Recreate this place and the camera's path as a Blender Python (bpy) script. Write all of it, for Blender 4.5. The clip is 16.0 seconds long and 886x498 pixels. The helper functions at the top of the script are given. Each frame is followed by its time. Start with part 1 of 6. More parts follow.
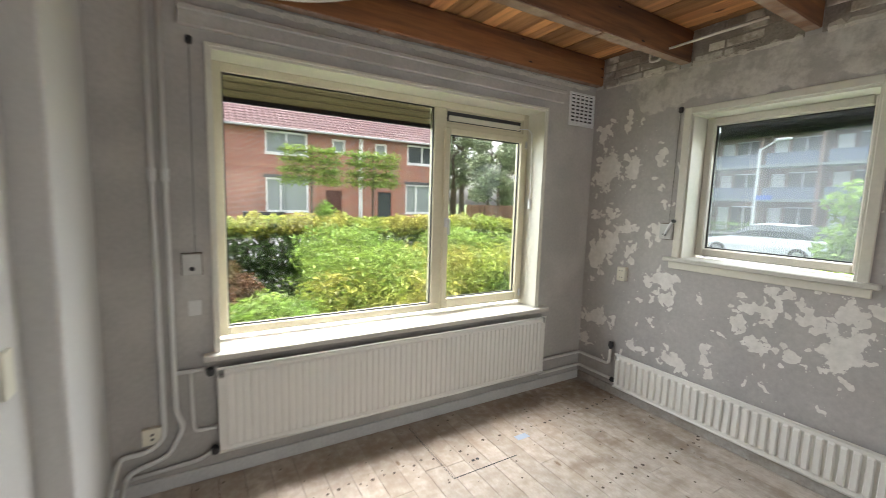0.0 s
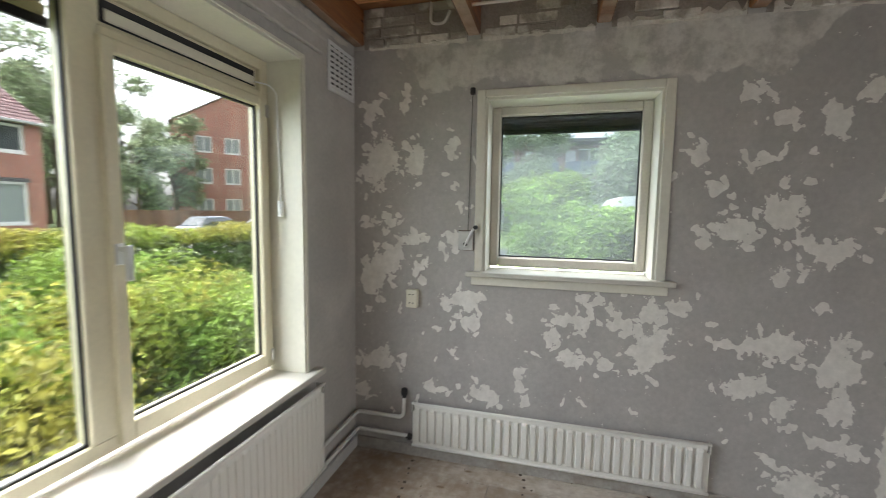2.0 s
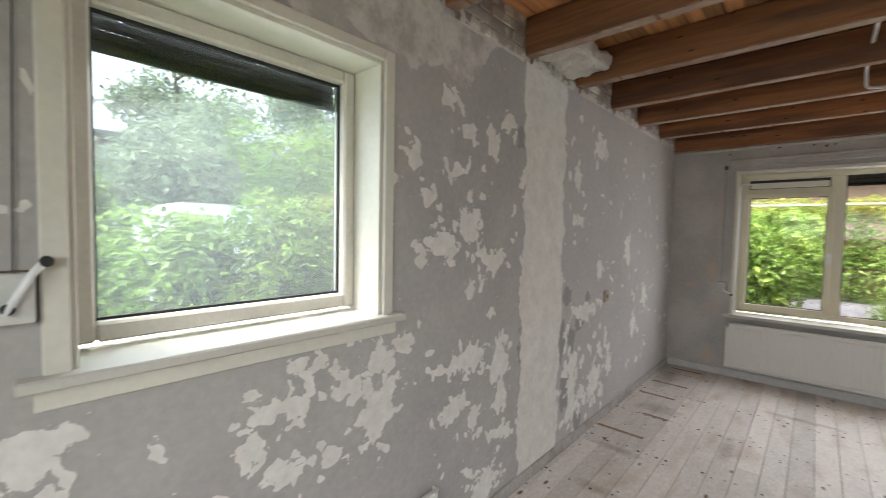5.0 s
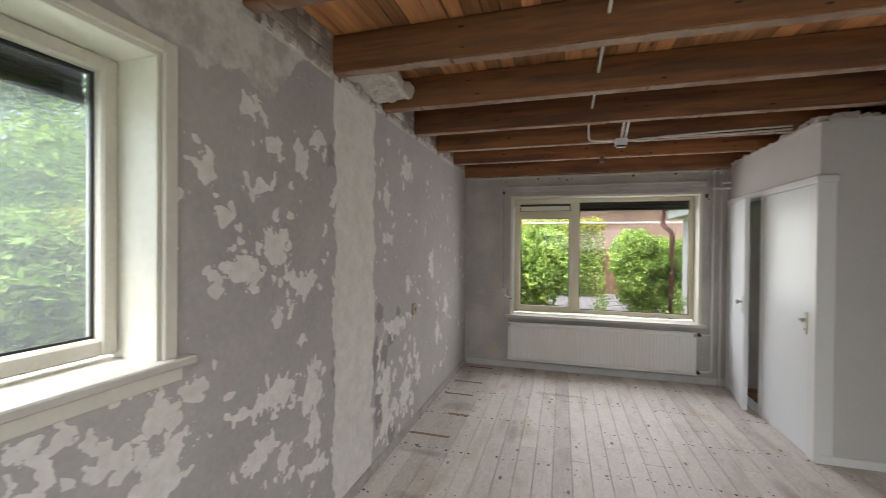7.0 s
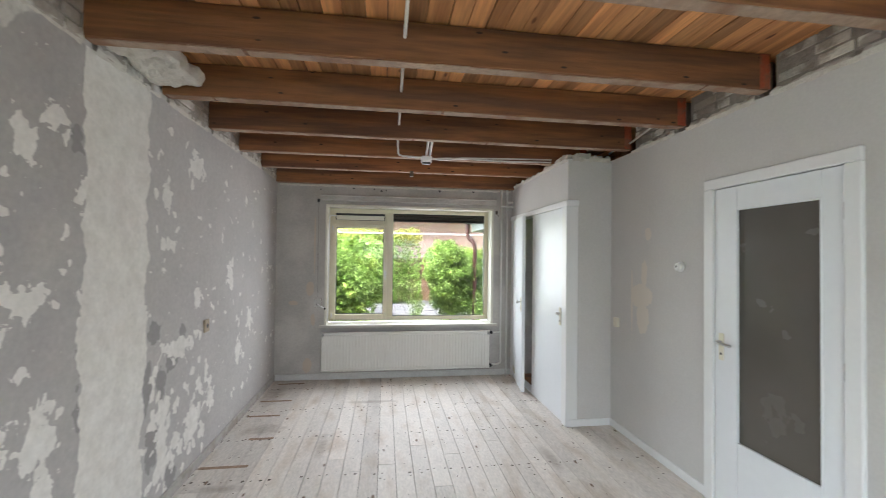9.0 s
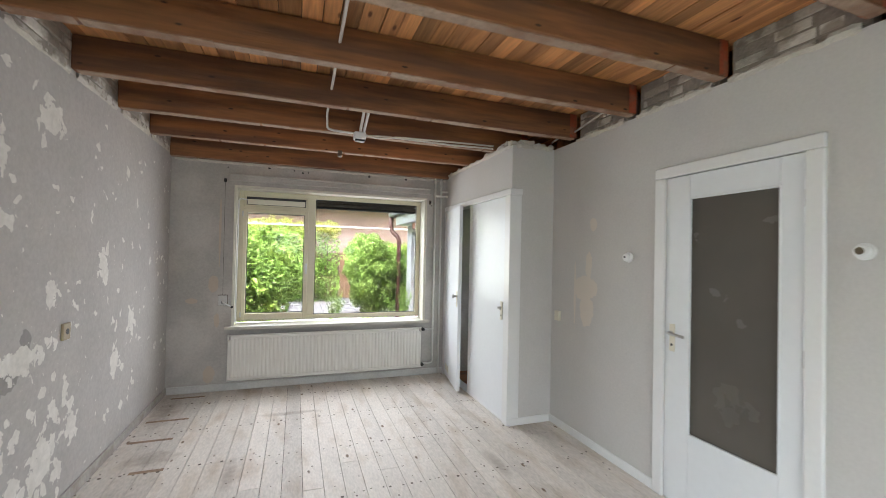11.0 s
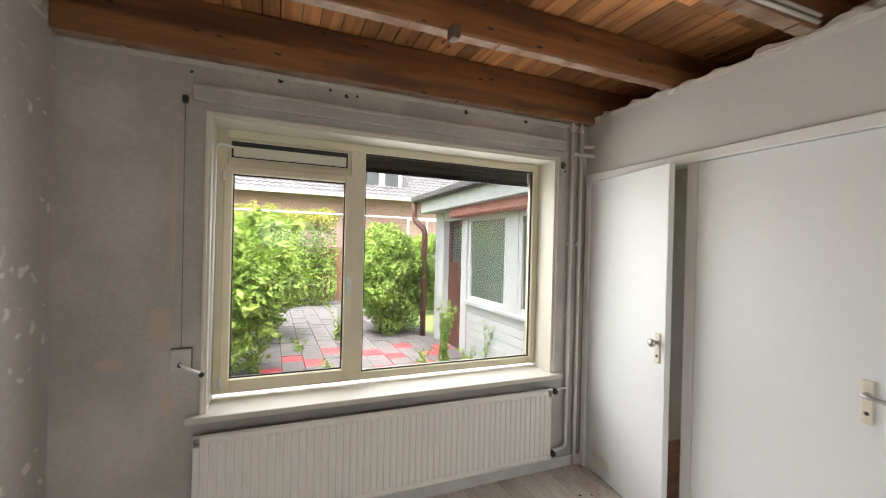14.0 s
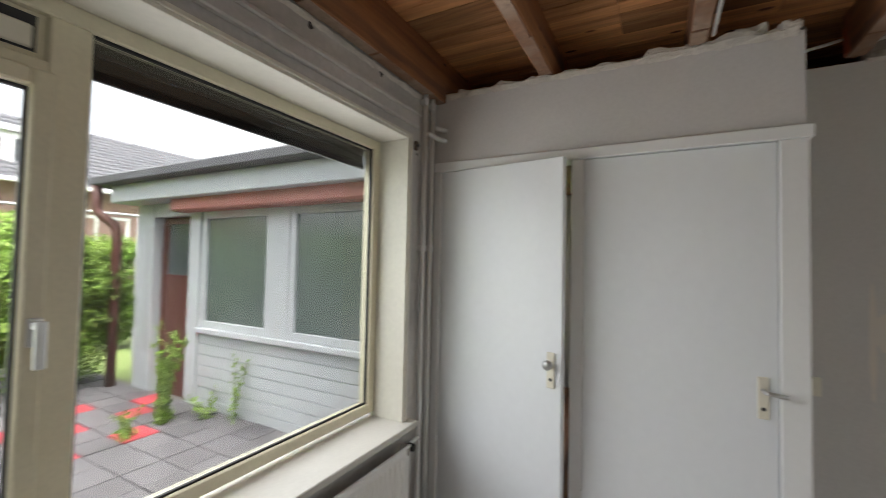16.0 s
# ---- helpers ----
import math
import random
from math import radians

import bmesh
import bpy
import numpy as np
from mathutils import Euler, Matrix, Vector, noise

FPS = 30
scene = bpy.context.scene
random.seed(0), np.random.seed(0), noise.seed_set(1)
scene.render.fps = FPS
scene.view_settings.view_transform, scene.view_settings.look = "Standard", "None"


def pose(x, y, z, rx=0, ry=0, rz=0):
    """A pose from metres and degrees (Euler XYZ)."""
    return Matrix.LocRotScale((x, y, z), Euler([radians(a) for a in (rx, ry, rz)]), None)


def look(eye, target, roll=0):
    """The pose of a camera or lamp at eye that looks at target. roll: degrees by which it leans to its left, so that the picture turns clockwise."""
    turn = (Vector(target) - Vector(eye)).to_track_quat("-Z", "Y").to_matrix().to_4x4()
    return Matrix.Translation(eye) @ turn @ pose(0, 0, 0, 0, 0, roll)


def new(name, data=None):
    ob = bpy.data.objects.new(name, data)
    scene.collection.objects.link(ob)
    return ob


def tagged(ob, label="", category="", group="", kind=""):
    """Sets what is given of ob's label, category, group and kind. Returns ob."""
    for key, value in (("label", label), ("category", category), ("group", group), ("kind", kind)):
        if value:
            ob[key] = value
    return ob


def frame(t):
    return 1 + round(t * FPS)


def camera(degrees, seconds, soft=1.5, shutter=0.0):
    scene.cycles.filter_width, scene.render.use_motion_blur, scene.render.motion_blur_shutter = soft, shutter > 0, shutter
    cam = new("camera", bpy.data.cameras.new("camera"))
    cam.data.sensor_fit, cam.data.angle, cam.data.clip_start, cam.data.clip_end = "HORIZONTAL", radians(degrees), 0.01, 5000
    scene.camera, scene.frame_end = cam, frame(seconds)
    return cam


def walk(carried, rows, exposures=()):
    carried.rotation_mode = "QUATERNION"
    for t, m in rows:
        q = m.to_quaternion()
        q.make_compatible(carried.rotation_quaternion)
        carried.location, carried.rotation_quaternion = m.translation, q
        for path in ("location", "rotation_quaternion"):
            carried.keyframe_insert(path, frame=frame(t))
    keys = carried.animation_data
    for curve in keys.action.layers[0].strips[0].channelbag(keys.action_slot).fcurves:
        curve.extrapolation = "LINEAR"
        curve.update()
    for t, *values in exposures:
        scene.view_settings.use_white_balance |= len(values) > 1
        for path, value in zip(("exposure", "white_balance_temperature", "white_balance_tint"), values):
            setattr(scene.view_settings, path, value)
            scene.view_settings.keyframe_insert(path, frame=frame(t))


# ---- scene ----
cam = camera(94.5, 16.0, soft=0.7, shutter=0.5)
PATH = [
    (0, (1.354, 1.577, 1.537), (2.371, 3.284, 1.308), 1.7),
    (0.5, (1.415, 1.92, 1.515), (2.69, 3.445, 1.292), 1.8),
    (1, (1.485, 2.263, 1.544), (3.055, 3.482, 1.321), 1.4),
    (1.5, (1.696, 2.518, 1.543), (3.476, 3.407, 1.345), 1.1),
    (2, (1.901, 2.803, 1.538), (3.826, 3.314, 1.356), 0.8),
    (2.5, (2.128, 3.033, 1.54), (4.113, 3.2, 1.367), 0.5),
    (3, (2.381, 3.2, 1.525), (4.359, 2.952, 1.359), 0.5),
    (3.5, (2.608, 3.333, 1.536), (4.507, 2.725, 1.38), 0.7),
    (4, (2.797, 3.341, 1.544), (4.563, 2.414, 1.395), 0.9),
    (4.5, (2.946, 3.312, 1.529), (4.509, 2.071, 1.406), 1.1),
    (6.8, (3.025, 3.286, 1.572), (3.669, 1.385, 1.547), 0.5),
    (7, (3.017, 3.283, 1.572), (3.573, 1.362, 1.553), 0.5),
    (7.5, (2.998, 3.276, 1.572), (3.333, 1.305, 1.569), 0.4),
    (8, (2.986, 3.268, 1.571), (3.102, 1.272, 1.585), 0.4),
    (8.5, (2.935, 3.282, 1.566), (2.857, 1.283, 1.594), 0.6),
    (9, (2.901, 3.278, 1.563), (2.622, 1.298, 1.6), 0.7),
    (9.5, (2.862, 3.287, 1.556), (2.431, 1.334, 1.595), 1.0),
    (9.7, (2.846, 3.291, 1.553), (2.355, 1.348, 1.593), 1.1),
    (11.8, (3.125, 2.283, 1.477), (2.438, 0.405, 1.5), 1.2),
    (12, (3.14, 2.107, 1.478), (2.458, 0.227, 1.497), 1.2),
    (12.5, (3.178, 1.667, 1.48), (2.507, -0.217, 1.49), 1.3),
    (13, (3.261, 1.216, 1.49), (2.564, -0.659, 1.486), 1.4),
    (13.5, (3.325, 0.755, 1.495), (2.609, -1.112, 1.502), 1.5),
    (14, (3.338, 0.315, 1.55), (2.563, -1.529, 1.545), 1.4),
    (14.5, (3.388, -0.107, 1.56), (2.445, -1.871, 1.542), 1.3),
    (15, (3.389, -0.5, 1.543), (2.185, -2.097, 1.533), 1.2),
    (15.5, (3.351, -0.753, 1.55), (1.838, -2.062, 1.566), 1.0),
    (16, (3.321, -0.868, 1.52), (1.555, -1.804, 1.589), 1.2),
]
walk(cam, [(t, look(eye, target, roll)) for t, eye, target, roll in PATH], [(0.0, 3.78, 6500, 12), (0.5, 3.76, 6500, 12), (1.0, 3.7, 6400, 11), (1.5, 3.6, 6400, 11), (2.0, 3.55, 6350, 11), (3.0, 3.64, 6450, 14), (3.5, 3.77, 6450, 14), (4.0, 3.98, 6450, 13), (4.7, 3.88, 6450, 13), (7.0, 3.72, 6500, 14), (8.0, 4.0, 6400, 12), (9.0, 4.28, 6100, 10), (9.7, 4.25, 6100, 10), (12.0, 4.3, 6450, 12), (13.0, 4.25, 6600, 13), (14.5, 3.95, 6850, 14), (15.0, 3.8, 6750, 13), (16.0, 3.46, 6500, 12)])

# ---------------------------------------------------------------- world and light
world = bpy.data.worlds.new("overcast_sky")
scene.world = world
world.use_nodes = True
wn, wl = world.node_tree.nodes, world.node_tree.links
sky = wn.new("ShaderNodeTexSky")
sky.sky_type = "NISHITA"
sky.sun_disc = False
sky.sun_elevation = radians(72)
sky.sun_rotation = radians(24)
sky.dust_density = 6.0
sky.ozone_density = 0.4
soft_sky = wn.new("ShaderNodeHueSaturation")
soft_sky.inputs["Saturation"].default_value = 0.22
wl.new(sky.outputs[0], soft_sky.inputs["Color"])
wl.new(soft_sky.outputs[0], wn["Background"].inputs["Color"])
wn["Background"].inputs["Strength"].default_value = 0.15
sun_data = bpy.data.lights.new("sun", "SUN")
sun_data.energy = 0.6
sun_data.angle = radians(40)
sun_data.color = (1.0, 0.97, 0.92)
sun = new("sun", sun_data)
sun.matrix_world = look((0, 0, 30), (-4, -9, 0))


def sky_panel(name, at, to, w, h, power, colour):
    """The sky's light through one window."""
    data = bpy.data.lights.new(name, "AREA")
    data.shape, data.size, data.size_y, data.energy = "RECTANGLE", w, h, power
    data.spread = radians(165)
    data.color = colour
    lamp = new(name, data)
    lamp.matrix_world = look(at, to)


sky_panel("sky_front", (2.5, 4.7, 1.95), (2.9, 1.8, -0.9), 2.2, 1.3, 5.2, (0.90, 0.985, 1.0))
sky_panel("sky_back", (2.55, -2.55, 1.5), (2.8, 1.2, 0.6), 2.1, 1.25, 3.0, (0.97, 0.98, 0.98))
sky_panel("sky_side", (4.58, 2.73, 1.68), (1.6, 2.4, 0.4), 0.78, 0.72, 0.5, (0.91, 0.985, 1.0))

# ---------------------------------------------------------------- mesh helpers
ORIGIN = {}


def thing(name, at, label, category, group="", kind=""):
    ob = new(name)
    ob.empty_display_size = 0.05
    ob.location = at
    ORIGIN[ob] = Vector(at)
    return tagged(ob, label, category, group, kind)


def mesh_of(name, bm, material, smooth=False):
    me = bpy.data.meshes.new(name)
    bm.normal_update()
    bm.to_mesh(me)
    bm.free()
    me.materials.append(material)
    if smooth:
        for p in me.polygons:
            p.use_smooth = True
    return me


def part(name, bm, material, parent=None, label="", smooth=False, kind="", category=""):
    """One bmesh, in world metres, as one object under its thing."""
    at = ORIGIN.get(parent, Vector())
    if at.length:
        bmesh.ops.translate(bm, verts=bm.verts, vec=-at)
    ob = new(name, mesh_of(name, bm, material, smooth))
    if parent is not None:
        ob.parent = parent
    ORIGIN[ob] = at
    return tagged(ob, label, category, "", kind)


def box(bm, a, b, bevel=0.0, seg=1):
    x0, x1 = sorted((a[0], b[0]))
    y0, y1 = sorted((a[1], b[1]))
    z0, z1 = sorted((a[2], b[2]))
    v = [bm.verts.new(c) for c in ((x0, y0, z0), (x1, y0, z0), (x1, y1, z0), (x0, y1, z0), (x0, y0, z1), (x1, y0, z1), (x1, y1, z1), (x0, y1, z1))]
    f = [bm.faces.new([v[i] for i in q]) for q in ((3, 2, 1, 0), (4, 5, 6, 7), (0, 1, 5, 4), (1, 2, 6, 5), (2, 3, 7, 6), (3, 0, 4, 7))]
    if bevel:
        edges = {e for face in f for e in face.edges}
        bmesh.ops.bevel(bm, geom=list(edges), offset=bevel, segments=seg, affect="EDGES", profile=0.5)
    return bm


def boxes(*pairs, bevel=0.0, seg=1):
    bm = bmesh.new()
    for a, b in pairs:
        box(bm, a, b, bevel, seg)
    return bm


def tube(bm, points, r, n=10, closed=False):
    """A round tube along a line of points."""
    pts = [Vector(p) for p in points]
    rings, up = [], None
    for i, p in enumerate(pts):
        d = (pts[min(i + 1, len(pts) - 1)] - pts[max(i - 1, 0)]).normalized()
        if up is None:
            up = Vector((0, 0, 1)) if abs(d.z) < 0.9 else Vector((1, 0, 0))
        side = d.cross(up)
        if side.length < 1e-4:
            side = d.cross(Vector((0.3, 1, 0.2)))
        side.normalize()
        up = side.cross(d).normalized()
        rr = r(i / max(1, len(pts) - 1)) if callable(r) else r
        rings.append([bm.verts.new(p + rr * (math.cos(2 * math.pi * k / n) * side + math.sin(2 * math.pi * k / n) * up)) for k in range(n)])
    for a, b in zip(rings, rings[1:]):
        for k in range(n):
            bm.faces.new((a[k], a[(k + 1) % n], b[(k + 1) % n], b[k]))
    bm.faces.new(rings[0][::-1])
    bm.faces.new(rings[-1])
    return bm


def bend(points, r=0.05, n=5):
    """The line of points with rounded corners."""
    pts = [Vector(p) for p in points]
    out = [pts[0]]
    for a, b, c in zip(pts, pts[1:], pts[2:]):
        u, v = (a - b), (c - b)
        k = min(r, u.length * 0.45, v.length * 0.45)
        p, q = b + u.normalized() * k, b + v.normalized() * k
        for i in range(n + 1):
            s = i / n
            out.append(p * (1 - s) ** 2 + b * 2 * s * (1 - s) + q * s * s)
    return out + [pts[-1]]


def disc(bm, centre, axis, r, depth, n=20, bevel=0.0):
    """A short round piece whose flat face looks along axis, standing on centre."""
    axis = Vector(axis).normalized()
    m = Matrix.Translation(Vector(centre) + axis * depth / 2) @ axis.to_track_quat("Z", "Y").to_matrix().to_4x4()
    g = bmesh.ops.create_cone(bm, cap_ends=True, segments=n, radius1=r, radius2=r, depth=depth, matrix=m)
    if bevel:
        edges = {e for v in g["verts"] for e in v.link_edges if len([f for f in e.link_faces if len(f.verts) > 4]) == 1}
        bmesh.ops.bevel(bm, geom=list(edges), offset=bevel, segments=2, affect="EDGES", profile=0.5)
    return bm


# ---------------------------------------------------------------- materials
def material(name, colour, rough=0.6, metal=0.0, spread=0.12, scale=6.0, fine=60.0, bump=0.1, random=0.0, island=0.0, stretch=(1, 1, 1), second=None, mix=(0.45, 0.6), spec=0.5, knots=None):
    """Two scales of variation, fine relief, and a shift of tone from piece to piece."""
    m = bpy.data.materials.new(name)
    m.use_nodes = True
    n, l = m.node_tree.nodes, m.node_tree.links
    b = n["Principled BSDF"]
    b.inputs["Metallic"].default_value = metal
    b.inputs["Specular IOR Level"].default_value = spec
    co = n.new("ShaderNodeTexCoord")
    mp = n.new("ShaderNodeMapping")
    mp.inputs["Scale"].default_value = stretch
    geo = n.new("ShaderNodeNewGeometry")
    l.new(geo.outputs["Position"], mp.inputs["Vector"])
    big, small = n.new("ShaderNodeTexNoise"), n.new("ShaderNodeTexNoise")
    for t, s, d in ((big, scale, 4), (small, fine, 6)):
        t.inputs["Scale"].default_value = s
        t.inputs["Detail"].default_value = d
        l.new(mp.outputs[0], t.inputs["Vector"])
    tone = n.new("ShaderNodeMath")
    tone.operation = "ADD"
    l.new(big.outputs["Fac"], tone.inputs[0])
    l.new(small.outputs["Fac"], tone.inputs[1])
    last = tone.outputs[0]
    for amount, src in ((random, "object"), (island, "island")):
        if amount:
            info = n.new("ShaderNodeObjectInfo") if src == "object" else geo
            k = n.new("ShaderNodeMath")
            k.operation = "MULTIPLY_ADD"
            l.new(info.outputs["Random" if src == "object" else "Random Per Island"], k.inputs[0])
            k.inputs[1].default_value = amount / max(spread, 0.01)
            l.new(last, k.inputs[2])
            sub = n.new("ShaderNodeMath")
            sub.operation = "SUBTRACT"
            l.new(k.outputs[0], sub.inputs[0])
            sub.inputs[1].default_value = 0.5 * amount / max(spread, 0.01)
            last = sub.outputs[0]
    rng = n.new("ShaderNodeMapRange")
    rng.clamp = False
    l.new(last, rng.inputs["Value"])
    rng.inputs["From Min"].default_value, rng.inputs["From Max"].default_value = 0.5, 1.5
    rng.inputs["To Min"].default_value, rng.inputs["To Max"].default_value = 1 - spread, 1 + spread
    base = n.new("ShaderNodeVectorMath")
    base.operation = "SCALE"
    base.inputs[0].default_value = colour
    if second:
        ramp = n.new("ShaderNodeMapRange")
        l.new(big.outputs["Fac"], ramp.inputs["Value"])
        ramp.inputs["From Min"].default_value, ramp.inputs["From Max"].default_value = mix
        two = n.new("ShaderNodeMix")
        two.data_type = "RGBA"
        l.new(ramp.outputs[0], two.inputs["Factor"])
        two.inputs["A"].default_value, two.inputs["B"].default_value = (*colour, 1), (*second, 1)
        l.new(two.outputs["Result"], base.inputs[0])
    l.new(rng.outputs[0], base.inputs["Scale"])
    colour_out = base.outputs[0]
    if knots:
        vor, spot, dark = n.new("ShaderNodeTexVoronoi"), n.new("ShaderNodeMapRange"), n.new("ShaderNodeMix")
        km = n.new("ShaderNodeMapping")
        km.inputs["Scale"].default_value = knots[0]
        l.new(geo.outputs["Position"], km.inputs["Vector"])
        l.new(km.outputs[0], vor.inputs["Vector"])
        vor.inputs["Scale"].default_value = 1.0
        l.new(vor.outputs["Distance"], spot.inputs["Value"])
        spot.inputs["From Min"].default_value, spot.inputs["From Max"].default_value = knots[1], knots[1] * 0.55
        dark.data_type = "RGBA"
        l.new(spot.outputs[0], dark.inputs["Factor"])
        l.new(colour_out, dark.inputs["A"])
        dark.inputs["B"].default_value = (*knots[2], 1)
        colour_out = dark.outputs["Result"]
    l.new(colour_out, b.inputs["Base Color"])
    rr = n.new("ShaderNodeMapRange")
    l.new(small.outputs["Fac"], rr.inputs["Value"])
    rr.inputs["To Min"].default_value, rr.inputs["To Max"].default_value = max(0.05, rough - 0.12), min(1, rough + 0.12)
    l.new(rr.outputs[0], b.inputs["Roughness"])
    if bump:
        bp = n.new("ShaderNodeBump")
        bp.inputs["Strength"].default_value = bump
        bp.inputs["Distance"].default_value = 0.01
        l.new(tone.outputs[0], bp.inputs["Height"])
        l.new(bp.outputs[0], b.inputs["Normal"])
    return m


def glass_material(name, tint, gloss=0.02, haze=0.0):
    """Thin tinted glass: each face dims the view by its tint, and shines more at a slant."""
    m = bpy.data.materials.new(name)
    m.use_nodes = True
    n, l = m.node_tree.nodes, m.node_tree.links
    n.remove(n["Principled BSDF"])
    clear, shine, slant, both, fac = n.new("ShaderNodeBsdfTransparent"), n.new("ShaderNodeBsdfGlossy"), n.new("ShaderNodeLayerWeight"), n.new("ShaderNodeMixShader"), n.new("ShaderNodeMath")
    clear.inputs["Color"].default_value = (*tint, 1)
    shine.inputs["Roughness"].default_value = gloss
    slant.inputs["Blend"].default_value = 0.12
    fac.operation = "MULTIPLY_ADD"
    fac.inputs[1].default_value, fac.inputs[2].default_value = 0.35, 0.025
    l.new(slant.outputs["Facing"], fac.inputs[0])
    l.new(fac.outputs[0], both.inputs["Fac"])
    l.new(clear.outputs[0], both.inputs[1])
    l.new(shine.outputs[0], both.inputs[2])
    last = both
    # a whitish translucent film lays haze over the view outside
    if haze:
        film, last = n.new("ShaderNodeBsdfTranslucent"), n.new("ShaderNodeMixShader")
        film.inputs["Color"].default_value = (0.8, 0.85, 0.9, 1)
        last.inputs["Fac"].default_value = haze
        l.new(both.outputs[0], last.inputs[1])
        l.new(film.outputs[0], last.inputs[2])
    l.new(last.outputs[0], n["Material Output"].inputs["Surface"])
    return m


GREY_PLASTER = material("grey_plaster", (0.44, 0.425, 0.405), 0.85, spread=0.16, scale=2.2, fine=45, bump=0.2, second=(0.50, 0.48, 0.455))
HALL_PLASTER = material("light_grey_plaster", (0.585, 0.575, 0.56), 0.8, spread=0.09, scale=1.8, fine=70, bump=0.08)
REVEAL = material("cream_paint", (0.655, 0.635, 0.555), 0.45, spread=0.09, scale=3, fine=40, bump=0.04)
FRAME = material("cream_plastic_frame", (0.67, 0.62, 0.46), 0.35, spread=0.09, scale=5, fine=80, bump=0.01)
SIDE_FRAME = material("worn_cream_frame", (0.60, 0.565, 0.495), 0.4, spread=0.12, scale=6, fine=80, bump=0.02)
WHITE_PAINT = material("white_paint", (0.78, 0.79, 0.79), 0.4, spread=0.03, scale=2.5, fine=40, bump=0.03)
SILL_PAINT = material("sill_paint", (0.55, 0.53, 0.48), 0.45, spread=0.1, scale=4, fine=60, bump=0.02)
RADIATOR = material("radiator_enamel", (0.76, 0.75, 0.71), 0.4, spread=0.03, scale=4, fine=50, bump=0.01)
BASEBOARD = material("baseboard_paint", (0.56, 0.56, 0.55), 0.55, spread=0.18, scale=5, fine=60, bump=0.08)
WORN_BASE = material("worn_baseboard_paint", (0.42, 0.40, 0.375), 0.7, spread=0.3, scale=7, fine=50, bump=0.2, second=(0.30, 0.27, 0.24))
PIPE = material("painted_pipe", (0.66, 0.66, 0.64), 0.45, spread=0.06, scale=5, fine=60, bump=0.03)
BLACK = material("black_plastic", (0.02, 0.02, 0.022), 0.45, spread=0.2, bump=0.0)
DARK_SEAL = material("rubber_seal", (0.015, 0.015, 0.015), 0.6, spread=0.1, bump=0.0)
IVORY = material("ivory_plastic", (0.72, 0.69, 0.58), 0.35, spread=0.04, bump=0.0)
METAL = material("brushed_metal", (0.6, 0.6, 0.6), 0.35, 1.0, spread=0.06, bump=0.02)
SHUTTER = material("shutter_slats", (0.33, 0.30, 0.22), 0.5, spread=0.2, scale=5, fine=60, bump=0.03)
SHUTTER_DARK = material("dark_shutter_slats", (0.15, 0.135, 0.11), 0.5, spread=0.15, scale=5, fine=60, bump=0.03)
sn, sl = SHUTTER.node_tree.nodes, SHUTTER.node_tree.links
thin, slat_mix = sn.new("ShaderNodeBsdfTranslucent"), sn.new("ShaderNodeMixShader")
thin.inputs["Color"].default_value = (0.42, 0.38, 0.25, 1)
slat_mix.inputs["Fac"].default_value = 0.42
sl.new(sn["Principled BSDF"].outputs[0], slat_mix.inputs[1])
sl.new(thin.outputs[0], slat_mix.inputs[2])
sl.new(slat_mix.outputs[0], sn["Material Output"].inputs["Surface"])
BEAM = material("beam_wood", (0.285, 0.124, 0.048), 0.75, spread=0.45, scale=3.0, fine=16, bump=0.3, random=0.3, stretch=(0.25, 3, 3), second=(0.125, 0.058, 0.03), knots=((5.2, 15, 15), 0.12, (0.035, 0.018, 0.012)))
# paler brown that paints floor bounce light on the beam undersides
LIT_SOFFIT = material("plaster_residue", (0.37, 0.265, 0.195), 0.95, spread=0.35, scale=5, fine=40, bump=0.5, second=(0.23, 0.13, 0.08))
PRIMER = material("red_lead_primer", (0.36, 0.075, 0.03), 0.8, spread=0.35, scale=14, fine=60, bump=0.3, second=(0.22, 0.09, 0.05))
DECK = material("ceiling_board_wood", (0.63, 0.31, 0.125), 0.7, spread=0.34, scale=3.0, fine=14, bump=0.15, island=0.5, stretch=(5, 0.35, 5), second=(0.40, 0.18, 0.07), knots=((9, 3.2, 4), 0.13, (0.16, 0.06, 0.025)))
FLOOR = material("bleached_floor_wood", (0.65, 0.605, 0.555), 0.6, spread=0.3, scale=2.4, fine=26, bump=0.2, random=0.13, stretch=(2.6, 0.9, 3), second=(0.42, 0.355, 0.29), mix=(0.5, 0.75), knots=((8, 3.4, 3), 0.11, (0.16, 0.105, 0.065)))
NAIL = material("nail_and_knot", (0.09, 0.066, 0.05), 0.7, spread=0.3, bump=0.0)
# grey tints tone down the bright outdoors; the garden pane dims it less
GLASS = glass_material("window_glass", (0.60, 0.61, 0.605))
GARDEN_GLASS = glass_material("garden_window_glass", (0.635, 0.645, 0.64))
# side pane: bluish tint plus the film that imitates hazy air
HAZY_GLASS = glass_material("hazy_window_glass", (0.47, 0.51, 0.52), 0.04, 0.035)
MORTAR = material("old_mortar", (0.30, 0.275, 0.245), 0.95, spread=0.3, scale=12, fine=70, bump=0.6)
BRICK = material("pale_brick", (0.36, 0.325, 0.285), 0.9, spread=0.25, scale=7, fine=70, bump=0.6, random=0.25, second=(0.58, 0.56, 0.52), mix=(0.48, 0.56))
RUBBLE = material("broken_plaster", (0.55, 0.52, 0.47), 0.95, spread=0.2, scale=14, fine=80, bump=0.6)

# ---------------------------------------------------------------- the room
XW, XE, YB, YF, XC, YC = 0.775, 4.25, -2.06, 4.0, 1.21, -0.35   # hall wall, side wall, back, front, kitchen wall, its corner
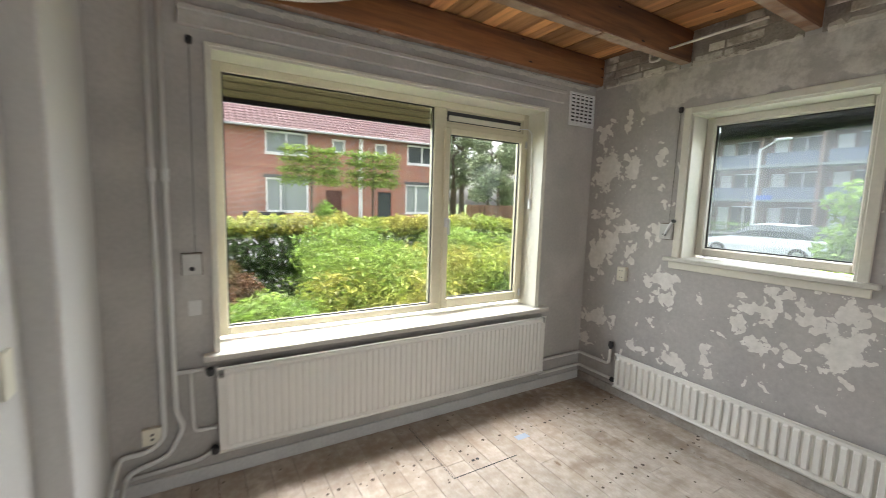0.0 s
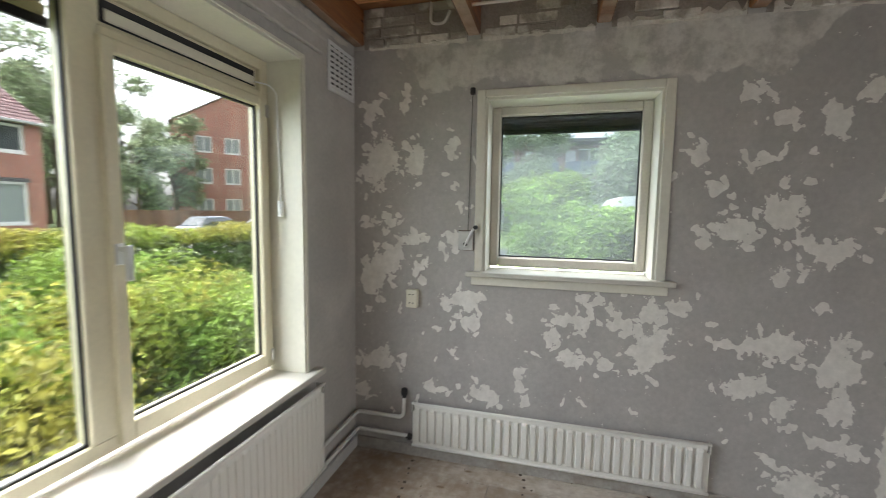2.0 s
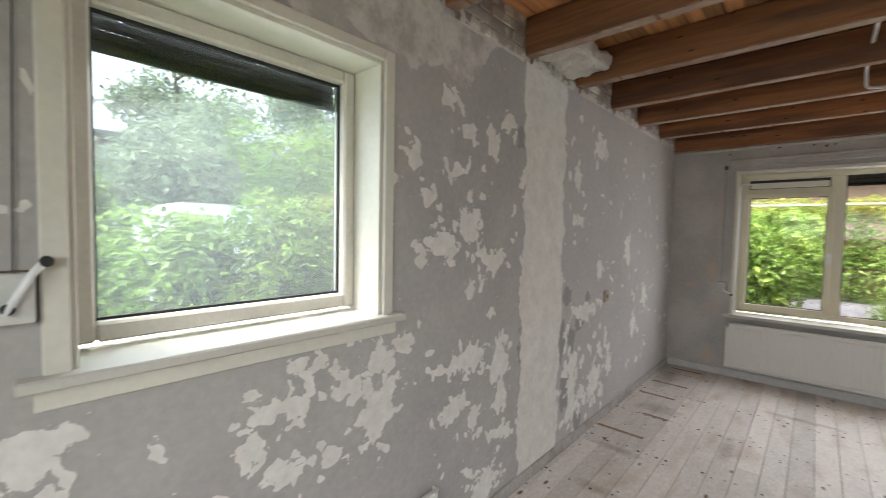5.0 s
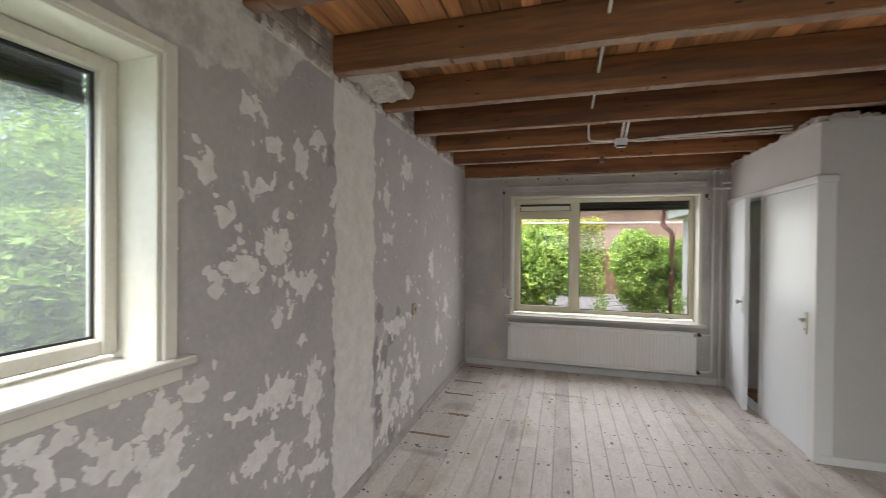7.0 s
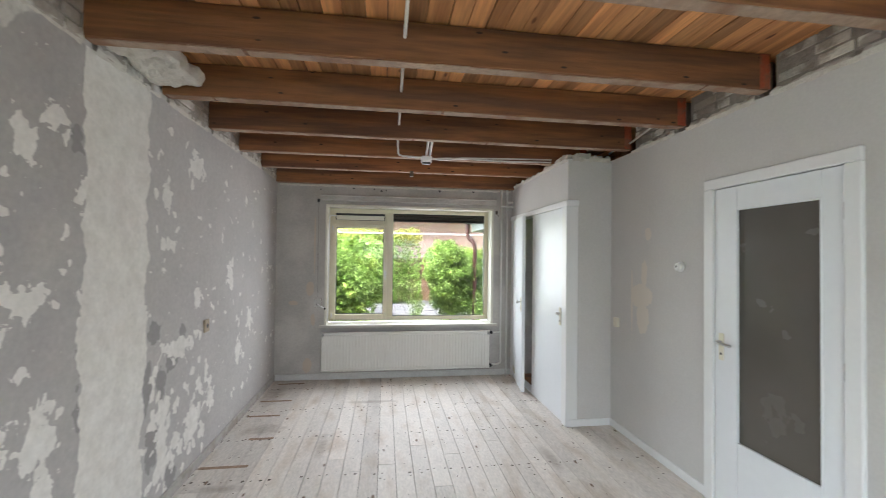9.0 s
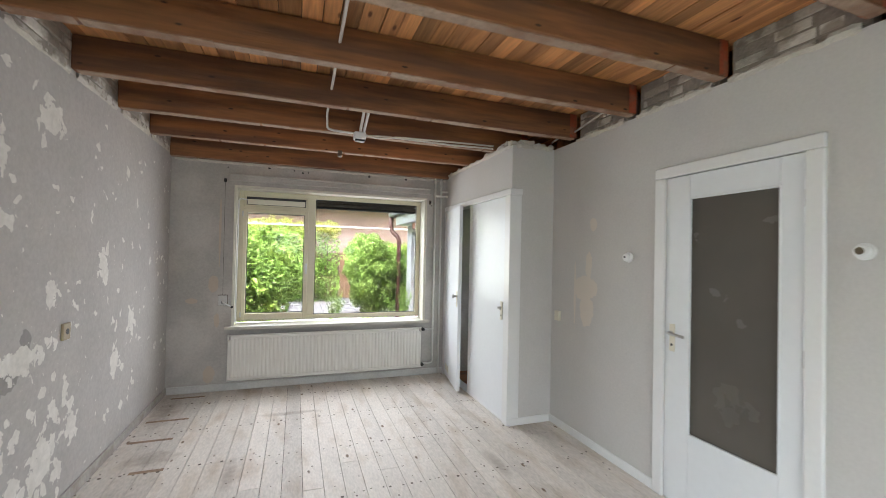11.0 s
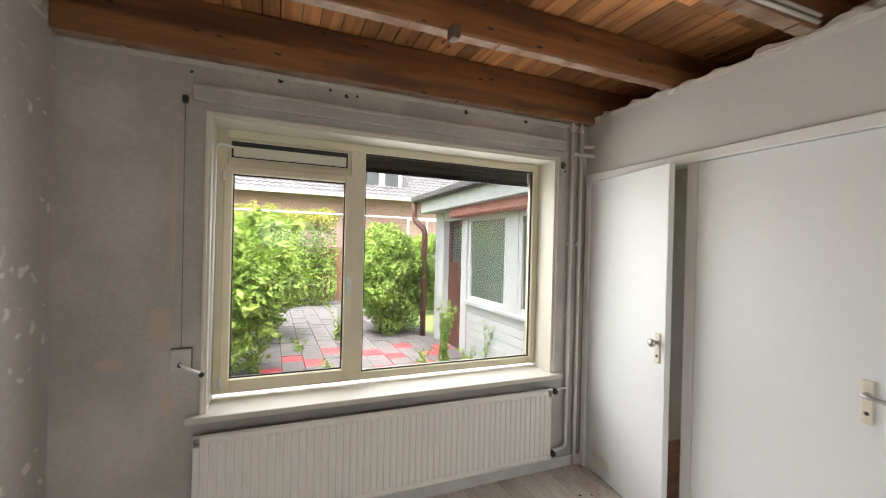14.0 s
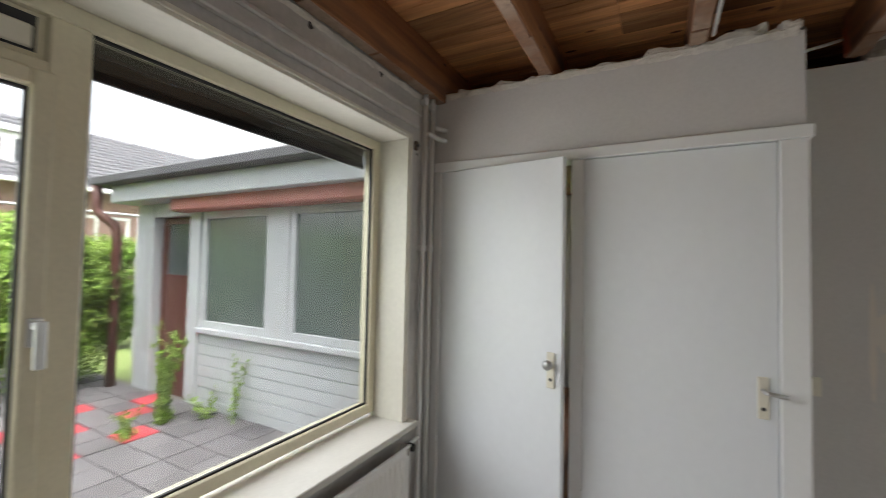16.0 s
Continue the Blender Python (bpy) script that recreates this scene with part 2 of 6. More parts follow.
TOP, SOFFIT, BOARDS = 2.495, 2.52, 2.725


def wall_y(bm, y0, y1, x0, x1, z0, z1, hole):
    """A wall across y with one opening (x0, x1, z0, z1)."""
    hx0, hx1, hz0, hz1 = hole
    for a, b in (((x0, y0, z0), (hx0, y1, z1)), ((hx1, y0, z0), (x1, y1, z1)), ((hx0, y0, z0), (hx1, y1, hz0)), ((hx0, y0, hz1), (hx1, y1, z1))):
        box(bm, a, b)


def wall_x(bm, x0, x1, y0, y1, z0, z1, holes):
    """A wall across x with openings (y0, y1, z0, z1) in rising y."""
    at = y0
    for hy0, hy1, hz0, hz1 in holes:
        box(bm, (x0, at, z0), (x1, hy0, z1))
        if hz0 > z0:
            box(bm, (x0, hy0, z0), (x1, hy1, hz0))
        box(bm, (x0, hy0, hz1), (x1, hy1, z1))
        at = hy1
    box(bm, (x0, at, z0), (x1, y1, z1))


FRONT = (1.41, 3.70, 0.70, 2.27)
BACK = (1.48, 3.64, 0.68, 2.20)
SIDE = (2.27, 3.19, 1.19, 2.18)
bm = bmesh.new()
wall_y(bm, YF, YF + 0.3, XW - 0.12, XE + 0.3, -0.4, 2.8, FRONT)
wall_front = part("wall_front", bm, GREY_PLASTER, label="grey plastered front wall with a wide window", kind="structure", category="wall")
bm = bmesh.new()
wall_y(bm, YB - 0.3, YB, -2.0, XE + 0.3, -0.4, 2.8, BACK)
wall_back = part("wall_back", bm, GREY_PLASTER, label="grey plastered back wall with a garden window", kind="structure", category="wall")
bm = bmesh.new()
wall_x(bm, XE, XE + 0.3, YB, YF, -0.4, 2.8, [SIDE])
wall_side = part("wall_side", bm, GREY_PLASTER, label="stripped side wall with peeling grey paint over pale plaster", kind="structure", category="wall")
DOOR = (0.89, 1.65, 0.0, 2.02)
bm = bmesh.new()
wall_x(bm, XW - 0.1, XW, YC - 0.1, YF, -0.1, TOP, [DOOR])
wall_hall = part("wall_hall", bm, HALL_PLASTER, label="smooth light grey wall with a glazed door", kind="structure", category="wall")
bm = bmesh.new()
wall_x(bm, XC - 0.1, XC, YB, YC, -0.1, TOP, [(-2.03, -0.44, 0.0, 2.075)])
wall_kitchen = part("wall_kitchen", bm, HALL_PLASTER, label="light grey wall with two cupboard doors", kind="structure", category="wall")
wall_return = part("wall_return", boxes(((XW, YC - 0.1, -0.1), (XC - 0.1, YC, TOP))), HALL_PLASTER, label="short light grey wall beside the cupboard doors", kind="structure", category="wall")

bm = boxes(((-2.2, YB - 0.3, -0.30), (XE + 0.3, YF + 0.3, -0.022)))
floor = part("floor", bm, NAIL, label="bare pine board floor", kind="structure", category="floor")
W = 0.128
nails = bmesh.new()
plank_meshes = {}
rnd = random.Random(4)
x = XW - 0.02
col = 0
while x < XE:
    w = min(W, XE - x)
    y = YB
    first = rnd.uniform(0.6, 3.2)
    while y < YF - 0.01:
        length = first if y == YB else rnd.choice((2.4, 3.0, 3.6))
        first = length
        end = min(YF, y + length)
        if YF - end < 0.5:
            end = YF
        key = (round(w, 3), round(end - y, 2))
        if key not in plank_meshes:
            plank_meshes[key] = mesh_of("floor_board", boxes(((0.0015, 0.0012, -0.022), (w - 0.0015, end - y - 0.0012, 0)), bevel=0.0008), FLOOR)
        ob = new("floor_board", plank_meshes[key])
        ob.location = (x, y, rnd.uniform(-0.0012, 0.0))
        ob.parent = floor
        y = end
    for j in range(9):
        yy = YB + 0.35 + 0.66 * j
        for k in (0.028, w - 0.028):
            if rnd.random() < 0.8:
                disc(nails, (x + k + rnd.uniform(-0.008, 0.008), yy + rnd.uniform(-0.02, 0.02), -0.0002), (0, 0, 1), rnd.choice((0.006, 0.007, 0.009, 0.011)), 0.0008, 7)
    for j in range(22):
        r = rnd.choice((0.003, 0.004, 0.005, 0.007))
        disc(nails, (x + rnd.uniform(0.012, max(0.02, w - 0.012)), rnd.uniform(YB + 0.05, YF - 0.05), -0.0003), (0, 0, 1), r, 0.0009, 6)
    x += W
part("nail_heads", nails, NAIL, floor, "dark nail heads and knots", kind="stuff")

# boards and beams overhead
bm = bmesh.new()
rnd = random.Random(7)
x = -2.0
while x < XE + 0.3:
    w = rnd.uniform(0.085, 0.115)
    y = YB - 0.3
    while y < YF + 0.3:
        e = min(YF + 0.3, y + rnd.choice((1.32, 1.98, 2.64)))
        box(bm, (x + 0.002, y, BOARDS + rnd.uniform(0, 0.004)), (x + w - rnd.uniform(0.001, 0.006), e - 0.002, BOARDS + 0.03))
        y = e
    x += w
ceiling = part("ceiling", bm, DECK, label="bare orange pine boards above the beams", kind="structure", category="ceiling")
part("upper_floor", boxes(((-2.2, YB - 0.3, BOARDS + 0.03), (XE + 0.3, YF + 0.3, BOARDS + 0.2))), NAIL, label="dark floor build-up above the boards", kind="structure", category="ceiling")


def beam(y, y2=None, x0=XW, x1=XE, low=SOFFIT):
    y2 = y2 or y - 0.075
    bm = boxes(((x0 + 0.004, y, low), (x1 - 0.004, y2, BOARDS - 0.003)), bevel=0.006)
    ob = part("ceiling_beam", bm, BEAM, label="rough red-brown timber ceiling beam with knots", category="beam")
    r = random.Random(int(y * 100))
    # thin pale strips under the beam stand for light bounced off the floor
    film = bmesh.new()
    x = x0 + 0.01
    while x < x1 - 0.05:
        e = min(x1 - 0.01, x + r.uniform(0.12, 0.6))
        box(film, (x, y - r.uniform(0.001, 0.012), low - r.uniform(0.002, 0.005)), (e - r.choice((0.0, 0.0, 0.02)), y2 + r.uniform(0.001, 0.012), low + 0.001))
        x = e
    part("plaster_residue", film, LIT_SOFFIT, ob, "pale strips painting the floor's bounce light on the underside")
    part("primed_end", boxes(((x0 + 0.003, y + 0.0015, low + 0.004), (x0 + 0.05 + r.random() * 0.03, y2 - 0.0015, BOARDS - 0.004))), PRIMER, ob, "red primer on the beam's end")
    return ob


BEAMS = [3.30, 2.62, 1.94, 1.275, 0.625, -0.03, -0.68, -1.36]
for y in BEAMS:
    beam(y, x0=XW if y > YC else XC - 0.35)
beam(YF - 0.004, YF - 0.07)
beam(YB + 0.074, YB + 0.004, x0=XC - 0.35, low=2.465)


# ---------------------------------------------------------------- windows
def window(name, at, label, mapto):
    """A window in its reveal. mapto(u, d, z) gives world places: u along the wall, d out from the room's face."""
    root = thing(name, at, label, "window", kind="structure")

    def bx(*pairs, bevel=0.002):
        bm = bmesh.new()
        for (u0, d0, z0), (u1, d1, z1) in pairs:
            box(bm, mapto(u0, d0, z0), mapto(u1, d1, z1), bevel)
        return bm

    return root, bx


def glazing(root, bx, u0, u1, z0, z1, d, glass, name="pane"):
    seal = 0.008
    part("pane_seal", bx(((u0, d - 0.014, z0), (u1, d - 0.003, z0 + seal)), ((u0, d - 0.014, z1 - seal), (u1, d - 0.003, z1)), ((u0, d - 0.014, z0 + seal), (u0 + seal, d - 0.003, z1 - seal)), ((u1 - seal, d - 0.014, z0 + seal), (u1, d - 0.003, z1 - seal)), bevel=0), DARK_SEAL, root, "black rubber glazing seal")
    ob = part(name, bx(((u0 - 0.004, d, z0 - 0.004), (u1 + 0.004, d + 0.02, z1 + 0.004)), bevel=0), glass, root)
    ob.visible_shadow = False
    return ob


def ring(u0, u1, z0, z1, iu0, iu1, iz0, iz1, d0, d1):
    """Four bars between an outer and an inner rectangle."""
    return (((u0, d0, z0), (iu0, d1, z1)), ((iu1, d0, z0), (u1, d1, z1)), ((iu0, d0, z0), (iu1, d1, iz0)), ((iu0, d0, iz1), (iu1, d1, z1)))


def roller(root, bx, u0, u1, z0, z1, d, slat=SHUTTER_DARK):
    """The lowered edge of an outside roller shutter: curved slats and a dark bottom bar."""
    n = max(1, round((z1 - z0 - 0.03) / 0.042))
    h = (z1 - z0 - 0.03) / n
    for i in range(n):
        z = z0 + 0.03 + i * h
        part("shutter_slat", bx(((u0, d, z), (u1, d + 0.02, z + h - 0.003)), bevel=0.009), slat, root)
    # black strips added behind the joints block daylight, leaving small bright gaps
    rs = random.Random(int(z1 * 100))
    strips = []
    for i in range(n):
        z = z0 + 0.03 + i * h
        u = u0
        while u < u1:
            w = rs.choice((0.02, 0.02, 0.25, 0.4))
            strips.append(((u, d + 0.021, z + h - 0.005), (min(u1, u + w - 0.006), d + 0.024, z + h + 0.005)))
            u += w
    part("slat_hooks", bx(*strips, bevel=0), BLACK, root, "dark strips added behind the slat joints to block daylight")
    part("shutter_bottom_bar", bx(((u0, d - 0.002, z0), (u1, d + 0.014, z0 + 0.03)), bevel=0.003), BLACK, root, "dark bottom bar of the roller shutter")


def handle(root, bx, u, z, d):
    part("window_handle", bx(((u - 0.014, d - 0.012, z - 0.035), (u + 0.014, d, z + 0.035)), ((u - 0.009, d - 0.04, z + 0.008), (u + 0.009, d - 0.012, z + 0.026)), ((u - 0.011, d - 0.052, z - 0.085), (u + 0.011, d - 0.036, z + 0.03)), bevel=0.003), METAL, root, "grey metal window handle")


def wide_window(name, at, label, mapto, hole, split, flip, shut, vent=0.145, pane=GLASS):
    """A fixed pane with a shutter edge beside an opening sash with a slot vent above."""
    u0, u1, z0, z1 = hole
    root, bx = window(name, at, label, mapto)
    D = 0.20
    part("reveal", bx(*ring(u0, u1, z0, z1, u0 + 0.018, u1 - 0.018, z0 + 0.002, z1 - 0.018, -0.006, D)), REVEAL, root, "cream painted reveal boards")
    a, b, c, e = u0 + 0.018, u1 - 0.018, z0 + 0.03, z1 - 0.018
    f = 0.05
    part("window_frame", bx(*ring(a, b, c, e, a + f, b - f, c + f, e - f, D - 0.02, D + 0.05), ((split - 0.045, D - 0.02, c + f), (split + 0.045, D + 0.05, e - f)), bevel=0.004), FRAME, root)
    fixed = (a + f, split - 0.045) if not flip else (split + 0.045, b - f)
    sash = (split + 0.045, b - f) if not flip else (a + f, split - 0.045)
    glazing(root, bx, fixed[0], fixed[1], c + f, e - f, D + 0.01, pane)
    roller(root, bx, fixed[0] - 0.01, fixed[1] + 0.01, shut, e - f + 0.02, D + 0.06, SHUTTER if name == "window_front" else SHUTTER_DARK)
    # slot vent and its transom
    t0 = e - f - vent
    part("transom", bx(((sash[0], D - 0.02, t0), (sash[1], D + 0.05, t0 + 0.045)), bevel=0.004), FRAME, root)
    part("slot_vent", bx(((sash[0], D + 0.002, t0 + 0.045), (sash[1], D + 0.04, e - f)), bevel=0.002), FRAME, root, "cream slot vent above the sash")
    part("vent_opening", bx(((sash[0] + 0.02, D - 0.001, t0 + 0.062), (sash[1] - 0.02, D + 0.004, e - f - 0.012)), bevel=0), BLACK, root, "dark slot of the vent")
    part("vent_flap", bx(((sash[0] + 0.03, D - 0.012, t0 + 0.066), (sash[1] - 0.03, D - 0.002, e - f - 0.04)), bevel=0.004), IVORY, root, "ivory flap of the vent")
    s = 0.045
    sc, se = c + 0.012, t0 + 0.012
    s0, s1 = sash[0] - 0.012, sash[1] + 0.012
    part("sash", bx(*ring(s0, s1, sc, se, s0 + s, s1 - s, sc + s + 0.025, se - s, D - 0.04, D + 0.03), bevel=0.005), FRAME, root, "cream opening sash")
    glazing(root, bx, s0 + s, s1 - s, sc + s + 0.025, se - s, D, pane)
    handle(root, bx, (s0 + 0.02) if not flip else (s1 - 0.02), (sc + se) / 2 - 0.02, D - 0.04)
    outer = s1 if not flip else s0
    for z in (sc + 0.06, se - 0.06):
        part("hinge", bx(((outer - 0.008, D - 0.052, z - 0.03), (outer + 0.008, D - 0.036, z + 0.03)), bevel=0.004), METAL, root)
    return root, bx


def to_front(u, d, z):
    return (u, YF + d, z)


def to_back(u, d, z):
    return (u, YB - d, z)


def to_side(u, d, z):
    return (XE + d, u, z)


win_front, bxf = wide_window("window_front", (2.55, YF, 0.7), "wide cream window with an opening sash and a brown roller shutter", to_front, FRONT, 2.855, False, 2.06)
win_back, bxb = wide_window("window_back", (2.55, YB, 0.68), "wide cream garden window with an opening sash and dark shutter", to_back, BACK, 2.845, False, 2.03, 0.165, GARDEN_GLASS)

win_side, bxs = window("window_side", (XE, 2.7, 1.19), "square cream window with a half hidden dark shutter", to_side)
u0, u1, z0, z1 = SIDE
D = 0.19
part("reveal", bxs(*ring(u0, u1, z0, z1, u0 + 0.018, u1 - 0.018, z0 + 0.002, z1 - 0.018, 0.0, D)), REVEAL, win_side, "cream painted reveal boards")
part("architrave", bxs(*ring(u0 - 0.045, u1 + 0.045, z0, z1 + 0.04, u0 + 0.004, u1 - 0.004, z0, z1 - 0.004, -0.016, 0.0), bevel=0.004), REVEAL, win_side, "cream painted architrave boards")
part("window_frame", bxs(*ring(u0 + 0.018, u1 - 0.018, z0 + 0.02, z1 - 0.018, u0 + 0.07, u1 - 0.07, z0 + 0.075, z1 - 0.07, D - 0.03, D + 0.05), bevel=0.008), SIDE_FRAME, win_side)
glazing(win_side, bxs, u0 + 0.07, u1 - 0.07, z0 + 0.075, z1 - 0.07, D + 0.02, HAZY_GLASS)
roller(win_side, bxs, u0 + 0.06, u1 - 0.06, z1 - 0.165, z1 - 0.06, D + 0.06)
part("window_sill", bxs(((u0 - 0.09, -0.05, z0 - 0.025), (u1 + 0.09, D, z0 + 0.004)), bevel=0.005), SILL_PAINT, win_side)
part("sill_apron", bxs(((u0 - 0.06, -0.02, z0 - 0.075), (u1 + 0.06, -0.001, z0 - 0.025)), bevel=0.003), REVEAL, win_side)
# sills, casings and cornice boards of the wide windows
for root, bx, hole, ends in ((win_front, bxf, FRONT, (1.345, 3.79)), (win_back, bxb, BACK, (1.425, 3.71))):
    u0, u1, z0, z1 = hole
    part("window_sill", bx(((ends[0], -0.062, z0 - 0.028), (ends[1], 0.2, z0 + 0.004)), bevel=0.004), SILL_PAINT, root)
    part("architrave", bx(*ring(u0 - 0.012, u1 + 0.012, z0, z1 + 0.012, u0 + 0.004, u1 - 0.004, z0, z1 - 0.004, -0.014, 0.0)), REVEAL, root, "cream painted architrave boards")
part("cornice_board", boxes(((1.29, YF - 0.03, 2.335), (3.86, YF, 2.43)), ((1.29, YF - 0.045, 2.40), (3.86, YF - 0.03, 2.43)), bevel=0.006), GREY_PLASTER, win_front, "grey painted moulded board above the window")
part("cornice_board", boxes(((1.43, YB, 2.255), (3.71, YB + 0.03, 2.335)), ((1.43, YB + 0.03, 2.31), (3.71, YB + 0.045, 2.335)), bevel=0.006), GREY_PLASTER, win_back, "grey painted moulded board above the window")


# ---------------------------------------------------------------- radiators
def radiator(name, at, label, mapto, u0, u1, z0, z1, gap, depth, pitch, rib=0.010):
    """A steel panel radiator: ribbed front, flat back, side caps and top bead."""
    root = thing(name, at, label, "radiator")
    bm = bmesh.new()
    d1, d0 = -gap, -gap - depth
    n = int((u1 - u0 - 0.03) / pitch)
    us = u0 + ((u1 - u0) - n * pitch) / 2
    zb, zt = z0 + 0.03, z1 - 0.03
    prof = ((0.0, 0.010), (0.30, 0.010), (0.42, 0.0), (0.88, 0.0), (1.0, 0.010))
    cols = []
    for i in range(n):
        for s, k in prof[:-1]:
            cols.append((us + (i + s) * pitch, rib if k else 0.0))
    cols.append((us + n * pitch, rib))
    levels = ((z0, 0.010, False), (zb, 0.010, False), (zb + 0.012, 1, True), (zt - 0.012, 1, True), (zt, 0.010, False), (z1, 0.010, False))
    grid = [[bm.verts.new(mapto(u, d0 + (k if ribbed else 0.010), z)) for u, k in cols] for z, _, ribbed in levels]
    for a, b in zip(grid, grid[1:]):
        for i in range(len(cols) - 1):
            bm.faces.new((a[i], a[i + 1], b[i + 1], b[i]))
    bmesh.ops.recalc_face_normals(bm, faces=bm.faces)
    part("panel", bm, RADIATOR, root, "ribbed enamelled steel panel")
    bm = bmesh.new()
    box(bm, mapto(u0, d0 + max(0.012, rib + 0.002), z0), mapto(u1, d1, z1 - 0.055), 0.006, 2)
    for u in (u0, u1 - 0.004):
        box(bm, mapto(u, d0 + 0.012, z1 - 0.056), mapto(u + 0.004, d1, z1 - 0.002))
    part("body", bm, RADIATOR, root)
    bm = bmesh.new()
    tube(bm, [mapto(u0, d0 + 0.012, z1 - 0.004), mapto(u1, d0 + 0.012, z1 - 0.004)], 0.008, 8)
    tube(bm, [mapto(u0, d0 + 0.012, z0 + 0.006), mapto(u1, d0 + 0.012, z0 + 0.006)], 0.008, 8)
    part("bead", bm, RADIATOR, root, smooth=True)
    for u in (u0 + 0.2, u1 - 0.2):
        bm = bmesh.new()
        box(bm, mapto(u - 0.02, d1, z0 + 0.06), mapto(u + 0.02, 0, z1 - 0.06))
        part("bracket", bm, METAL, root)
    return root


rad_front = radiator("radiator", (2.57, YF, 0.17), "wide white ribbed panel radiator under the front window", to_front, 1.405, 3.74, 0.17, 0.64, 0.03, 0.06, 0.0385, 0.006)
rad_back = radiator("radiator", (2.6, YB, 0.115), "wide white ribbed panel radiator under the garden window", to_back, 1.53, 3.67, 0.115, 0.60, 0.03, 0.06, 0.0385, 0.006)
rad_side = radiator("radiator", (XE, 2.78, 0.08), "low white ribbed panel radiator on the peeling wall", to_side, 1.965, 3.60, 0.08, 0.36, 0.012, 0.042, 0.05, 0.017)

# ---------------------------------------------------------------- peeling paint on the side wall
UPPER = [(3.82, 1.83, 0.119, 0.161), (3.6, 1.83, 0.056, 0.116), (3.65, 2.25, 0.028, 0.058), (3.88, 2.13, 0.045, 0.103), (3.76, 1.47, 0.042, 0.03), (3.9, 1.45, 0.051, 0.024), (3.64, 1.37, 0.06, 0.045), (3.36, 1.35, 0.045, 0.064), (3.86, 1.15, 0.09, 0.163), (3.74, 1.25, 0.058, 0.083), (3.58, 1.19, 0.029, 0.051), (1.92, 1.47, 0.09, 0.061), (1.72, 1.55, 0.079, 0.095), (1.62, 1.41, 0.031, 0.042), (1.48, 1.38, 0.064, 0.057), (2.06, 1.45, 0.029, 0.042), (1.74, 2.02, 0.084, 0.048), (2.1, 1.84, 0.052, 0.064), (1.84, 1.8, 0.095, 0.017), (1.89, 2.12, 0.052, 0.032), (2.02, 1.67, 0.053, 0.022), (1.4, 2.12, 0.037, 0.06), (1.24, 1.83, 0.032, 0.056), (3.38, 1.91, 0.02, 0.034)]
LOWER = [(3.29, 1.01, 0.115, 0.058), (3.26, 0.88, 0.057, 0.032), (3.84, 0.59, 0.12, 0.058), (3.94, 0.4, 0.06, 0.054), (3.18, 0.46, 0.092, 0.045), (3.44, 0.45, 0.051, 0.019), (2.73, 0.94, 0.061, 0.044), (2.63, 0.94, 0.045, 0.05), (2.78, 0.82, 0.055, 0.022), (2.69, 0.73, 0.061, 0.04), (2.56, 1.04, 0.07, 0.014), (2.51, 0.71, 0.046, 0.034), (2.43, 0.94, 0.069, 0.039), (2.28, 1.02, 0.064, 0.057), (2.28, 0.81, 0.094, 0.138), (2.12, 1.07, 0.053, 0.034), (1.68, 0.89, 0.132, 0.077), (1.9, 0.88, 0.061, 0.015), (1.42, 0.81, 0.055, 0.106), (1.84, 0.66, 0.093, 0.053), (1.66, 0.59, 0.051, 0.073), (1.42, 0.61, 0.073, 0.055), (1.55, 0.17, 0.132, 0.088), (1.44, 0.41, 0.132, 0.028)]
FAR = [(0.12, 2.17, 0.125, 0.101), (0.34, 0.94, 0.182, 0.083), (0.11, 0.33, 0.142, 0.114), (0.07, 1.25, 0.054, 0.057), (-0.55, 1.41, 0.066, 0.109), (0.52, 1.93, 0.04, 0.106), (1.53, 1.37, 0.049, 0.053), (1.46, 0.8, 0.066, 0.112), (1.54, 1.98, 0.048, 0.038), (0.52, 0.41, 0.059, 0.282), (0.48, 1.61, 0.082, 0.021), (-0.78, 0.67, 0.075, 0.106), (-0.17, 0.45, 0.085, 0.09), (-1.08, 0.94, 0.069, 0.085)]
OLD = [(0.7, 0.78, 0.051, 0.163), (0.42, 0.87, 0.085, 0.08), (0.63, 1.09, 0.072, 0.067), (0.55, 0.76, 0.051, 0.097), (0.63, 0.42, 0.072, 0.152), (0.41, 0.11, 0.071, 0.11), (1.28, 2.05, 0.046, 0.06), (1.23, 1.12, 0.027, 0.126), (0.29, 1.04, 0.062, 0.053), (1.23, 0.85, 0.031, 0.101)]


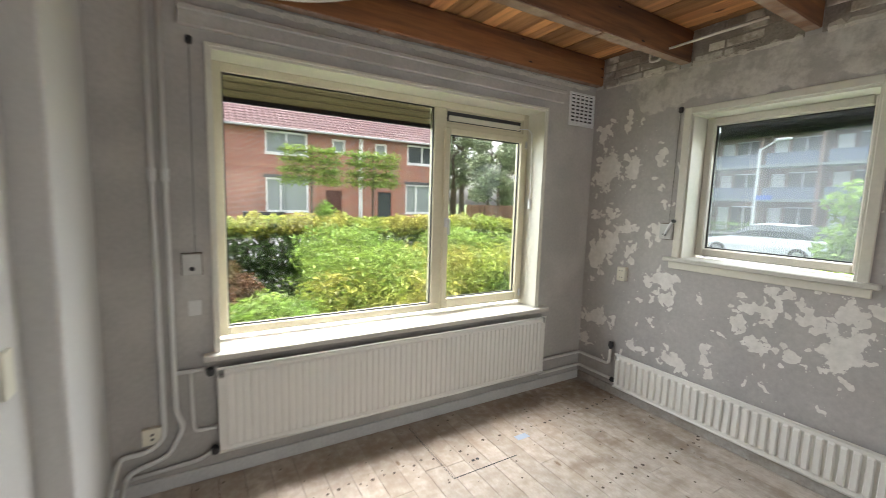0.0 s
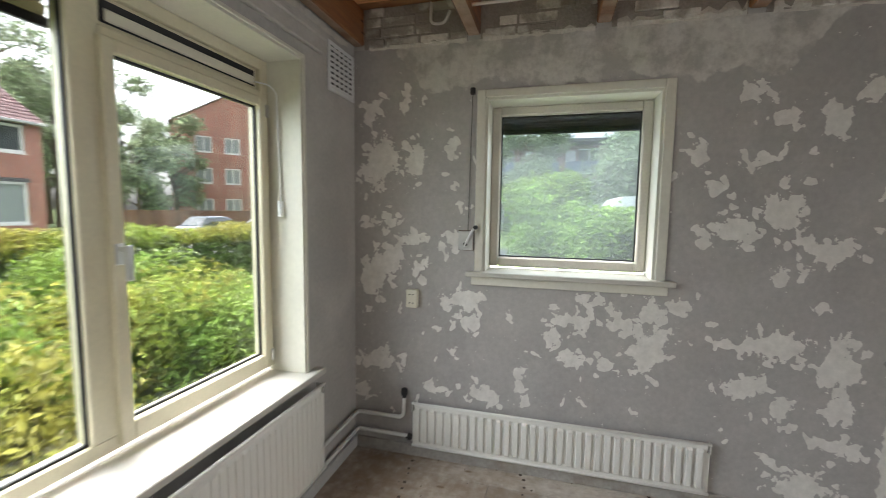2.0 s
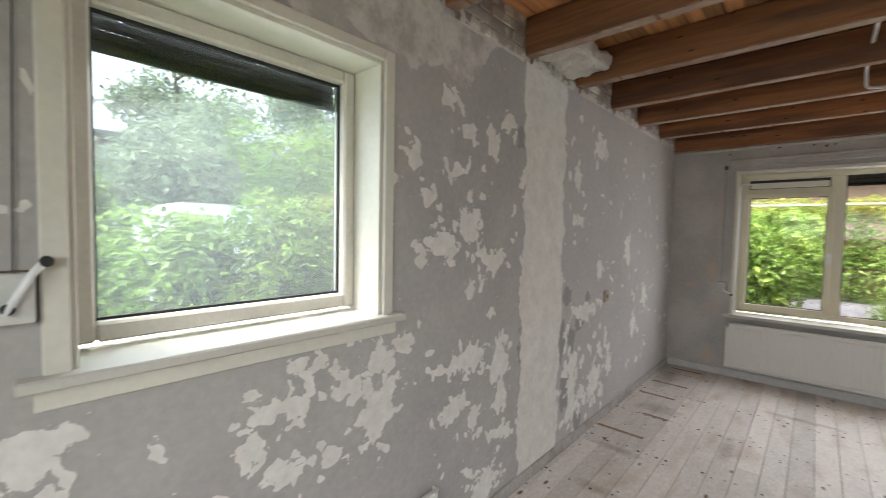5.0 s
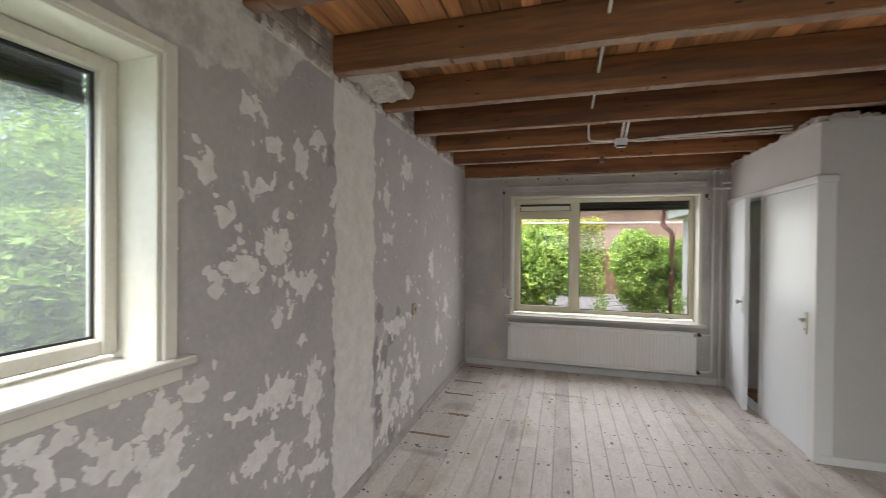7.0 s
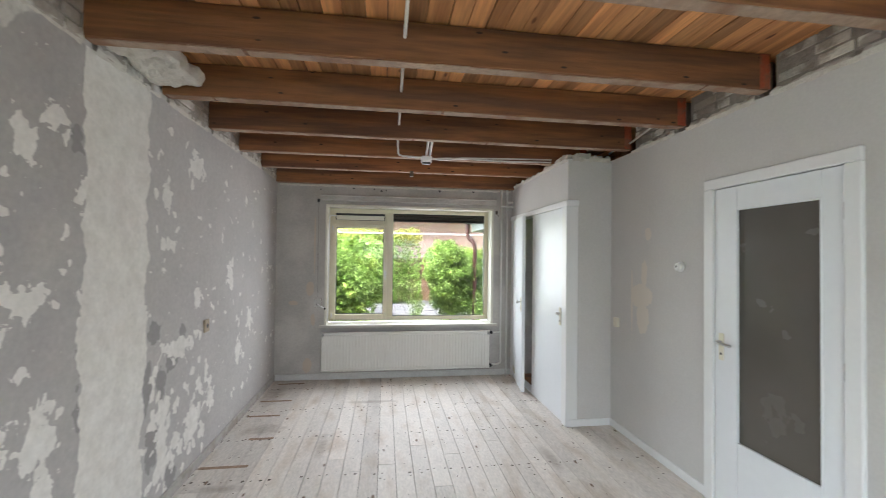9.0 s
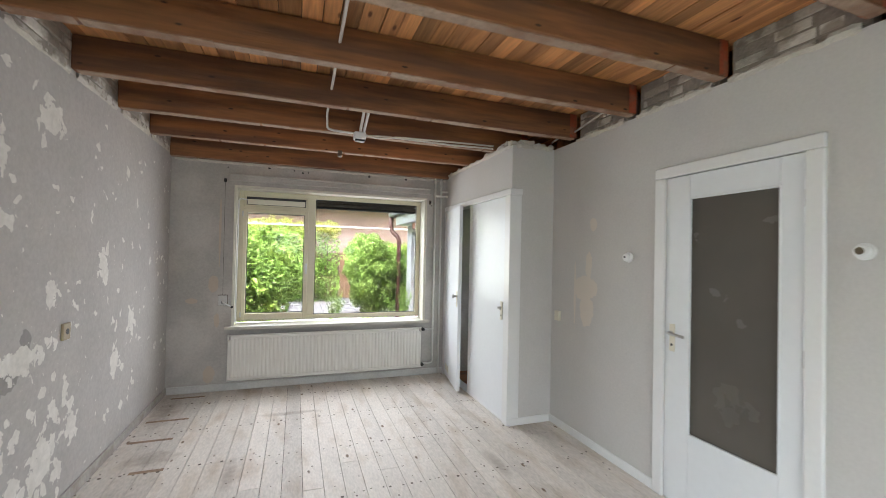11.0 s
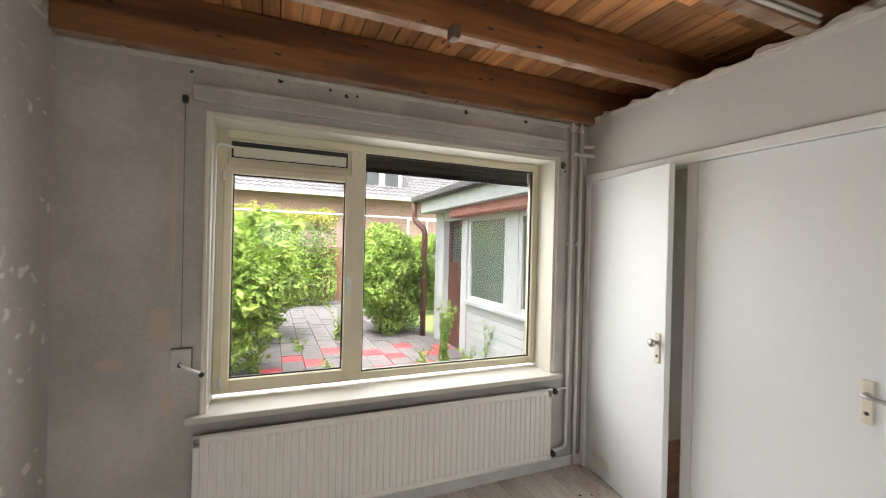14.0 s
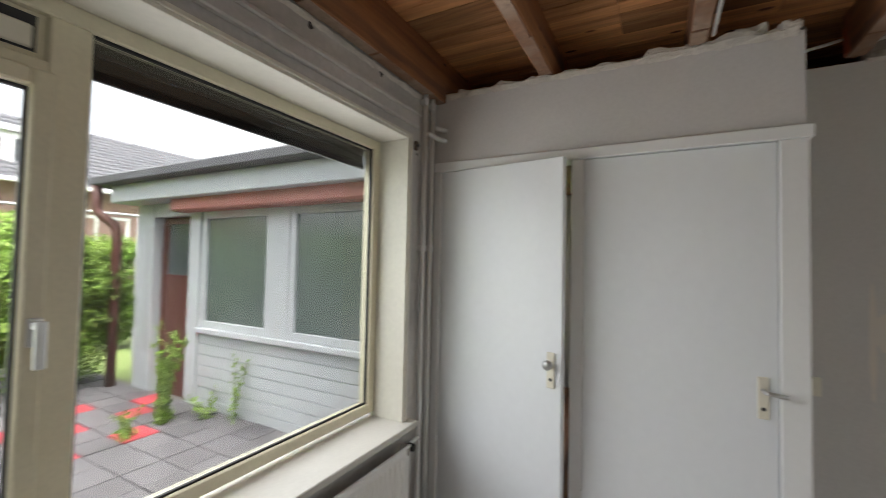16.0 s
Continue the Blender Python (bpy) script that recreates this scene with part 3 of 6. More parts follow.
def fragments():
    """Every place where the paint came off: (y, z, half width, half height, slant)."""
    r = random.Random(77)
    out = []
    for cy, cz, ry, rz in UPPER + LOWER:
        out.append((cy, cz, ry * 0.86, rz * 0.86, r.uniform(-0.4, 0.4)))
        for k in range(5 + int(ry * rz * 600)):
            a, q = r.uniform(0, 2 * math.pi), r.uniform(0.5, 1.35)
            out.append((cy + (ry + 0.02) * q * math.cos(a), cz + (rz + 0.02) * q * math.sin(a), r.uniform(0.006, 0.026), r.uniform(0.006, 0.032), r.uniform(-0.8, 0.8)))
    for cy, cz, ry, rz in FAR:
        out.append((cy, cz, ry * 0.75, rz * 0.8, r.uniform(-0.4, 0.4)))
        for k in range(12):
            a, q = r.uniform(0, 2 * math.pi), r.uniform(0.3, 1.3)
            out.append((cy + ry * q * math.cos(a), cz + rz * q * math.sin(a), r.uniform(0.008, 0.03), r.uniform(0.012, 0.05), r.uniform(-0.8, 0.8)))
    for k in range(55):
        out.append((r.uniform(-0.1, 0.7), r.uniform(0.08, 1.0) ** 1.2, r.uniform(0.008, 0.04), r.uniform(0.015, 0.07), r.uniform(-0.5, 0.5)))
    for k in range(330):
        y = r.uniform(YB, YF)
        s = 1.0 if y > 0.7 else 0.8
        out.append((y, r.uniform(0.1, 2.35), s * r.choice((0.006, 0.009, 0.013, 0.02, 0.03)), s * r.choice((0.007, 0.011, 0.016, 0.024, 0.04)), r.uniform(-0.6, 0.6)))
    return out


def band_at(y, z):
    """The chased and refilled strip from floor to beam."""
    edge = 0.035 * noise.fractal(Vector((0.5, z * 6, 1.0)), 0.9, 2.0, 4)
    edge2 = 0.035 * noise.fractal(Vector((7.5, z * 6, 3.0)), 0.9, 2.0, 4)
    return min(1.24 + edge - y, y - (0.73 + edge2))


def skim_at(y, z):
    """The rough unpainted skim above the square window."""
    low = 2.24 + 0.10 * noise.fractal(Vector((y * 3, 2.0, 5.0)), 0.9, 2.0, 3) + max(0.0, (1.75 - y)) * 0.8 + max(0.0, y - 3.45) * 0.7
    return z - low


def paint_skin():
    ys = np.linspace(YB, YF, 760)
    zs = np.linspace(0.0, TOP, 312)
    warp = np.zeros((len(zs), len(ys), 2))
    rough = np.zeros((len(zs), len(ys)))
    for i, z in enumerate(zs):
        for j, y in enumerate(ys):
            p = Vector((y * 13, z * 13, 7.7))
            w = noise.noise_vector(p) * 0.026 + noise.noise_vector(p * 2.7) * 0.018
            warp[i, j] = w.x, w.y
            rough[i, j] = noise.noise(p * 1.3) * 0.35 + noise.noise(p * 4.1) * 0.2
    gy, gz = np.meshgrid(ys, zs)
    wy, wz = gy + warp[:, :, 0], gz + warp[:, :, 1]
    peel_grid = np.full(gy.shape, -1.5)
    dy, dz = ys[1] - ys[0], zs[1] - zs[0]
    for cy, cz, ry, rz, slant in fragments():
        j0, j1 = max(0, int((cy - 2.4 * ry - 0.1 - YB) / dy)), int((cy + 2.4 * ry + 0.1 - YB) / dy) + 1
        i0, i1 = max(0, int((cz - 2.4 * rz - 0.1) / dz)), int((cz + 2.4 * rz + 0.1) / dz) + 1
        if j1 <= 0 or i1 <= 0:
            continue
        a, b = wy[i0:i1, j0:j1] - cy, wz[i0:i1, j0:j1] - cz
        d = 1.0 - np.hypot((a + slant * b) / (ry + 0.004), (b - slant * 0.5 * a) / (rz + 0.004))
        peel_grid[i0:i1, j0:j1] = np.maximum(peel_grid[i0:i1, j0:j1], np.maximum(d, -1.5) + rough[i0:i1, j0:j1])
    peel = peel_grid.ravel().tolist()
    old_grid = np.full(gy.shape, -1.0)
    for cy, cz, ry, rz in OLD:
        old_grid = np.maximum(old_grid, 1.0 - np.hypot((wy - cy) / ry, (wz - cz) / rz) + rough)
    old = old_grid.ravel().tolist()
    verts = np.stack((np.full(gy.size, XE - 0.003), gy.ravel(), gz.ravel()), 1).tolist()
    band = [band_at(y, z) for z in zs for y in ys]
    skim = [skim_at(y, z) for z in zs for y in ys]
    n = len(ys)
    faces = []
    for i in range(len(zs) - 1):
        for j in range(n - 1):
            cy, cz = (ys[j] + ys[j + 1]) / 2, (zs[i] + zs[i + 1]) / 2
            if SIDE[0] < cy < SIDE[1] and SIDE[2] < cz < SIDE[3]:
                continue
            faces.append((i * n + j, (i + 1) * n + j, (i + 1) * n + j + 1, i * n + j + 1))
    me = bpy.data.meshes.new("peeling_paint")
    me.from_pydata(verts, [], faces)
    for key, values in (("peel", peel), ("old", old), ("band", band), ("skim", skim)):
        me.attributes.new(key, "FLOAT", "POINT").data.foreach_set("value", values)
    me.materials.append(PEELING)
    ob = new("peeling_paint", me)
    ob.parent = wall_side
    return tagged(ob, "grey paint flaking off pale plaster")


def peeling_material():
    m = bpy.data.materials.new("peeling_paint")
    m.use_nodes = True
    n, l = m.node_tree.nodes, m.node_tree.links
    b = n["Principled BSDF"]
    geo = n.new("ShaderNodeNewGeometry")

    def tex(scale, detail, rough=0.55):
        t = n.new("ShaderNodeTexNoise")
        t.inputs["Scale"].default_value, t.inputs["Detail"].default_value, t.inputs["Roughness"].default_value = scale, detail, rough
        l.new(geo.outputs["Position"], t.inputs["Vector"])
        return t.outputs["Fac"]

    def ramp(src, lo, hi, a=0.0, c=1.0):
        r = n.new("ShaderNodeMapRange")
        l.new(src, r.inputs["Value"])
        for key, v in (("From Min", lo), ("From Max", hi), ("To Min", a), ("To Max", c)):
            r.inputs[key].default_value = v
        return r.outputs[0]

    def op(kind, a, c):
        k = n.new("ShaderNodeMath")
        k.operation = kind
        for i, v in enumerate((a, c)):
            if isinstance(v, (int, float)):
                k.inputs[i].default_value = v
            else:
                l.new(v, k.inputs[i])
        return k.outputs[0]

    def mixed(fac, a, c):
        x = n.new("ShaderNodeMix")
        x.data_type = "RGBA"
        l.new(fac, x.inputs["Factor"])
        for key, v in (("A", a), ("B", c)):
            if isinstance(v, tuple):
                x.inputs[key].default_value = (*v, 1)
            else:
                l.new(v, x.inputs[key])
        return x.outputs["Result"]

    def attr(name):
        a = n.new("ShaderNodeAttribute")
        a.attribute_name = name
        return a.outputs["Fac"]

    fine, mid, broad = tex(38, 5), tex(14, 5), tex(1.6, 3)
    edge = op("ADD", op("MULTIPLY", op("SUBTRACT", mid, 0.5), 1.2), op("MULTIPLY", op("SUBTRACT", tex(60, 4, 0.6), 0.5), 1.5))
    near = ramp(attr("peel"), -1.2, 0.0, 0.0, 0.075)
    speck = ramp(op("ADD", tex(34, 4, 0.6), near), 0.70, 0.712)
    bare = op("MAXIMUM", ramp(op("ADD", attr("peel"), op("MULTIPLY", edge, 0.5)), 0.0, 0.05), speck)
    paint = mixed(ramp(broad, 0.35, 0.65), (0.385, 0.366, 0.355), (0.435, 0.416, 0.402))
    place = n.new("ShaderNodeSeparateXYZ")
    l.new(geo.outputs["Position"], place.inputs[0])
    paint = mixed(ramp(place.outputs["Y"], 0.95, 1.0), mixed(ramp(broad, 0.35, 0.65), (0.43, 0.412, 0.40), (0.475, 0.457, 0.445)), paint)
    paint = mixed(ramp(tex(5, 6, 0.65), 0.5, 0.72, 0.0, 0.4), paint, (0.52, 0.50, 0.48))
    paint = mixed(ramp(attr("old"), 0.0, 0.08, 0.0, 0.8), paint, (0.27, 0.258, 0.25))
    plaster = mixed(ramp(mid, 0.3, 0.7), (0.66, 0.64, 0.60), (0.77, 0.75, 0.715))
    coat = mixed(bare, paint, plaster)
    rough_coat = mixed(ramp(tex(7, 6, 0.65), 0.42, 0.58), (0.43, 0.41, 0.385), (0.61, 0.59, 0.555))
    skim = ramp(op("ADD", attr("skim"), op("MULTIPLY", op("SUBTRACT", mid, 0.5), 0.1)), -0.005, 0.01)
    coat = mixed(skim, coat, rough_coat)
    fill = mixed(ramp(tex(11, 5, 0.6), 0.35, 0.7), (0.74, 0.72, 0.68), (0.64, 0.615, 0.57))
    bandf = ramp(op("ADD", attr("band"), op("MULTIPLY", op("SUBTRACT", mid, 0.5), 0.05)), 0.0, 0.006)
    coat = mixed(bandf, coat, fill)
    tone = n.new("ShaderNodeVectorMath")
    tone.operation = "SCALE"
    l.new(coat, tone.inputs[0])
    l.new(ramp(fine, 0.2, 0.8, 0.9, 1.1), tone.inputs["Scale"])
    l.new(tone.outputs[0], b.inputs["Base Color"])
    b.inputs["Roughness"].default_value = 0.9
    b.inputs["Specular IOR Level"].default_value = 0.25
    height = op("ADD", op("MULTIPLY", bare, -0.12), op("ADD", op("MULTIPLY", fine, 0.12), op("MULTIPLY", op("MAXIMUM", bandf, skim), op("MULTIPLY", mid, 0.5))))
    bp = n.new("ShaderNodeBump")
    bp.inputs["Strength"].default_value, bp.inputs["Distance"].default_value = 0.6, 0.01
    l.new(height, bp.inputs["Height"])
    l.new(bp.outputs[0], b.inputs["Normal"])
    return m


PEELING = peeling_material()
paint_skin()


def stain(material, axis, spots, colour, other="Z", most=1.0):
    """Soft-edged spots (u, z, ru, rz) in another colour: wall marks from old fittings, brown floor patches."""
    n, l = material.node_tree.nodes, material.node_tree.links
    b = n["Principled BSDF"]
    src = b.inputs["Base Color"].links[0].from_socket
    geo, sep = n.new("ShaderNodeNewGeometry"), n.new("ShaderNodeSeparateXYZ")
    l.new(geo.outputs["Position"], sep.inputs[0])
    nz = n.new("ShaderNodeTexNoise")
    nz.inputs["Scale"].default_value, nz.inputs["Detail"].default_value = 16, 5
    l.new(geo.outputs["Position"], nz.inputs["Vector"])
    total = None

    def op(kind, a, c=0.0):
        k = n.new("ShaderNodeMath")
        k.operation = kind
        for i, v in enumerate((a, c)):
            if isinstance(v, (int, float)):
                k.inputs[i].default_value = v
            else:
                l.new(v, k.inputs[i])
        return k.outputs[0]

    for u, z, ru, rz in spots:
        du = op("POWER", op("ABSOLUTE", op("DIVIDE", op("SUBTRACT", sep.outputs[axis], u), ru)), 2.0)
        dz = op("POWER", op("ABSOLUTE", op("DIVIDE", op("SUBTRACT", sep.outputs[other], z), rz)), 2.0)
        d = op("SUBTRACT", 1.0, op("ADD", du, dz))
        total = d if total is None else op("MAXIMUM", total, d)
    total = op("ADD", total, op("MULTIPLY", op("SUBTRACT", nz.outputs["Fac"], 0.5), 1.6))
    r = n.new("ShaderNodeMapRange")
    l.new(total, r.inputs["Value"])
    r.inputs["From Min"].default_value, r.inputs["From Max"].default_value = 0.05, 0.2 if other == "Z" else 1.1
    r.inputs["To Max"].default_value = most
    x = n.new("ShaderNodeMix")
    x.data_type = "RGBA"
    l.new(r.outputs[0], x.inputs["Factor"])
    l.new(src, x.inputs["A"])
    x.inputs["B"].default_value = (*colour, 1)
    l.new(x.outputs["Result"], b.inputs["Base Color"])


HALL_MARKED, BACK_MARKED = HALL_PLASTER.copy(), GREY_PLASTER.copy()
HALL_MARKED.name, BACK_MARKED.name = "marked_hall_plaster", "marked_back_plaster"
wall_hall.data.materials[0] = HALL_MARKED
wall_back.data.materials[0] = BACK_MARKED
# scattered brown floor patches, several along the side and front walls
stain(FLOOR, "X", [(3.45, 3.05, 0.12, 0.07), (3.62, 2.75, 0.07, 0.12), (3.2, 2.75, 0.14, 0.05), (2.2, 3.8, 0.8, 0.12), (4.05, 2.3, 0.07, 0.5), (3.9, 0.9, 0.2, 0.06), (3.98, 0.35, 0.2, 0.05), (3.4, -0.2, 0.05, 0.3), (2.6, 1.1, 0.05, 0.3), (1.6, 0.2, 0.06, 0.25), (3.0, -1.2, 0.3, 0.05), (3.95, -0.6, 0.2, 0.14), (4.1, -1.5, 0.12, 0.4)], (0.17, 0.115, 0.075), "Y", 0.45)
# darker brown patches in the front corner and along its two walls
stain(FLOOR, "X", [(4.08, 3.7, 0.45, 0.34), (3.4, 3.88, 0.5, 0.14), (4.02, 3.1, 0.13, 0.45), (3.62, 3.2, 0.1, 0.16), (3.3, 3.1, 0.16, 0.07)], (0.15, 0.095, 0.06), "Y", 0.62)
# browner over the front half of the floor, strongest at the front wall
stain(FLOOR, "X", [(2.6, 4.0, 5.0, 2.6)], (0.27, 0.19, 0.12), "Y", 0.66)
stain(HALL_MARKED, "Y", [(0.11, 1.25, 0.14, 0.11), (0.15, 1.44, 0.04, 0.12), (0.13, 1.08, 0.08, 0.15), (0.2, 1.77, 0.045, 0.055), (-0.02, 1.2, 0.014, 0.3)], (0.70, 0.645, 0.57), most=0.8)
stain(BACK_MARKED, "X", [(3.83, 1.14, 0.05, 0.1), (3.85, 0.18, 0.06, 0.09), (4.03, 0.96, 0.06, 0.03), (3.79, 0.75, 0.03, 0.08), (3.78, 1.7, 0.012, 0.4)], (0.56, 0.45, 0.34), most=0.6)

# ---------------------------------------------------------------- pillar beside the front window, skirting
part("pillar", boxes(((XW, 2.75, 0), (0.846, 3.38, TOP)), ((XW, 3.38, 0), (0.942, YF, TOP)), bevel=0.018, seg=4), HALL_PLASTER, label="plastered wall boxing in the front corner", kind="structure", category="wall")
H = 0.075
for name, a, b in (("skirting_front", (0.942, YF - 0.016, 0), (XE, YF, H)), ("skirting_side", (XE - 0.019, YB + 0.016, 0), (XE - 0.003, YF - 0.016, H)), ("skirting_back", (XC, YB, 0), (XE - 0.019, YB + 0.016, H))):
    part("baseboard", boxes((a, b), bevel=0.004), WORN_BASE if name == "skirting_side" else BASEBOARD, label="pale grey painted skirting board", kind="structure", category="baseboard")
for a, b in (((XW, YC, 0), (XW + 0.014, 0.81, 0.065)), ((XW, 1.73, 0), (XW + 0.014, 2.75, 0.065)), ((XW + 0.014, YC, 0), (XC, YC + 0.014, 0.065))):
    part("baseboard", boxes((a, b), bevel=0.004), WHITE_PAINT, label="white painted skirting board", kind="structure", category="baseboard")

# ---------------------------------------------------------------- bare masonry between the beams
EDGES = [YF - 0.07] + [v for y in BEAMS for v in (y, y - 0.075)] + [YB + 0.074]
BAYS = [(EDGES[i + 1], EDGES[i]) for i in range(0, len(EDGES), 2)]
brick_meshes = [mesh_of("brick", boxes(((0, 0, 0), (0.05, w, 0.05)), bevel=0.004), BRICK) for w in (0.2, 0.165, 0.095)]
rnd = random.Random(11)
for wall, x in ((wall_side, XE - 0.010), (wall_hall, XW - 0.082)):
    mortar = bmesh.new()
    for lo, hi in BAYS:
        if wall == wall_hall and lo < YC - 0.2:
            continue
        box(mortar, (x + 0.006, lo, TOP + 0.001), (x + 0.06, hi, BOARDS - 0.004)) if wall == wall_side else box(mortar, (x - 0.018, lo, TOP + 0.001), (x + 0.043, hi, BOARDS - 0.004))
        for c in range(4):
            y = lo + rnd.uniform(-0.02, 0.03)
            while y < hi - 0.06:
                k = rnd.choice((0, 0, 0, 1, 2))
                w = (0.2, 0.165, 0.095)[k]
                if y + w > hi:
                    k = 2
                    w = 0.095
                if y >= lo and y + w <= hi + 0.001 and rnd.random() < 0.93:
                    ob = new("brick", brick_meshes[k])
                    ob.location = (x + rnd.uniform(-0.005, 0.003), y, TOP + 0.002 + c * 0.0605 - (0.004 if c == 3 else 0))
                    ob.parent = wall
                y += w + 0.012
    part("mortar", mortar, MORTAR, wall, "crumbling grey mortar")


def ragged(u0, u1, mapto, z, parent, seed, high=0.035, deep=0.022):
    """The broken upper edge of the old plaster."""
    r = random.Random(seed)
    bm = bmesh.new()
    u, prev = u0, None
    while u <= u1 + 1e-6:
        h = high * (0.25 + r.random() ** 1.5)
        d = deep * r.uniform(0.5, 1.2)
        row = [bm.verts.new(mapto(u, dd, zz)) for dd, zz in ((0.004, z - 0.02 - r.random() * 0.015), (-d * 0.55, z - 0.008 + r.uniform(-0.004, 0.004)), (-d, z + h * 0.3), (-d * 0.6, z + h), (0.03, z + h * 0.9))]
        if prev:
            for i in range(4):
                bm.faces.new((prev[i], row[i], row[i + 1], prev[i + 1]))
        prev = row
        u += r.uniform(0.015, 0.05)
    bmesh.ops.recalc_face_normals(bm, faces=bm.faces)
    return part("broken_edge", bm, RUBBLE, parent, "ragged broken plaster edge")


def to_hall(u, d, z):
    return (XW - d, u, z)


def to_kitchen(u, d, z):
    return (XC - d, u, z)


def to_return(u, d, z):
    return (u, YC - d, z)


for i, (lo, hi) in enumerate(BAYS):
    ragged(lo + 0.004, hi - 0.004, to_side, TOP + 0.006, wall_side, 20 + i, 0.022 if i < 2 else 0.05, 0.014)
    if lo > YC - 0.1:
        ragged(lo + 0.004, hi - 0.004, to_hall, TOP + 0.004, wall_hall, 40 + i, 0.025, 0.012)
ragged(YB + 0.08, YC, to_kitchen, TOP + 0.002, wall_kitchen, 60, 0.036, 0.014)
ragged(XW + 0.02, XC, to_return, TOP + 0.002, wall_kitchen, 61, 0.05, 0.016)
ragged(0.96, XE - 0.05, to_front, 2.50, wall_front, 62, 0.014, 0.016)
ragged(XC + 0.02, XE - 0.02, to_back, 2.452, wall_back, 63, 0.012, 0.012)
stub = boxes(((3.99, 0.66, 2.545), (XE, 1.17, 2.64)), bevel=0.02, seg=2)
bmesh.ops.subdivide_edges(stub, edges=stub.edges, cuts=3, use_grid_fill=True)
bmesh.ops.subdivide_edges(stub, edges=stub.edges, cuts=2, use_grid_fill=True)
for v in stub.verts:
    v.co += 0.022 * noise.noise_vector(v.co * 12) + 0.01 * noise.noise_vector(v.co * 34)
part("lintel_stub", stub, RUBBLE, wall_side, "rough whitewashed lintel end")
# loose bricks on top of the kitchen wall's corner
for k, (x, y, a) in enumerate(((1.16, -0.40, 10), (1.03, -0.405, -6), (0.91, -0.40, 12), (1.165, -0.53, 85), (1.165, -0.71, 92))):
    lump = boxes(((-0.06, -0.035, 0), (0.06, 0.035, 0.04 + 0.02 * (k % 2))), bevel=0.008)
    bmesh.ops.subdivide_edges(lump, edges=lump.edges, cuts=2, use_grid_fill=True)
    for v in lump.verts:
        v.co += 0.016 * noise.noise_vector(v.co * 22 + Vector((k * 3.1, 0, 0)))
    ob = new("loose_stone", mesh_of("loose_stone", lump, RUBBLE))
    ob.matrix_world = pose(x, y, TOP + 0.006, 0, 0, a)
    tagged(ob, "broken lump of plaster lying on the wall top", "rubble", "rubble on the wall top")

# ---------------------------------------------------------------- doors
DOOR_GLASS = material("obscured_dark_glass", (0.105, 0.095, 0.08), 0.24, spread=0.1, scale=0.8, fine=5, bump=0.0)
DOOR_WHITE = material("door_paint", (0.79, 0.82, 0.845), 0.35, spread=0.03, scale=2.0, fine=25, bump=0.02)


def lever(parent, mapto, u, z, way, plate_h=0.17, knob=False, reach=0.115):
    bm = bmesh.new()
    box(bm, mapto(u - 0.019, -0.008, z - plate_h * 0.68), mapto(u + 0.019, 0.0, z + plate_h * 0.32), 0.003)
    plate = part("handle_plate", bm, IVORY, parent, "ivory handle plate")
    bm = bmesh.new()
    if knob:
        tube(bm, [mapto(u, -0.008, z), mapto(u, -0.03, z), mapto(u, -0.034, z), mapto(u, -0.05, z), mapto(u, -0.058, z)], lambda s: (0.009, 0.01, 0.022, 0.024, 0.012)[round(s * 4)], 14)
    else:
        tube(bm, bend([mapto(u, -0.008, z), mapto(u, -0.05, z), mapto(u + way * reach, -0.052, z - 0.006)], 0.02), 0.0085, 10)
    part("door_handle", bm, METAL, plate, "worn metal door handle", smooth=True)
    bm = bmesh.new()
    disc(bm, mapto(u, -0.008, z - 0.075), Vector(mapto(0, -1, 0)) - Vector(mapto(0, 0, 0)), 0.008, 0.001, 12)
    part("keyhole", bm, BLACK, plate)


hall_door = thing("door_hall", (XW, 1.27, 0), "white door with a tall dark obscured pane, shut", "door", kind="structure")
part("door_frame", boxes(*[((XW - 0.1, 0.81, 0), (XW + 0.02, 0.885, 2.02)), ((XW - 0.1, 1.655, 0), (XW + 0.02, 1.73, 2.02)), ((XW - 0.1, 0.81, 2.02), (XW + 0.02, 1.73, 2.088))], bevel=0.005), WHITE_PAINT, hall_door)
LX0, LX1 = XW - 0.035, XW + 0.004
part("door_leaf", boxes(((LX0, 0.888, 0.008), (LX1, 1.055, 2.016)), ((LX0, 1.545, 0.008), (LX1, 1.652, 2.016)), ((LX0, 1.055, 0.008), (LX1, 1.545, 0.455)), ((LX0, 1.055, 1.872), (LX1, 1.545, 2.016)), bevel=0.003), DOOR_WHITE, hall_door)
part("glazing_bead", boxes(((LX1 - 0.012, 1.048, 0.448), (LX1 + 0.004, 1.06, 1.879)), ((LX1 - 0.012, 1.54, 0.448), (LX1 + 0.004, 1.552, 1.879)), ((LX1 - 0.012, 1.06, 0.448), (LX1 + 0.004, 1.54, 0.46)), ((LX1 - 0.012, 1.06, 1.867), (LX1 + 0.004, 1.54, 1.879)), bevel=0.002), DOOR_WHITE, hall_door)
part("door_pane", boxes(((LX0 + 0.015, 1.05, 0.45), (LX0 + 0.021, 1.55, 1.877))), DOOR_GLASS, hall_door, "dark obscured glass")
lever(hall_door, lambda u, d, z: (LX1 - d, u, z), 0.945, 1.045, 1)
for z in (0.25, 1.05, 1.8):
    bm = bmesh.new()
    tube(bm, [(LX1 + 0.006, 1.654, z - 0.04), (LX1 + 0.006, 1.654, z + 0.04)], 0.006, 8)
    part("hinge", bm, METAL, hall_door)
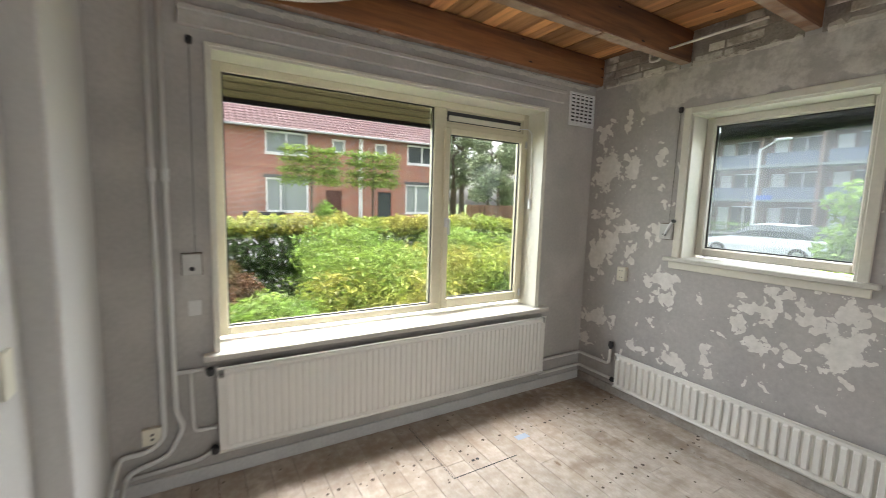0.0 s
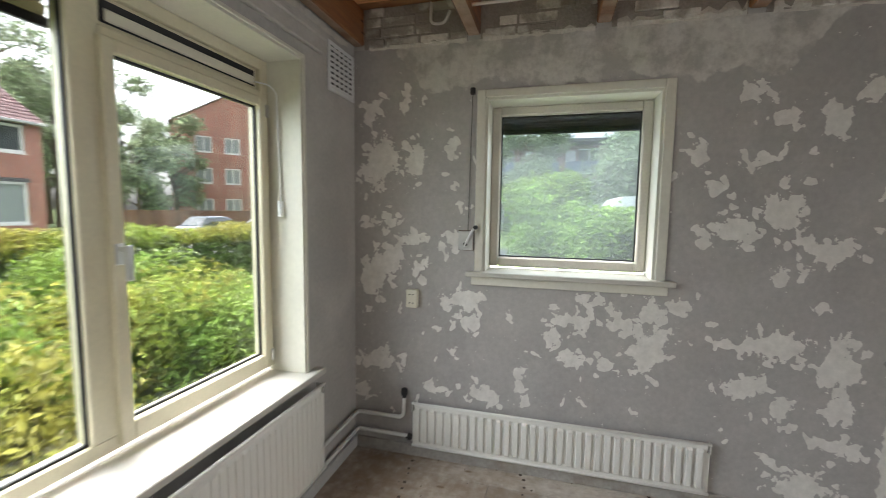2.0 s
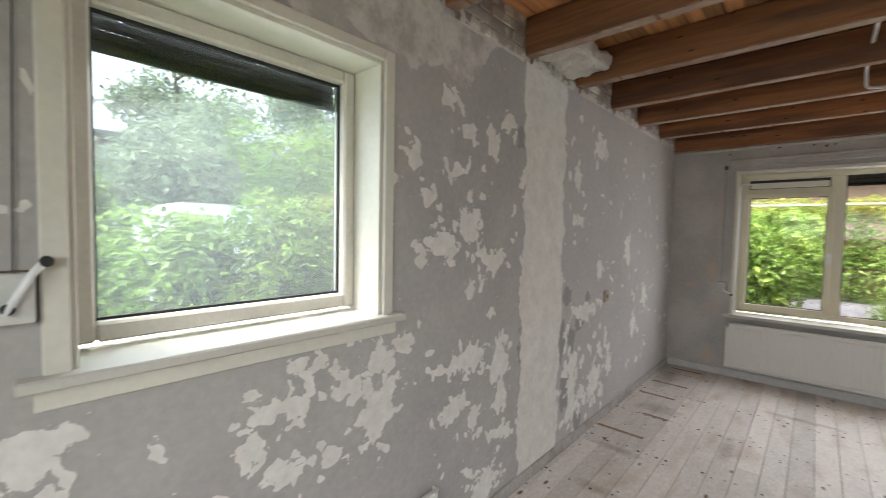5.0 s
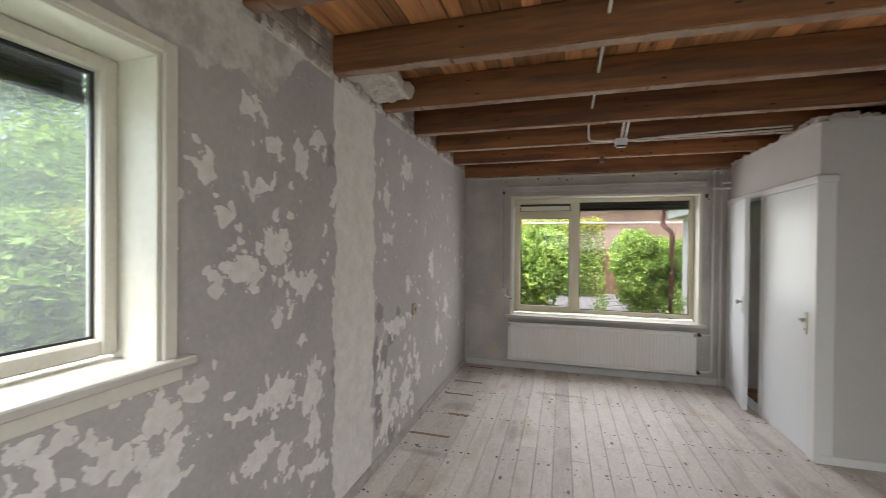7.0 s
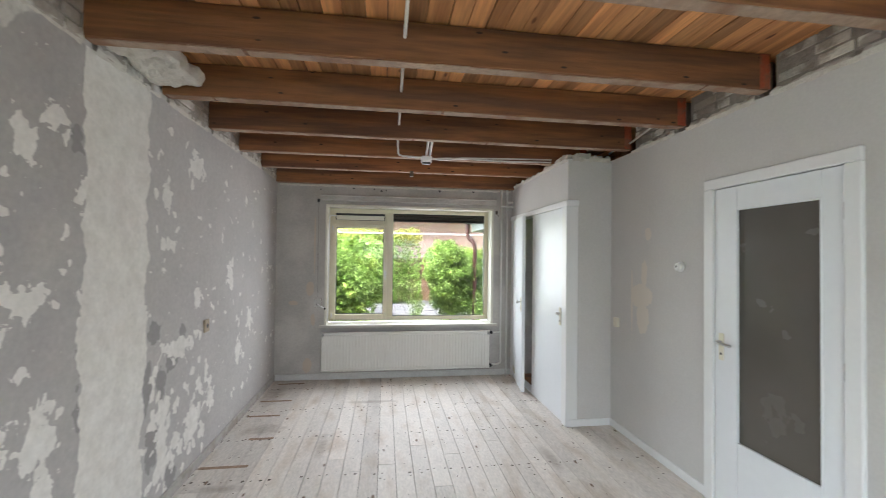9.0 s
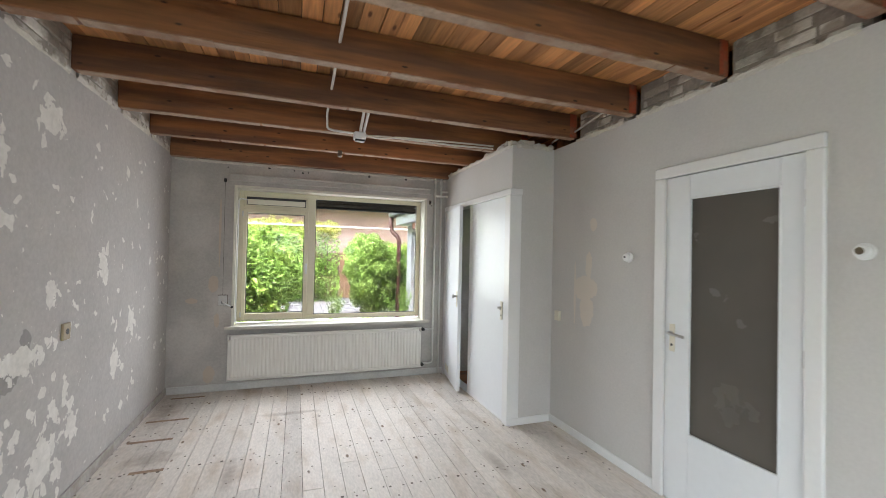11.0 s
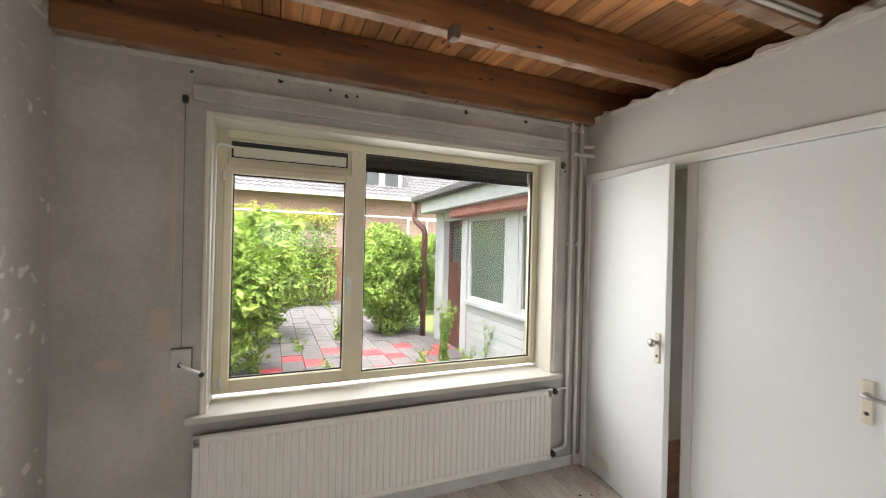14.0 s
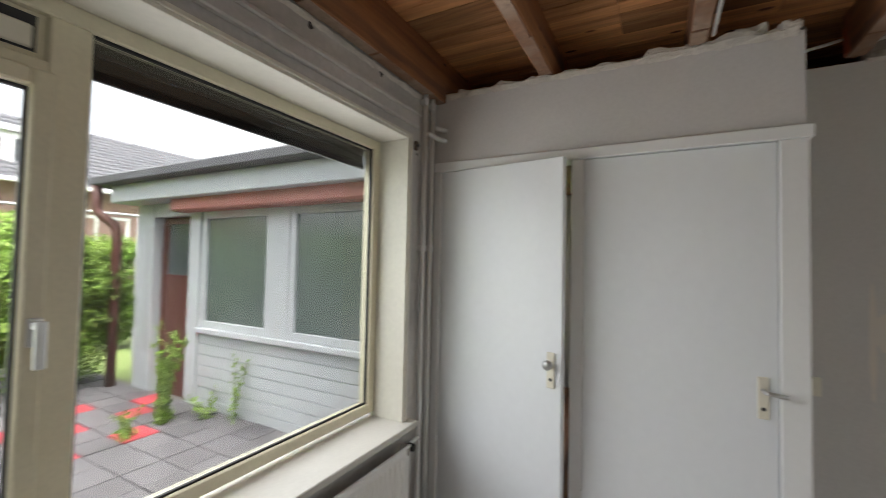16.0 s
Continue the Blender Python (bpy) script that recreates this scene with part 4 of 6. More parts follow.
# unseen walls added behind the door so that no light gets in there
part("hall_box", boxes(((-0.6, 0.3, -0.1), (-0.5, 2.6, 2.6)), ((-0.5, 0.2, -0.1), (XW - 0.1, 0.3, 2.6)), ((-0.5, 2.6, -0.1), (XW - 0.1, 2.7, 2.6))), HALL_PLASTER, label="unseen walls added behind the door to keep the hall dark", kind="structure", category="wall")

kit = thing("door_frame_kitchen", (XC, -1.24, 0), "white painted frame for two cupboard doors", "door frame", kind="structure")
part("jamb", boxes(((XC - 0.1, -2.045, 0), (XC + 0.016, -2.0, 2.05)), bevel=0.003), WHITE_PAINT, kit)
part("jamb", boxes(((XC - 0.1, -1.262, 0), (XC + 0.006, -1.203, 2.05)), bevel=0.003), WHITE_PAINT, kit)
part("jamb", boxes(((XC - 0.1, -0.44, 0), (XC + 0.018, YC + 0.006, 2.05)), bevel=0.004), WHITE_PAINT, kit)
part("head", boxes(((XC - 0.1, -2.045, 2.05), (XC + 0.024, YC + 0.022, 2.105)), bevel=0.004), WHITE_PAINT, kit)
part("threshold", boxes(((XC - 0.09, -2.0, 0), (XC + 0.004, -0.44, 0.018)), bevel=0.003), WHITE_PAINT, kit)
d2 = thing("cupboard_door", (XC, -0.86, 0), "flat white door, shut", "door", "pair of white flush doors")
part("door_leaf", boxes(((XC - 0.034, -1.2, 0.02), (XC + 0.004, -0.443, 2.047)), bevel=0.003), DOOR_WHITE, d2)
lever(d2, lambda u, d, z: (XC + 0.004 - d, u, z), -0.495, 1.03, 1, reach=0.07)
for z in (0.4, 1.1, 1.75):
    bm = bmesh.new()
    tube(bm, [(XC + 0.008, -1.204, z - 0.04), (XC + 0.008, -1.204, z + 0.04)], 0.006, 8)
    part("hinge", bm, WHITE_PAINT, d2)
# the other leaf hangs ajar: built shut, then turned about its hinges
d1 = thing("cupboard_door", (0, 0, 0), "flat white door standing slightly ajar", "door", "pair of white flush doors")
part("door_leaf", boxes(((-0.038, 0, 0.02), (0, 0.732, 2.047)), bevel=0.003), DOOR_WHITE, d1)
lever(d1, lambda u, d, z: (-d, u, z), 0.68, 1.05, -1, knob=True)
part("vent_slots", boxes(*[((0, 0.09, 0.10 + 0.014 * i), (0.004, 0.27, 0.106 + 0.014 * i)) for i in range(5)]), IVORY, d1, "small cream louvre")
for z in (0.4, 1.1, 1.75):
    bm = bmesh.new()
    tube(bm, [(0.004, -0.004, z - 0.04), (0.004, -0.004, z + 0.04)], 0.006, 8)
    part("hinge", bm, WHITE_PAINT, d1)
d1.matrix_basis = pose(XC + 0.006, -1.998, 0, 0, 0, -9.4)

# what shows of the kitchen through the gap
TILE_WALL = material("white_wall_tile", (0.72, 0.71, 0.66), 0.25, spread=0.05, bump=0.02)
part("kitchen_shell", boxes(((-2.1, YB, -0.1), (-2.0, YC - 0.1, 1.0)), ((-2.1, YB, 2.1), (-2.0, YC - 0.1, 2.4)), ((-2.1, YB, 1.0), (-2.0, -1.8, 2.1)), ((-2.1, -0.7, 1.0), (-2.0, YC - 0.1, 2.1)), ((-2.0, YC - 0.1, -0.1), (XW - 0.1, YC, 2.4))), TILE_WALL, label="plain kitchen walls", kind="structure", category="wall")
# dark cover added so the gap above the wall reads as shade
part("kitchen_ceiling", boxes(((-2.0, YB, 2.42), (XC - 0.1, YC - 0.1, 2.45)), ((-2.0, YB, 2.45), (-1.9, YC, 2.72)), ((-1.9, YC - 0.1, 2.41), (XW - 0.1, YC, 2.72))), BEAM, label="dark boards added over the kitchen to hide its bright walls", kind="structure", category="ceiling")
part("kitchen_floor", boxes(((-2.0, YB, -0.022), (XC - 0.1, YC - 0.1, 0.0))), BEAM, label="brown kitchen floor", kind="structure", category="floor")
cab = thing("kitchen_cabinet", (0.4, -1.05, 0), "white kitchen base cabinet with a pale worktop", "cabinet")
part("body", boxes(((0.1, -1.28, 0.1), (0.8, -0.5, 0.86)), bevel=0.004), WHITE_PAINT, cab)
part("worktop", boxes(((0.08, -1.31, 0.86), (0.82, -0.5, 0.9)), bevel=0.006), SILL_PAINT, cab)
part("plinth", boxes(((0.12, -1.25, 0), (0.78, -0.5, 0.1))), BLACK, cab)
shelf = thing("kitchen_shelf", (0.5, -0.6, 1.5), "dark wooden wall shelves in the kitchen", "shelf")
for z in (1.45, 1.75):
    part("shelf_board", boxes(((0.1, -1.1, z), (0.8, YC - 0.1, z + 0.02)), bevel=0.002), BEAM, shelf)

# unseen outer walls added to stop daylight leaking in; one opening lights the kitchen
bm = bmesh.new()
wall_x(bm, -2.3, -2.1, YB - 0.3, YF + 0.3, -0.4, 2.9, [(-1.8, -0.7, 1.0, 2.1)])
box(bm, (-2.1, YF, -0.4), (XW - 0.12, YF + 0.3, 2.9))
box(bm, (-2.1, YB - 0.3, -0.4), (-2.0, YB, 2.9))
part("wall_west", bm, GREY_PLASTER, label="unseen outer walls added to keep daylight out beyond the hall", kind="structure", category="wall")

# ---------------------------------------------------------------- pipes
heat = thing("heating_pipes", (1.2, YF, 0), "painted heating pipes rising beside the front window", "pipes")


def pipe(parent, pts, r=0.0105, material=PIPE, label="", rad=0.04):
    bm = bmesh.new()
    tube(bm, bend(pts, rad), r, 10)
    return part("pipe", bm, material, parent, label, smooth=True)


py = YF - 0.03
pipe(heat, [(1.164, py, 2.7), (1.164, py, 0.30), (1.10, py, 0.245), (0.985, py, 0.24), (0.972, py - 0.03, 0.22), (0.962, 3.4, 0.15), (0.962, 2.9, 0.14)], 0.0125)
pipe(heat, [(1.217, py, 2.7), (1.217, py, 0.42), (1.25, py, 0.34), (1.18, py, 0.20), (1.02, py, 0.155), (0.995, py - 0.01, 0.12), (0.99, 3.3, 0.10)], 0.0125)
pipe(heat, [(1.217, py, 0.63), (1.35, py, 0.63)])
pipe(heat, [(1.29, py, 0.63), (1.29, py, 0.30), (1.40, py, 0.30)])
pipe(heat, [(1.02, py, 0.12), (1.32, py, 0.135), (1.405, py, 0.19)])
for x in (1.164, 1.217):
    bm = bmesh.new()
    tube(bm, [(x, py, 1.595), (x, py, 1.655)], 0.018, 12)
    box(bm, (x - 0.012, py, 1.61), (x + 0.012, YF, 1.64))
    part("collar", bm, PIPE, heat, smooth=False)


def valve(parent, at, axis):
    at, axis = Vector(at), Vector(axis)
    bm = bmesh.new()
    tube(bm, [at, at + axis * 0.018, at + axis * 0.02, at + axis * 0.055, at + axis * 0.06], lambda s: (0.012, 0.013, 0.021, 0.019, 0.012)[round(s * 4)], 14)
    part("valve", bm, BLACK, parent, "black radiator valve")


valve(rad_front, (1.375, py, 0.625), (0, -1, 0))
valve(rad_front, (1.385, py, 0.19), (0, -1, 0))
low = thing("heating_pipes", (XE, YF, 0), "pair of painted pipes running low round the corner", "pipes")
pipe(low, [(3.74, py, 0.25), (XE - 0.03, py, 0.25), (XE - 0.03, 3.68, 0.25), (XE - 0.03, 3.66, 0.27), (XE - 0.03, 3.655, 0.38)], 0.012, rad=0.025)
pipe(low, [(3.74, py, 0.135), (XE - 0.03, py, 0.135), (XE - 0.03, 3.62, 0.135)], 0.012, rad=0.025)
valve(rad_side, (XE - 0.03, 3.655, 0.38), (0, 0, 1))
valve(rad_side, (XE - 0.03, 3.64, 0.13), (0, -0.6, 0))
rise = thing("heating_pipes", (1.32, YB, 0), "painted riser pipes in the back corner", "pipes")
pb = YB + 0.03
pipe(rise, [(1.37, pb, 2.7), (1.37, pb, 0.16), (1.42, pb, 0.145), (1.53, pb, 0.145)], 0.0125)
pipe(rise, [(1.29, pb, 2.7), (1.29, pb, 0.62), (1.29, pb, 0.02)], 0.0125)
pipe(rise, [(1.37, pb + 0.02, 2.24), (1.27, pb + 0.03, 2.235), (1.215, pb + 0.05, 2.235)], 0.013)
pipe(rise, [(1.29, pb + 0.02, 2.295), (1.215, pb + 0.05, 2.295)], 0.013)
pipe(rise, [(1.37, pb, 0.57), (1.53, pb, 0.57)], 0.01)
for x in (1.37, 1.29):
    for z in (1.6, 2.42):
        bm = bmesh.new()
        tube(bm, [(x, pb, z - 0.02), (x, pb, z + 0.02)], 0.017, 12)
        box(bm, (x - 0.012, YB, z - 0.012), (x + 0.012, pb, z + 0.012))
        part("collar", bm, PIPE, rise)
valve(rad_back, (1.505, pb, 0.575), (0, 1, 0))
valve(rad_back, (1.51, pb, 0.145), (0, 1, 0))

# ---------------------------------------------------------------- small fittings
grille = thing("wall_vent", (4.08, YF, 2.31), "white louvred ventilation grille in the corner", "vent")
part("frame", boxes(((3.935, YF - 0.012, 2.185), (3.957, YF, 2.447)), ((4.205, YF - 0.012, 2.185), (4.225, YF, 2.447)), ((3.957, YF - 0.012, 2.185), (4.205, YF, 2.203)), ((3.957, YF - 0.012, 2.43), (4.205, YF, 2.447)), bevel=0.002), WHITE_PAINT, grille)
part("backing", boxes(((3.957, YF - 0.003, 2.203), (4.205, YF - 0.001, 2.43))), BLACK, grille, "dark opening")
for i in range(8):
    part("slat", boxes(((3.957, YF - 0.011, 2.205 + i * 0.0285), (4.205, YF - 0.003, 2.22 + i * 0.0285)), bevel=0.002), WHITE_PAINT, grille)
for i in range(4):
    part("bar", boxes(((4.0 + i * 0.05, YF - 0.0125, 2.203), (4.008 + i * 0.05, YF - 0.004, 2.43))), WHITE_PAINT, grille)


def plate(name, label, category, mapto, u, z, w, h, d=0.012, material=IVORY, holes=()):
    root = thing(name, mapto(u, 0, z), label, category)
    bm = bmesh.new()
    box(bm, mapto(u - w / 2, -d, z - h / 2), mapto(u + w / 2, 0, z + h / 2), 0.004, 2)
    part("cover", bm, material, root)
    out = Vector(mapto(0, -1, 0)) - Vector(mapto(0, 0, 0))
    for du, dz, r in holes:
        bm = bmesh.new()
        disc(bm, Vector(mapto(u + du, -d, z + dz)), out, r, 0.0012, 10)
        part("hole", bm, BLACK, root)
    return root


RUST = material("rusty_metal", (0.15, 0.115, 0.085), 0.7, 0.3, spread=0.3, bump=0.1)
GREY_BOX = material("worn_grey_enamel", (0.55, 0.55, 0.53), 0.45, spread=0.12, scale=12, fine=60, bump=0.05)


def crank_box(mapto, u, z, rod, cord):
    """The belt and crank box of a roller shutter."""
    root = plate("shutter_crank_box", "worn grey crank box of the roller shutter", "crank box", mapto, u, z, 0.085, 0.108, 0.032, GREY_BOX)
    bm = bmesh.new()
    box(bm, mapto(u - 0.0465, -0.008, z - 0.0575), mapto(u + 0.0465, 0, z + 0.0585), 0.002)
    part("back_plate", bm, RUST, root, "rusty back plate")
    if rod:
        bm = bmesh.new()
        tube(bm, bend([mapto(*p) for p in rod], 0.02), 0.008, 8)
        part("crank", bm, WHITE_PAINT, root, smooth=True)
        bm = bmesh.new()
        out = Vector(mapto(0, -1, 0)) - Vector(mapto(0, 0, 0))
        disc(bm, mapto(*rod[-1]), out, 0.012, 0.02, 12)
        part("crank_knob", bm, BLACK, root, "dark crank knob")
    if cord:
        bm = bmesh.new()
        tube(bm, [mapto(*p) for p in cord], 0.0015, 6)
        part("cord", bm, BLACK, root, "thin dark cord")
        bm = bmesh.new()
        u1, d1, z1 = cord[-1]
        box(bm, mapto(u1 - 0.014, -0.022, z1 - 0.005), mapto(u1 + 0.014, 0, z1 + 0.035), 0.006)
        part("cord_guide", bm, BLACK, root, "rusty cord guide")
    bm = bmesh.new()
    disc(bm, mapto(u, -0.035, z - 0.02), Vector(mapto(0, -1, 0)) - Vector(mapto(0, 0, 0)), 0.012, 0.008, 14)
    part("screw", bm, BLACK, root, "dark crank socket")


crank_box(to_front, 1.312, 1.185, None, [(1.327, -0.018, 1.21), (1.335, -0.018, 2.26)])
crank_box(to_side, 3.285, 1.372, [(3.29, -0.036, 1.34), (3.245, -0.045, 1.43), (3.225, -0.03, 1.45)], [(3.275, -0.01, 1.42), (3.262, -0.01, 2.2)])
crank_box(to_back, 3.735, 0.965, [(3.735, -0.038, 0.95), (3.70, -0.06, 0.93), (3.64, -0.045, 0.895)], [(3.737, -0.008, 1.02), (3.742, -0.008, 2.24)])
plate("blank_plate", "painted blank cover plate under the crank box", "cover plate", to_front, 1.318, 0.955, 0.06, 0.08, 0.005, PIPE)
plate("wall_socket", "ivory double socket low beside the pipes", "socket", to_front, 1.112, 0.318, 0.085, 0.085, 0.03, IVORY, ((-0.0, 0.012, 0.007), (0.0, -0.012, 0.007)))
plate("wall_socket", "ivory double socket on the peeling wall", "socket", to_side, 3.61, 1.01, 0.07, 0.11, 0.04, IVORY, ((-0.011, 0.026, 0.004), (0.011, 0.026, 0.004), (-0.011, -0.026, 0.004), (0.011, -0.026, 0.004)))
plate("wall_socket", "open brown wall box without its cover", "socket", to_side, -0.07, 1.015, 0.075, 0.095, 0.018, material("bare_wall_box", (0.38, 0.31, 0.22), 0.7, spread=0.2, bump=0.1), ((0, 0, 0.018),))
plate("wall_socket", "small ivory socket on the grey wall", "socket", to_hall, -0.235, 0.98, 0.06, 0.085, 0.03)
plate("light_switch", "ivory light switch by the front corner", "switch", lambda u, d, z: (0.846 - d, u, z), 3.20, 1.0, 0.075, 0.14, 0.016)
for u, z, r, label in ((0.58, 1.51, 0.037, "round white thermostat on the grey wall"), (1.865, 1.55, 0.037, "round white alarm with a dark eye beside the door")):
    root = thing("wall_sensor", to_hall(u, 0, z), label, "sensor")
    bm = bmesh.new()
    disc(bm, to_hall(u, 0, z), (1, 0, 0), r, 0.014, 28, 0.004)
    part("base", bm, WHITE_PAINT, root)
    bm = bmesh.new()
    disc(bm, to_hall(u, -0.014, z), (1, 0, 0), r * 0.78, 0.026, 24, 0.008)
    cap = part("cover", bm, WHITE_PAINT, root)
    bm = bmesh.new()
    disc(bm, to_hall(u - 0.004, -0.0402, z + 0.002), (1, 0, 0), r * (0.42 if u > 1 else 0.2), 0.002, 16)
    part("eye", bm, RUST if u > 1 else BLACK, cap, "dark round eye")

guide = thing("cord_guide", (1.43, YB, 2.16), "small rusty cord guide beside the garden window", "cord guide")
part("body", boxes(((1.415, YB, 2.135), (1.445, YB + 0.02, 2.185)), bevel=0.006), RUST, guide)
bm = bmesh.new()
disc(bm, (1.43, YB + 0.02, 2.16), (0, 1, 0), 0.009, 0.006, 12)
part("roller", bm, BLACK, guide)

# cord and latch of the slot vent
cordset = thing("vent_cord", (3.66, YF, 1.6), "white pull cord of the slot vent", "cord")
bm = bmesh.new()
tube(bm, bend([(3.58, YF + 0.17, 2.13), (3.655, YF + 0.15, 2.135), (3.668, YF + 0.12, 2.10), (3.67, YF + 0.11, 1.57)], 0.02), 0.004, 8)
part("rod", bm, WHITE_PAINT, cordset, smooth=True)
part("grip", boxes(((3.657, YF + 0.098, 1.50), (3.681, YF + 0.122, 1.58)), bevel=0.004), WHITE_PAINT, cordset)
cordset = thing("vent_cord", (3.6, YB, 1.4), "white operating rod of the slot vent", "cord")
bm = bmesh.new()
tube(bm, bend([(3.54, YB - 0.17, 2.08), (3.60, YB - 0.13, 2.085), (3.612, YB - 0.05, 2.05), (3.618, YB - 0.03, 0.72)], 0.02), 0.008, 8)
part("rod", bm, WHITE_PAINT, cordset, smooth=True)

# ---------------------------------------------------------------- cables overhead
CABLE = material("white_conduit", (0.70, 0.69, 0.65), 0.5, spread=0.08, bump=0.02)
wires = thing("ceiling_cables", (2.55, -0.66, 2.5), "white conduits and junction box under the beams", "cable")
for pts, r in (([(2.83, 2.6, 2.66), (2.82, 1.2, 2.64), (2.80, -0.55, 2.62), (2.79, -0.64, 2.53), (2.74, -0.66, 2.525), (2.55, -0.66, 2.52)], 0.009), ([(2.55, -0.1, 2.70), (2.53, -0.4, 2.60), (2.52, -0.66, 2.525)], 0.012), ([(2.515, -0.1, 2.70), (2.495, -0.4, 2.60), (2.49, -0.66, 2.525)], 0.012), ([(2.49, -0.66, 2.52), (2.35, -0.665, 2.50), (2.2, -0.662, 2.53), (1.7, -0.66, 2.545), (1.25, -0.66, 2.555)], 0.008), ([(2.49, -0.66, 2.51), (2.3, -0.665, 2.525), (1.7, -0.665, 2.52), (1.25, -0.665, 2.53)], 0.008)):
    bm = bmesh.new()
    tube(bm, bend(pts, 0.05), r, 8)
    part("conduit", bm, CABLE, wires, smooth=True)
part("junction_box", boxes(((2.47, -0.70, 2.47), (2.57, -0.62, 2.53)), bevel=0.006), WHITE_PAINT, wires)
part("box_lid", boxes(((2.48, -0.69, 2.455), (2.56, -0.63, 2.47)), bevel=0.004), BLACK, wires, "dark lid")
hook = thing("ceiling_hook", (2.62, -1.3, 2.5), "small rusty bracket on a beam", "hook")
part("bracket", boxes(((2.60, -1.36, 2.46), (2.64, -1.30, 2.52)), bevel=0.004), RUST, hook)
loop = thing("ceiling_cable", (2.0, 3.8, 2.5), "white cable hanging loosely by the front beam", "cable")
bm = bmesh.new()
tube(bm, [(1.2 + 1.1 * s, 3.92 - 0.25 * s * s, 2.56 - 0.05 * math.sin(math.pi * s) + 0.1 * s ** 4) for s in [i / 14 for i in range(15)]], 0.009, 8)
part("cable", bm, CABLE, loop, smooth=True)
for pts in ([(3.98, 3.27, 2.555), (4.0, 3.0, 2.565), (4.01, 2.70, 2.57)], [(4.2, 3.5, 2.70), (4.19, 3.5, 2.58), (4.19, 3.42, 2.575), (4.15, 3.38, 2.62)], [(0.80, -0.02, 2.57), (0.80, 0.36, 2.635), (0.80, 0.6, 2.60)], [(0.80, -0.35, 2.56), (0.80, -0.12, 2.60)]):
    one = thing("ceiling_cable", pts[0], "short white cable in the open masonry", "cable")
    bm = bmesh.new()
    tube(bm, bend(pts, 0.03), 0.008, 8)
    part("cable", bm, CABLE, one, smooth=True)

# floor hatch and old marks on the boards
STRIP = material("brown_glue", (0.27, 0.19, 0.13), 0.8, spread=0.5, scale=9, fine=50, bump=0.1)
hatch = thing("floor_hatch", (2.75, 3.6, 0), "square hatch cut into the floor boards", "hatch", kind="structure")
part("joint", boxes(((2.53, 3.352, 0.0006), (2.985, 3.358, 0.0016)), ((2.528, 3.355, 0.0006), (2.532, 3.93, 0.0016))), BLACK, hatch, "dark saw cut")
bm = bmesh.new()
for x in (2.72, 2.75):
    disc(bm, (x, 3.44, 0.0004), (0, 0, 1), 0.011, 0.001, 12)
part("finger_hole", bm, BLACK, hatch)
for x, y, w in ((4.03, -1.32, 0.32), (4.04, -0.91, 0.3), (3.92, -0.40, 0.2), (4.05, 0.06, 0.34), (4.0, -1.91, 0.3)):
    strip = boxes(((x - w / 2, y - 0.018, 0.0003), (x + w / 2, y + 0.018, 0.0011)))
    tagged(part("glue_strip", strip, STRIP), "old brown glue strip on the floor boards", "stain", "glue strips on the floor")
scrap = boxes(((3.10, 3.47, 0.0006), (3.20, 3.52, 0.0016)), bevel=0.0003)
tagged(part("tape_scrap", scrap, material("blue_tape", (0.34, 0.42, 0.55), 0.5, spread=0.1, bump=0.02)), "small scrap of pale blue tape stuck to the floor", "tape")
holes = bmesh.new()
rh = random.Random(8)
for u, z in ((3.72, 2.40), (3.31, 2.425), (3.05, 2.42), (2.96, 2.40), (2.9, 2.41), (2.2, 2.425), (1.75, 2.43), (1.405, 2.12)):
    r = rh.uniform(0.007, 0.014)
    g = bmesh.ops.create_circle(holes, cap_ends=True, segments=9, radius=r, matrix=Matrix.Translation((u, YB + 0.0015, z)) @ Matrix.Rotation(math.pi / 2, 4, "X"))
    for v in g["verts"]:
        v.co.x += rh.uniform(-0.3, 0.3) * r
        v.co.z += rh.uniform(-0.5, 0.3) * r
bmesh.ops.recalc_face_normals(holes, faces=holes.faces)
part("plug_holes", holes, BLACK, wall_back, "small dark holes in the plaster", kind="stuff")

# ================================================================ outdoors
GROUND = -0.35


def leaf_material(name, colour, second, spread=0.4):
    m = material(name, colour, 0.5, spread=spread, scale=1.2, fine=9, bump=0.0, island=0.5, second=second, spec=0.3)
    n, l = m.node_tree.nodes, m.node_tree.links
    b = n["Principled BSDF"]
    tr, mx = n.new("ShaderNodeBsdfTranslucent"), n.new("ShaderNodeMixShader")
    l.new(b.inputs["Base Color"].links[0].from_socket, tr.inputs["Color"])
    mx.inputs["Fac"].default_value = 0.42
    l.new(b.outputs[0], mx.inputs[1])
    l.new(tr.outputs[0], mx.inputs[2])
    l.new(mx.outputs[0], n["Material Output"].inputs["Surface"])
    return m


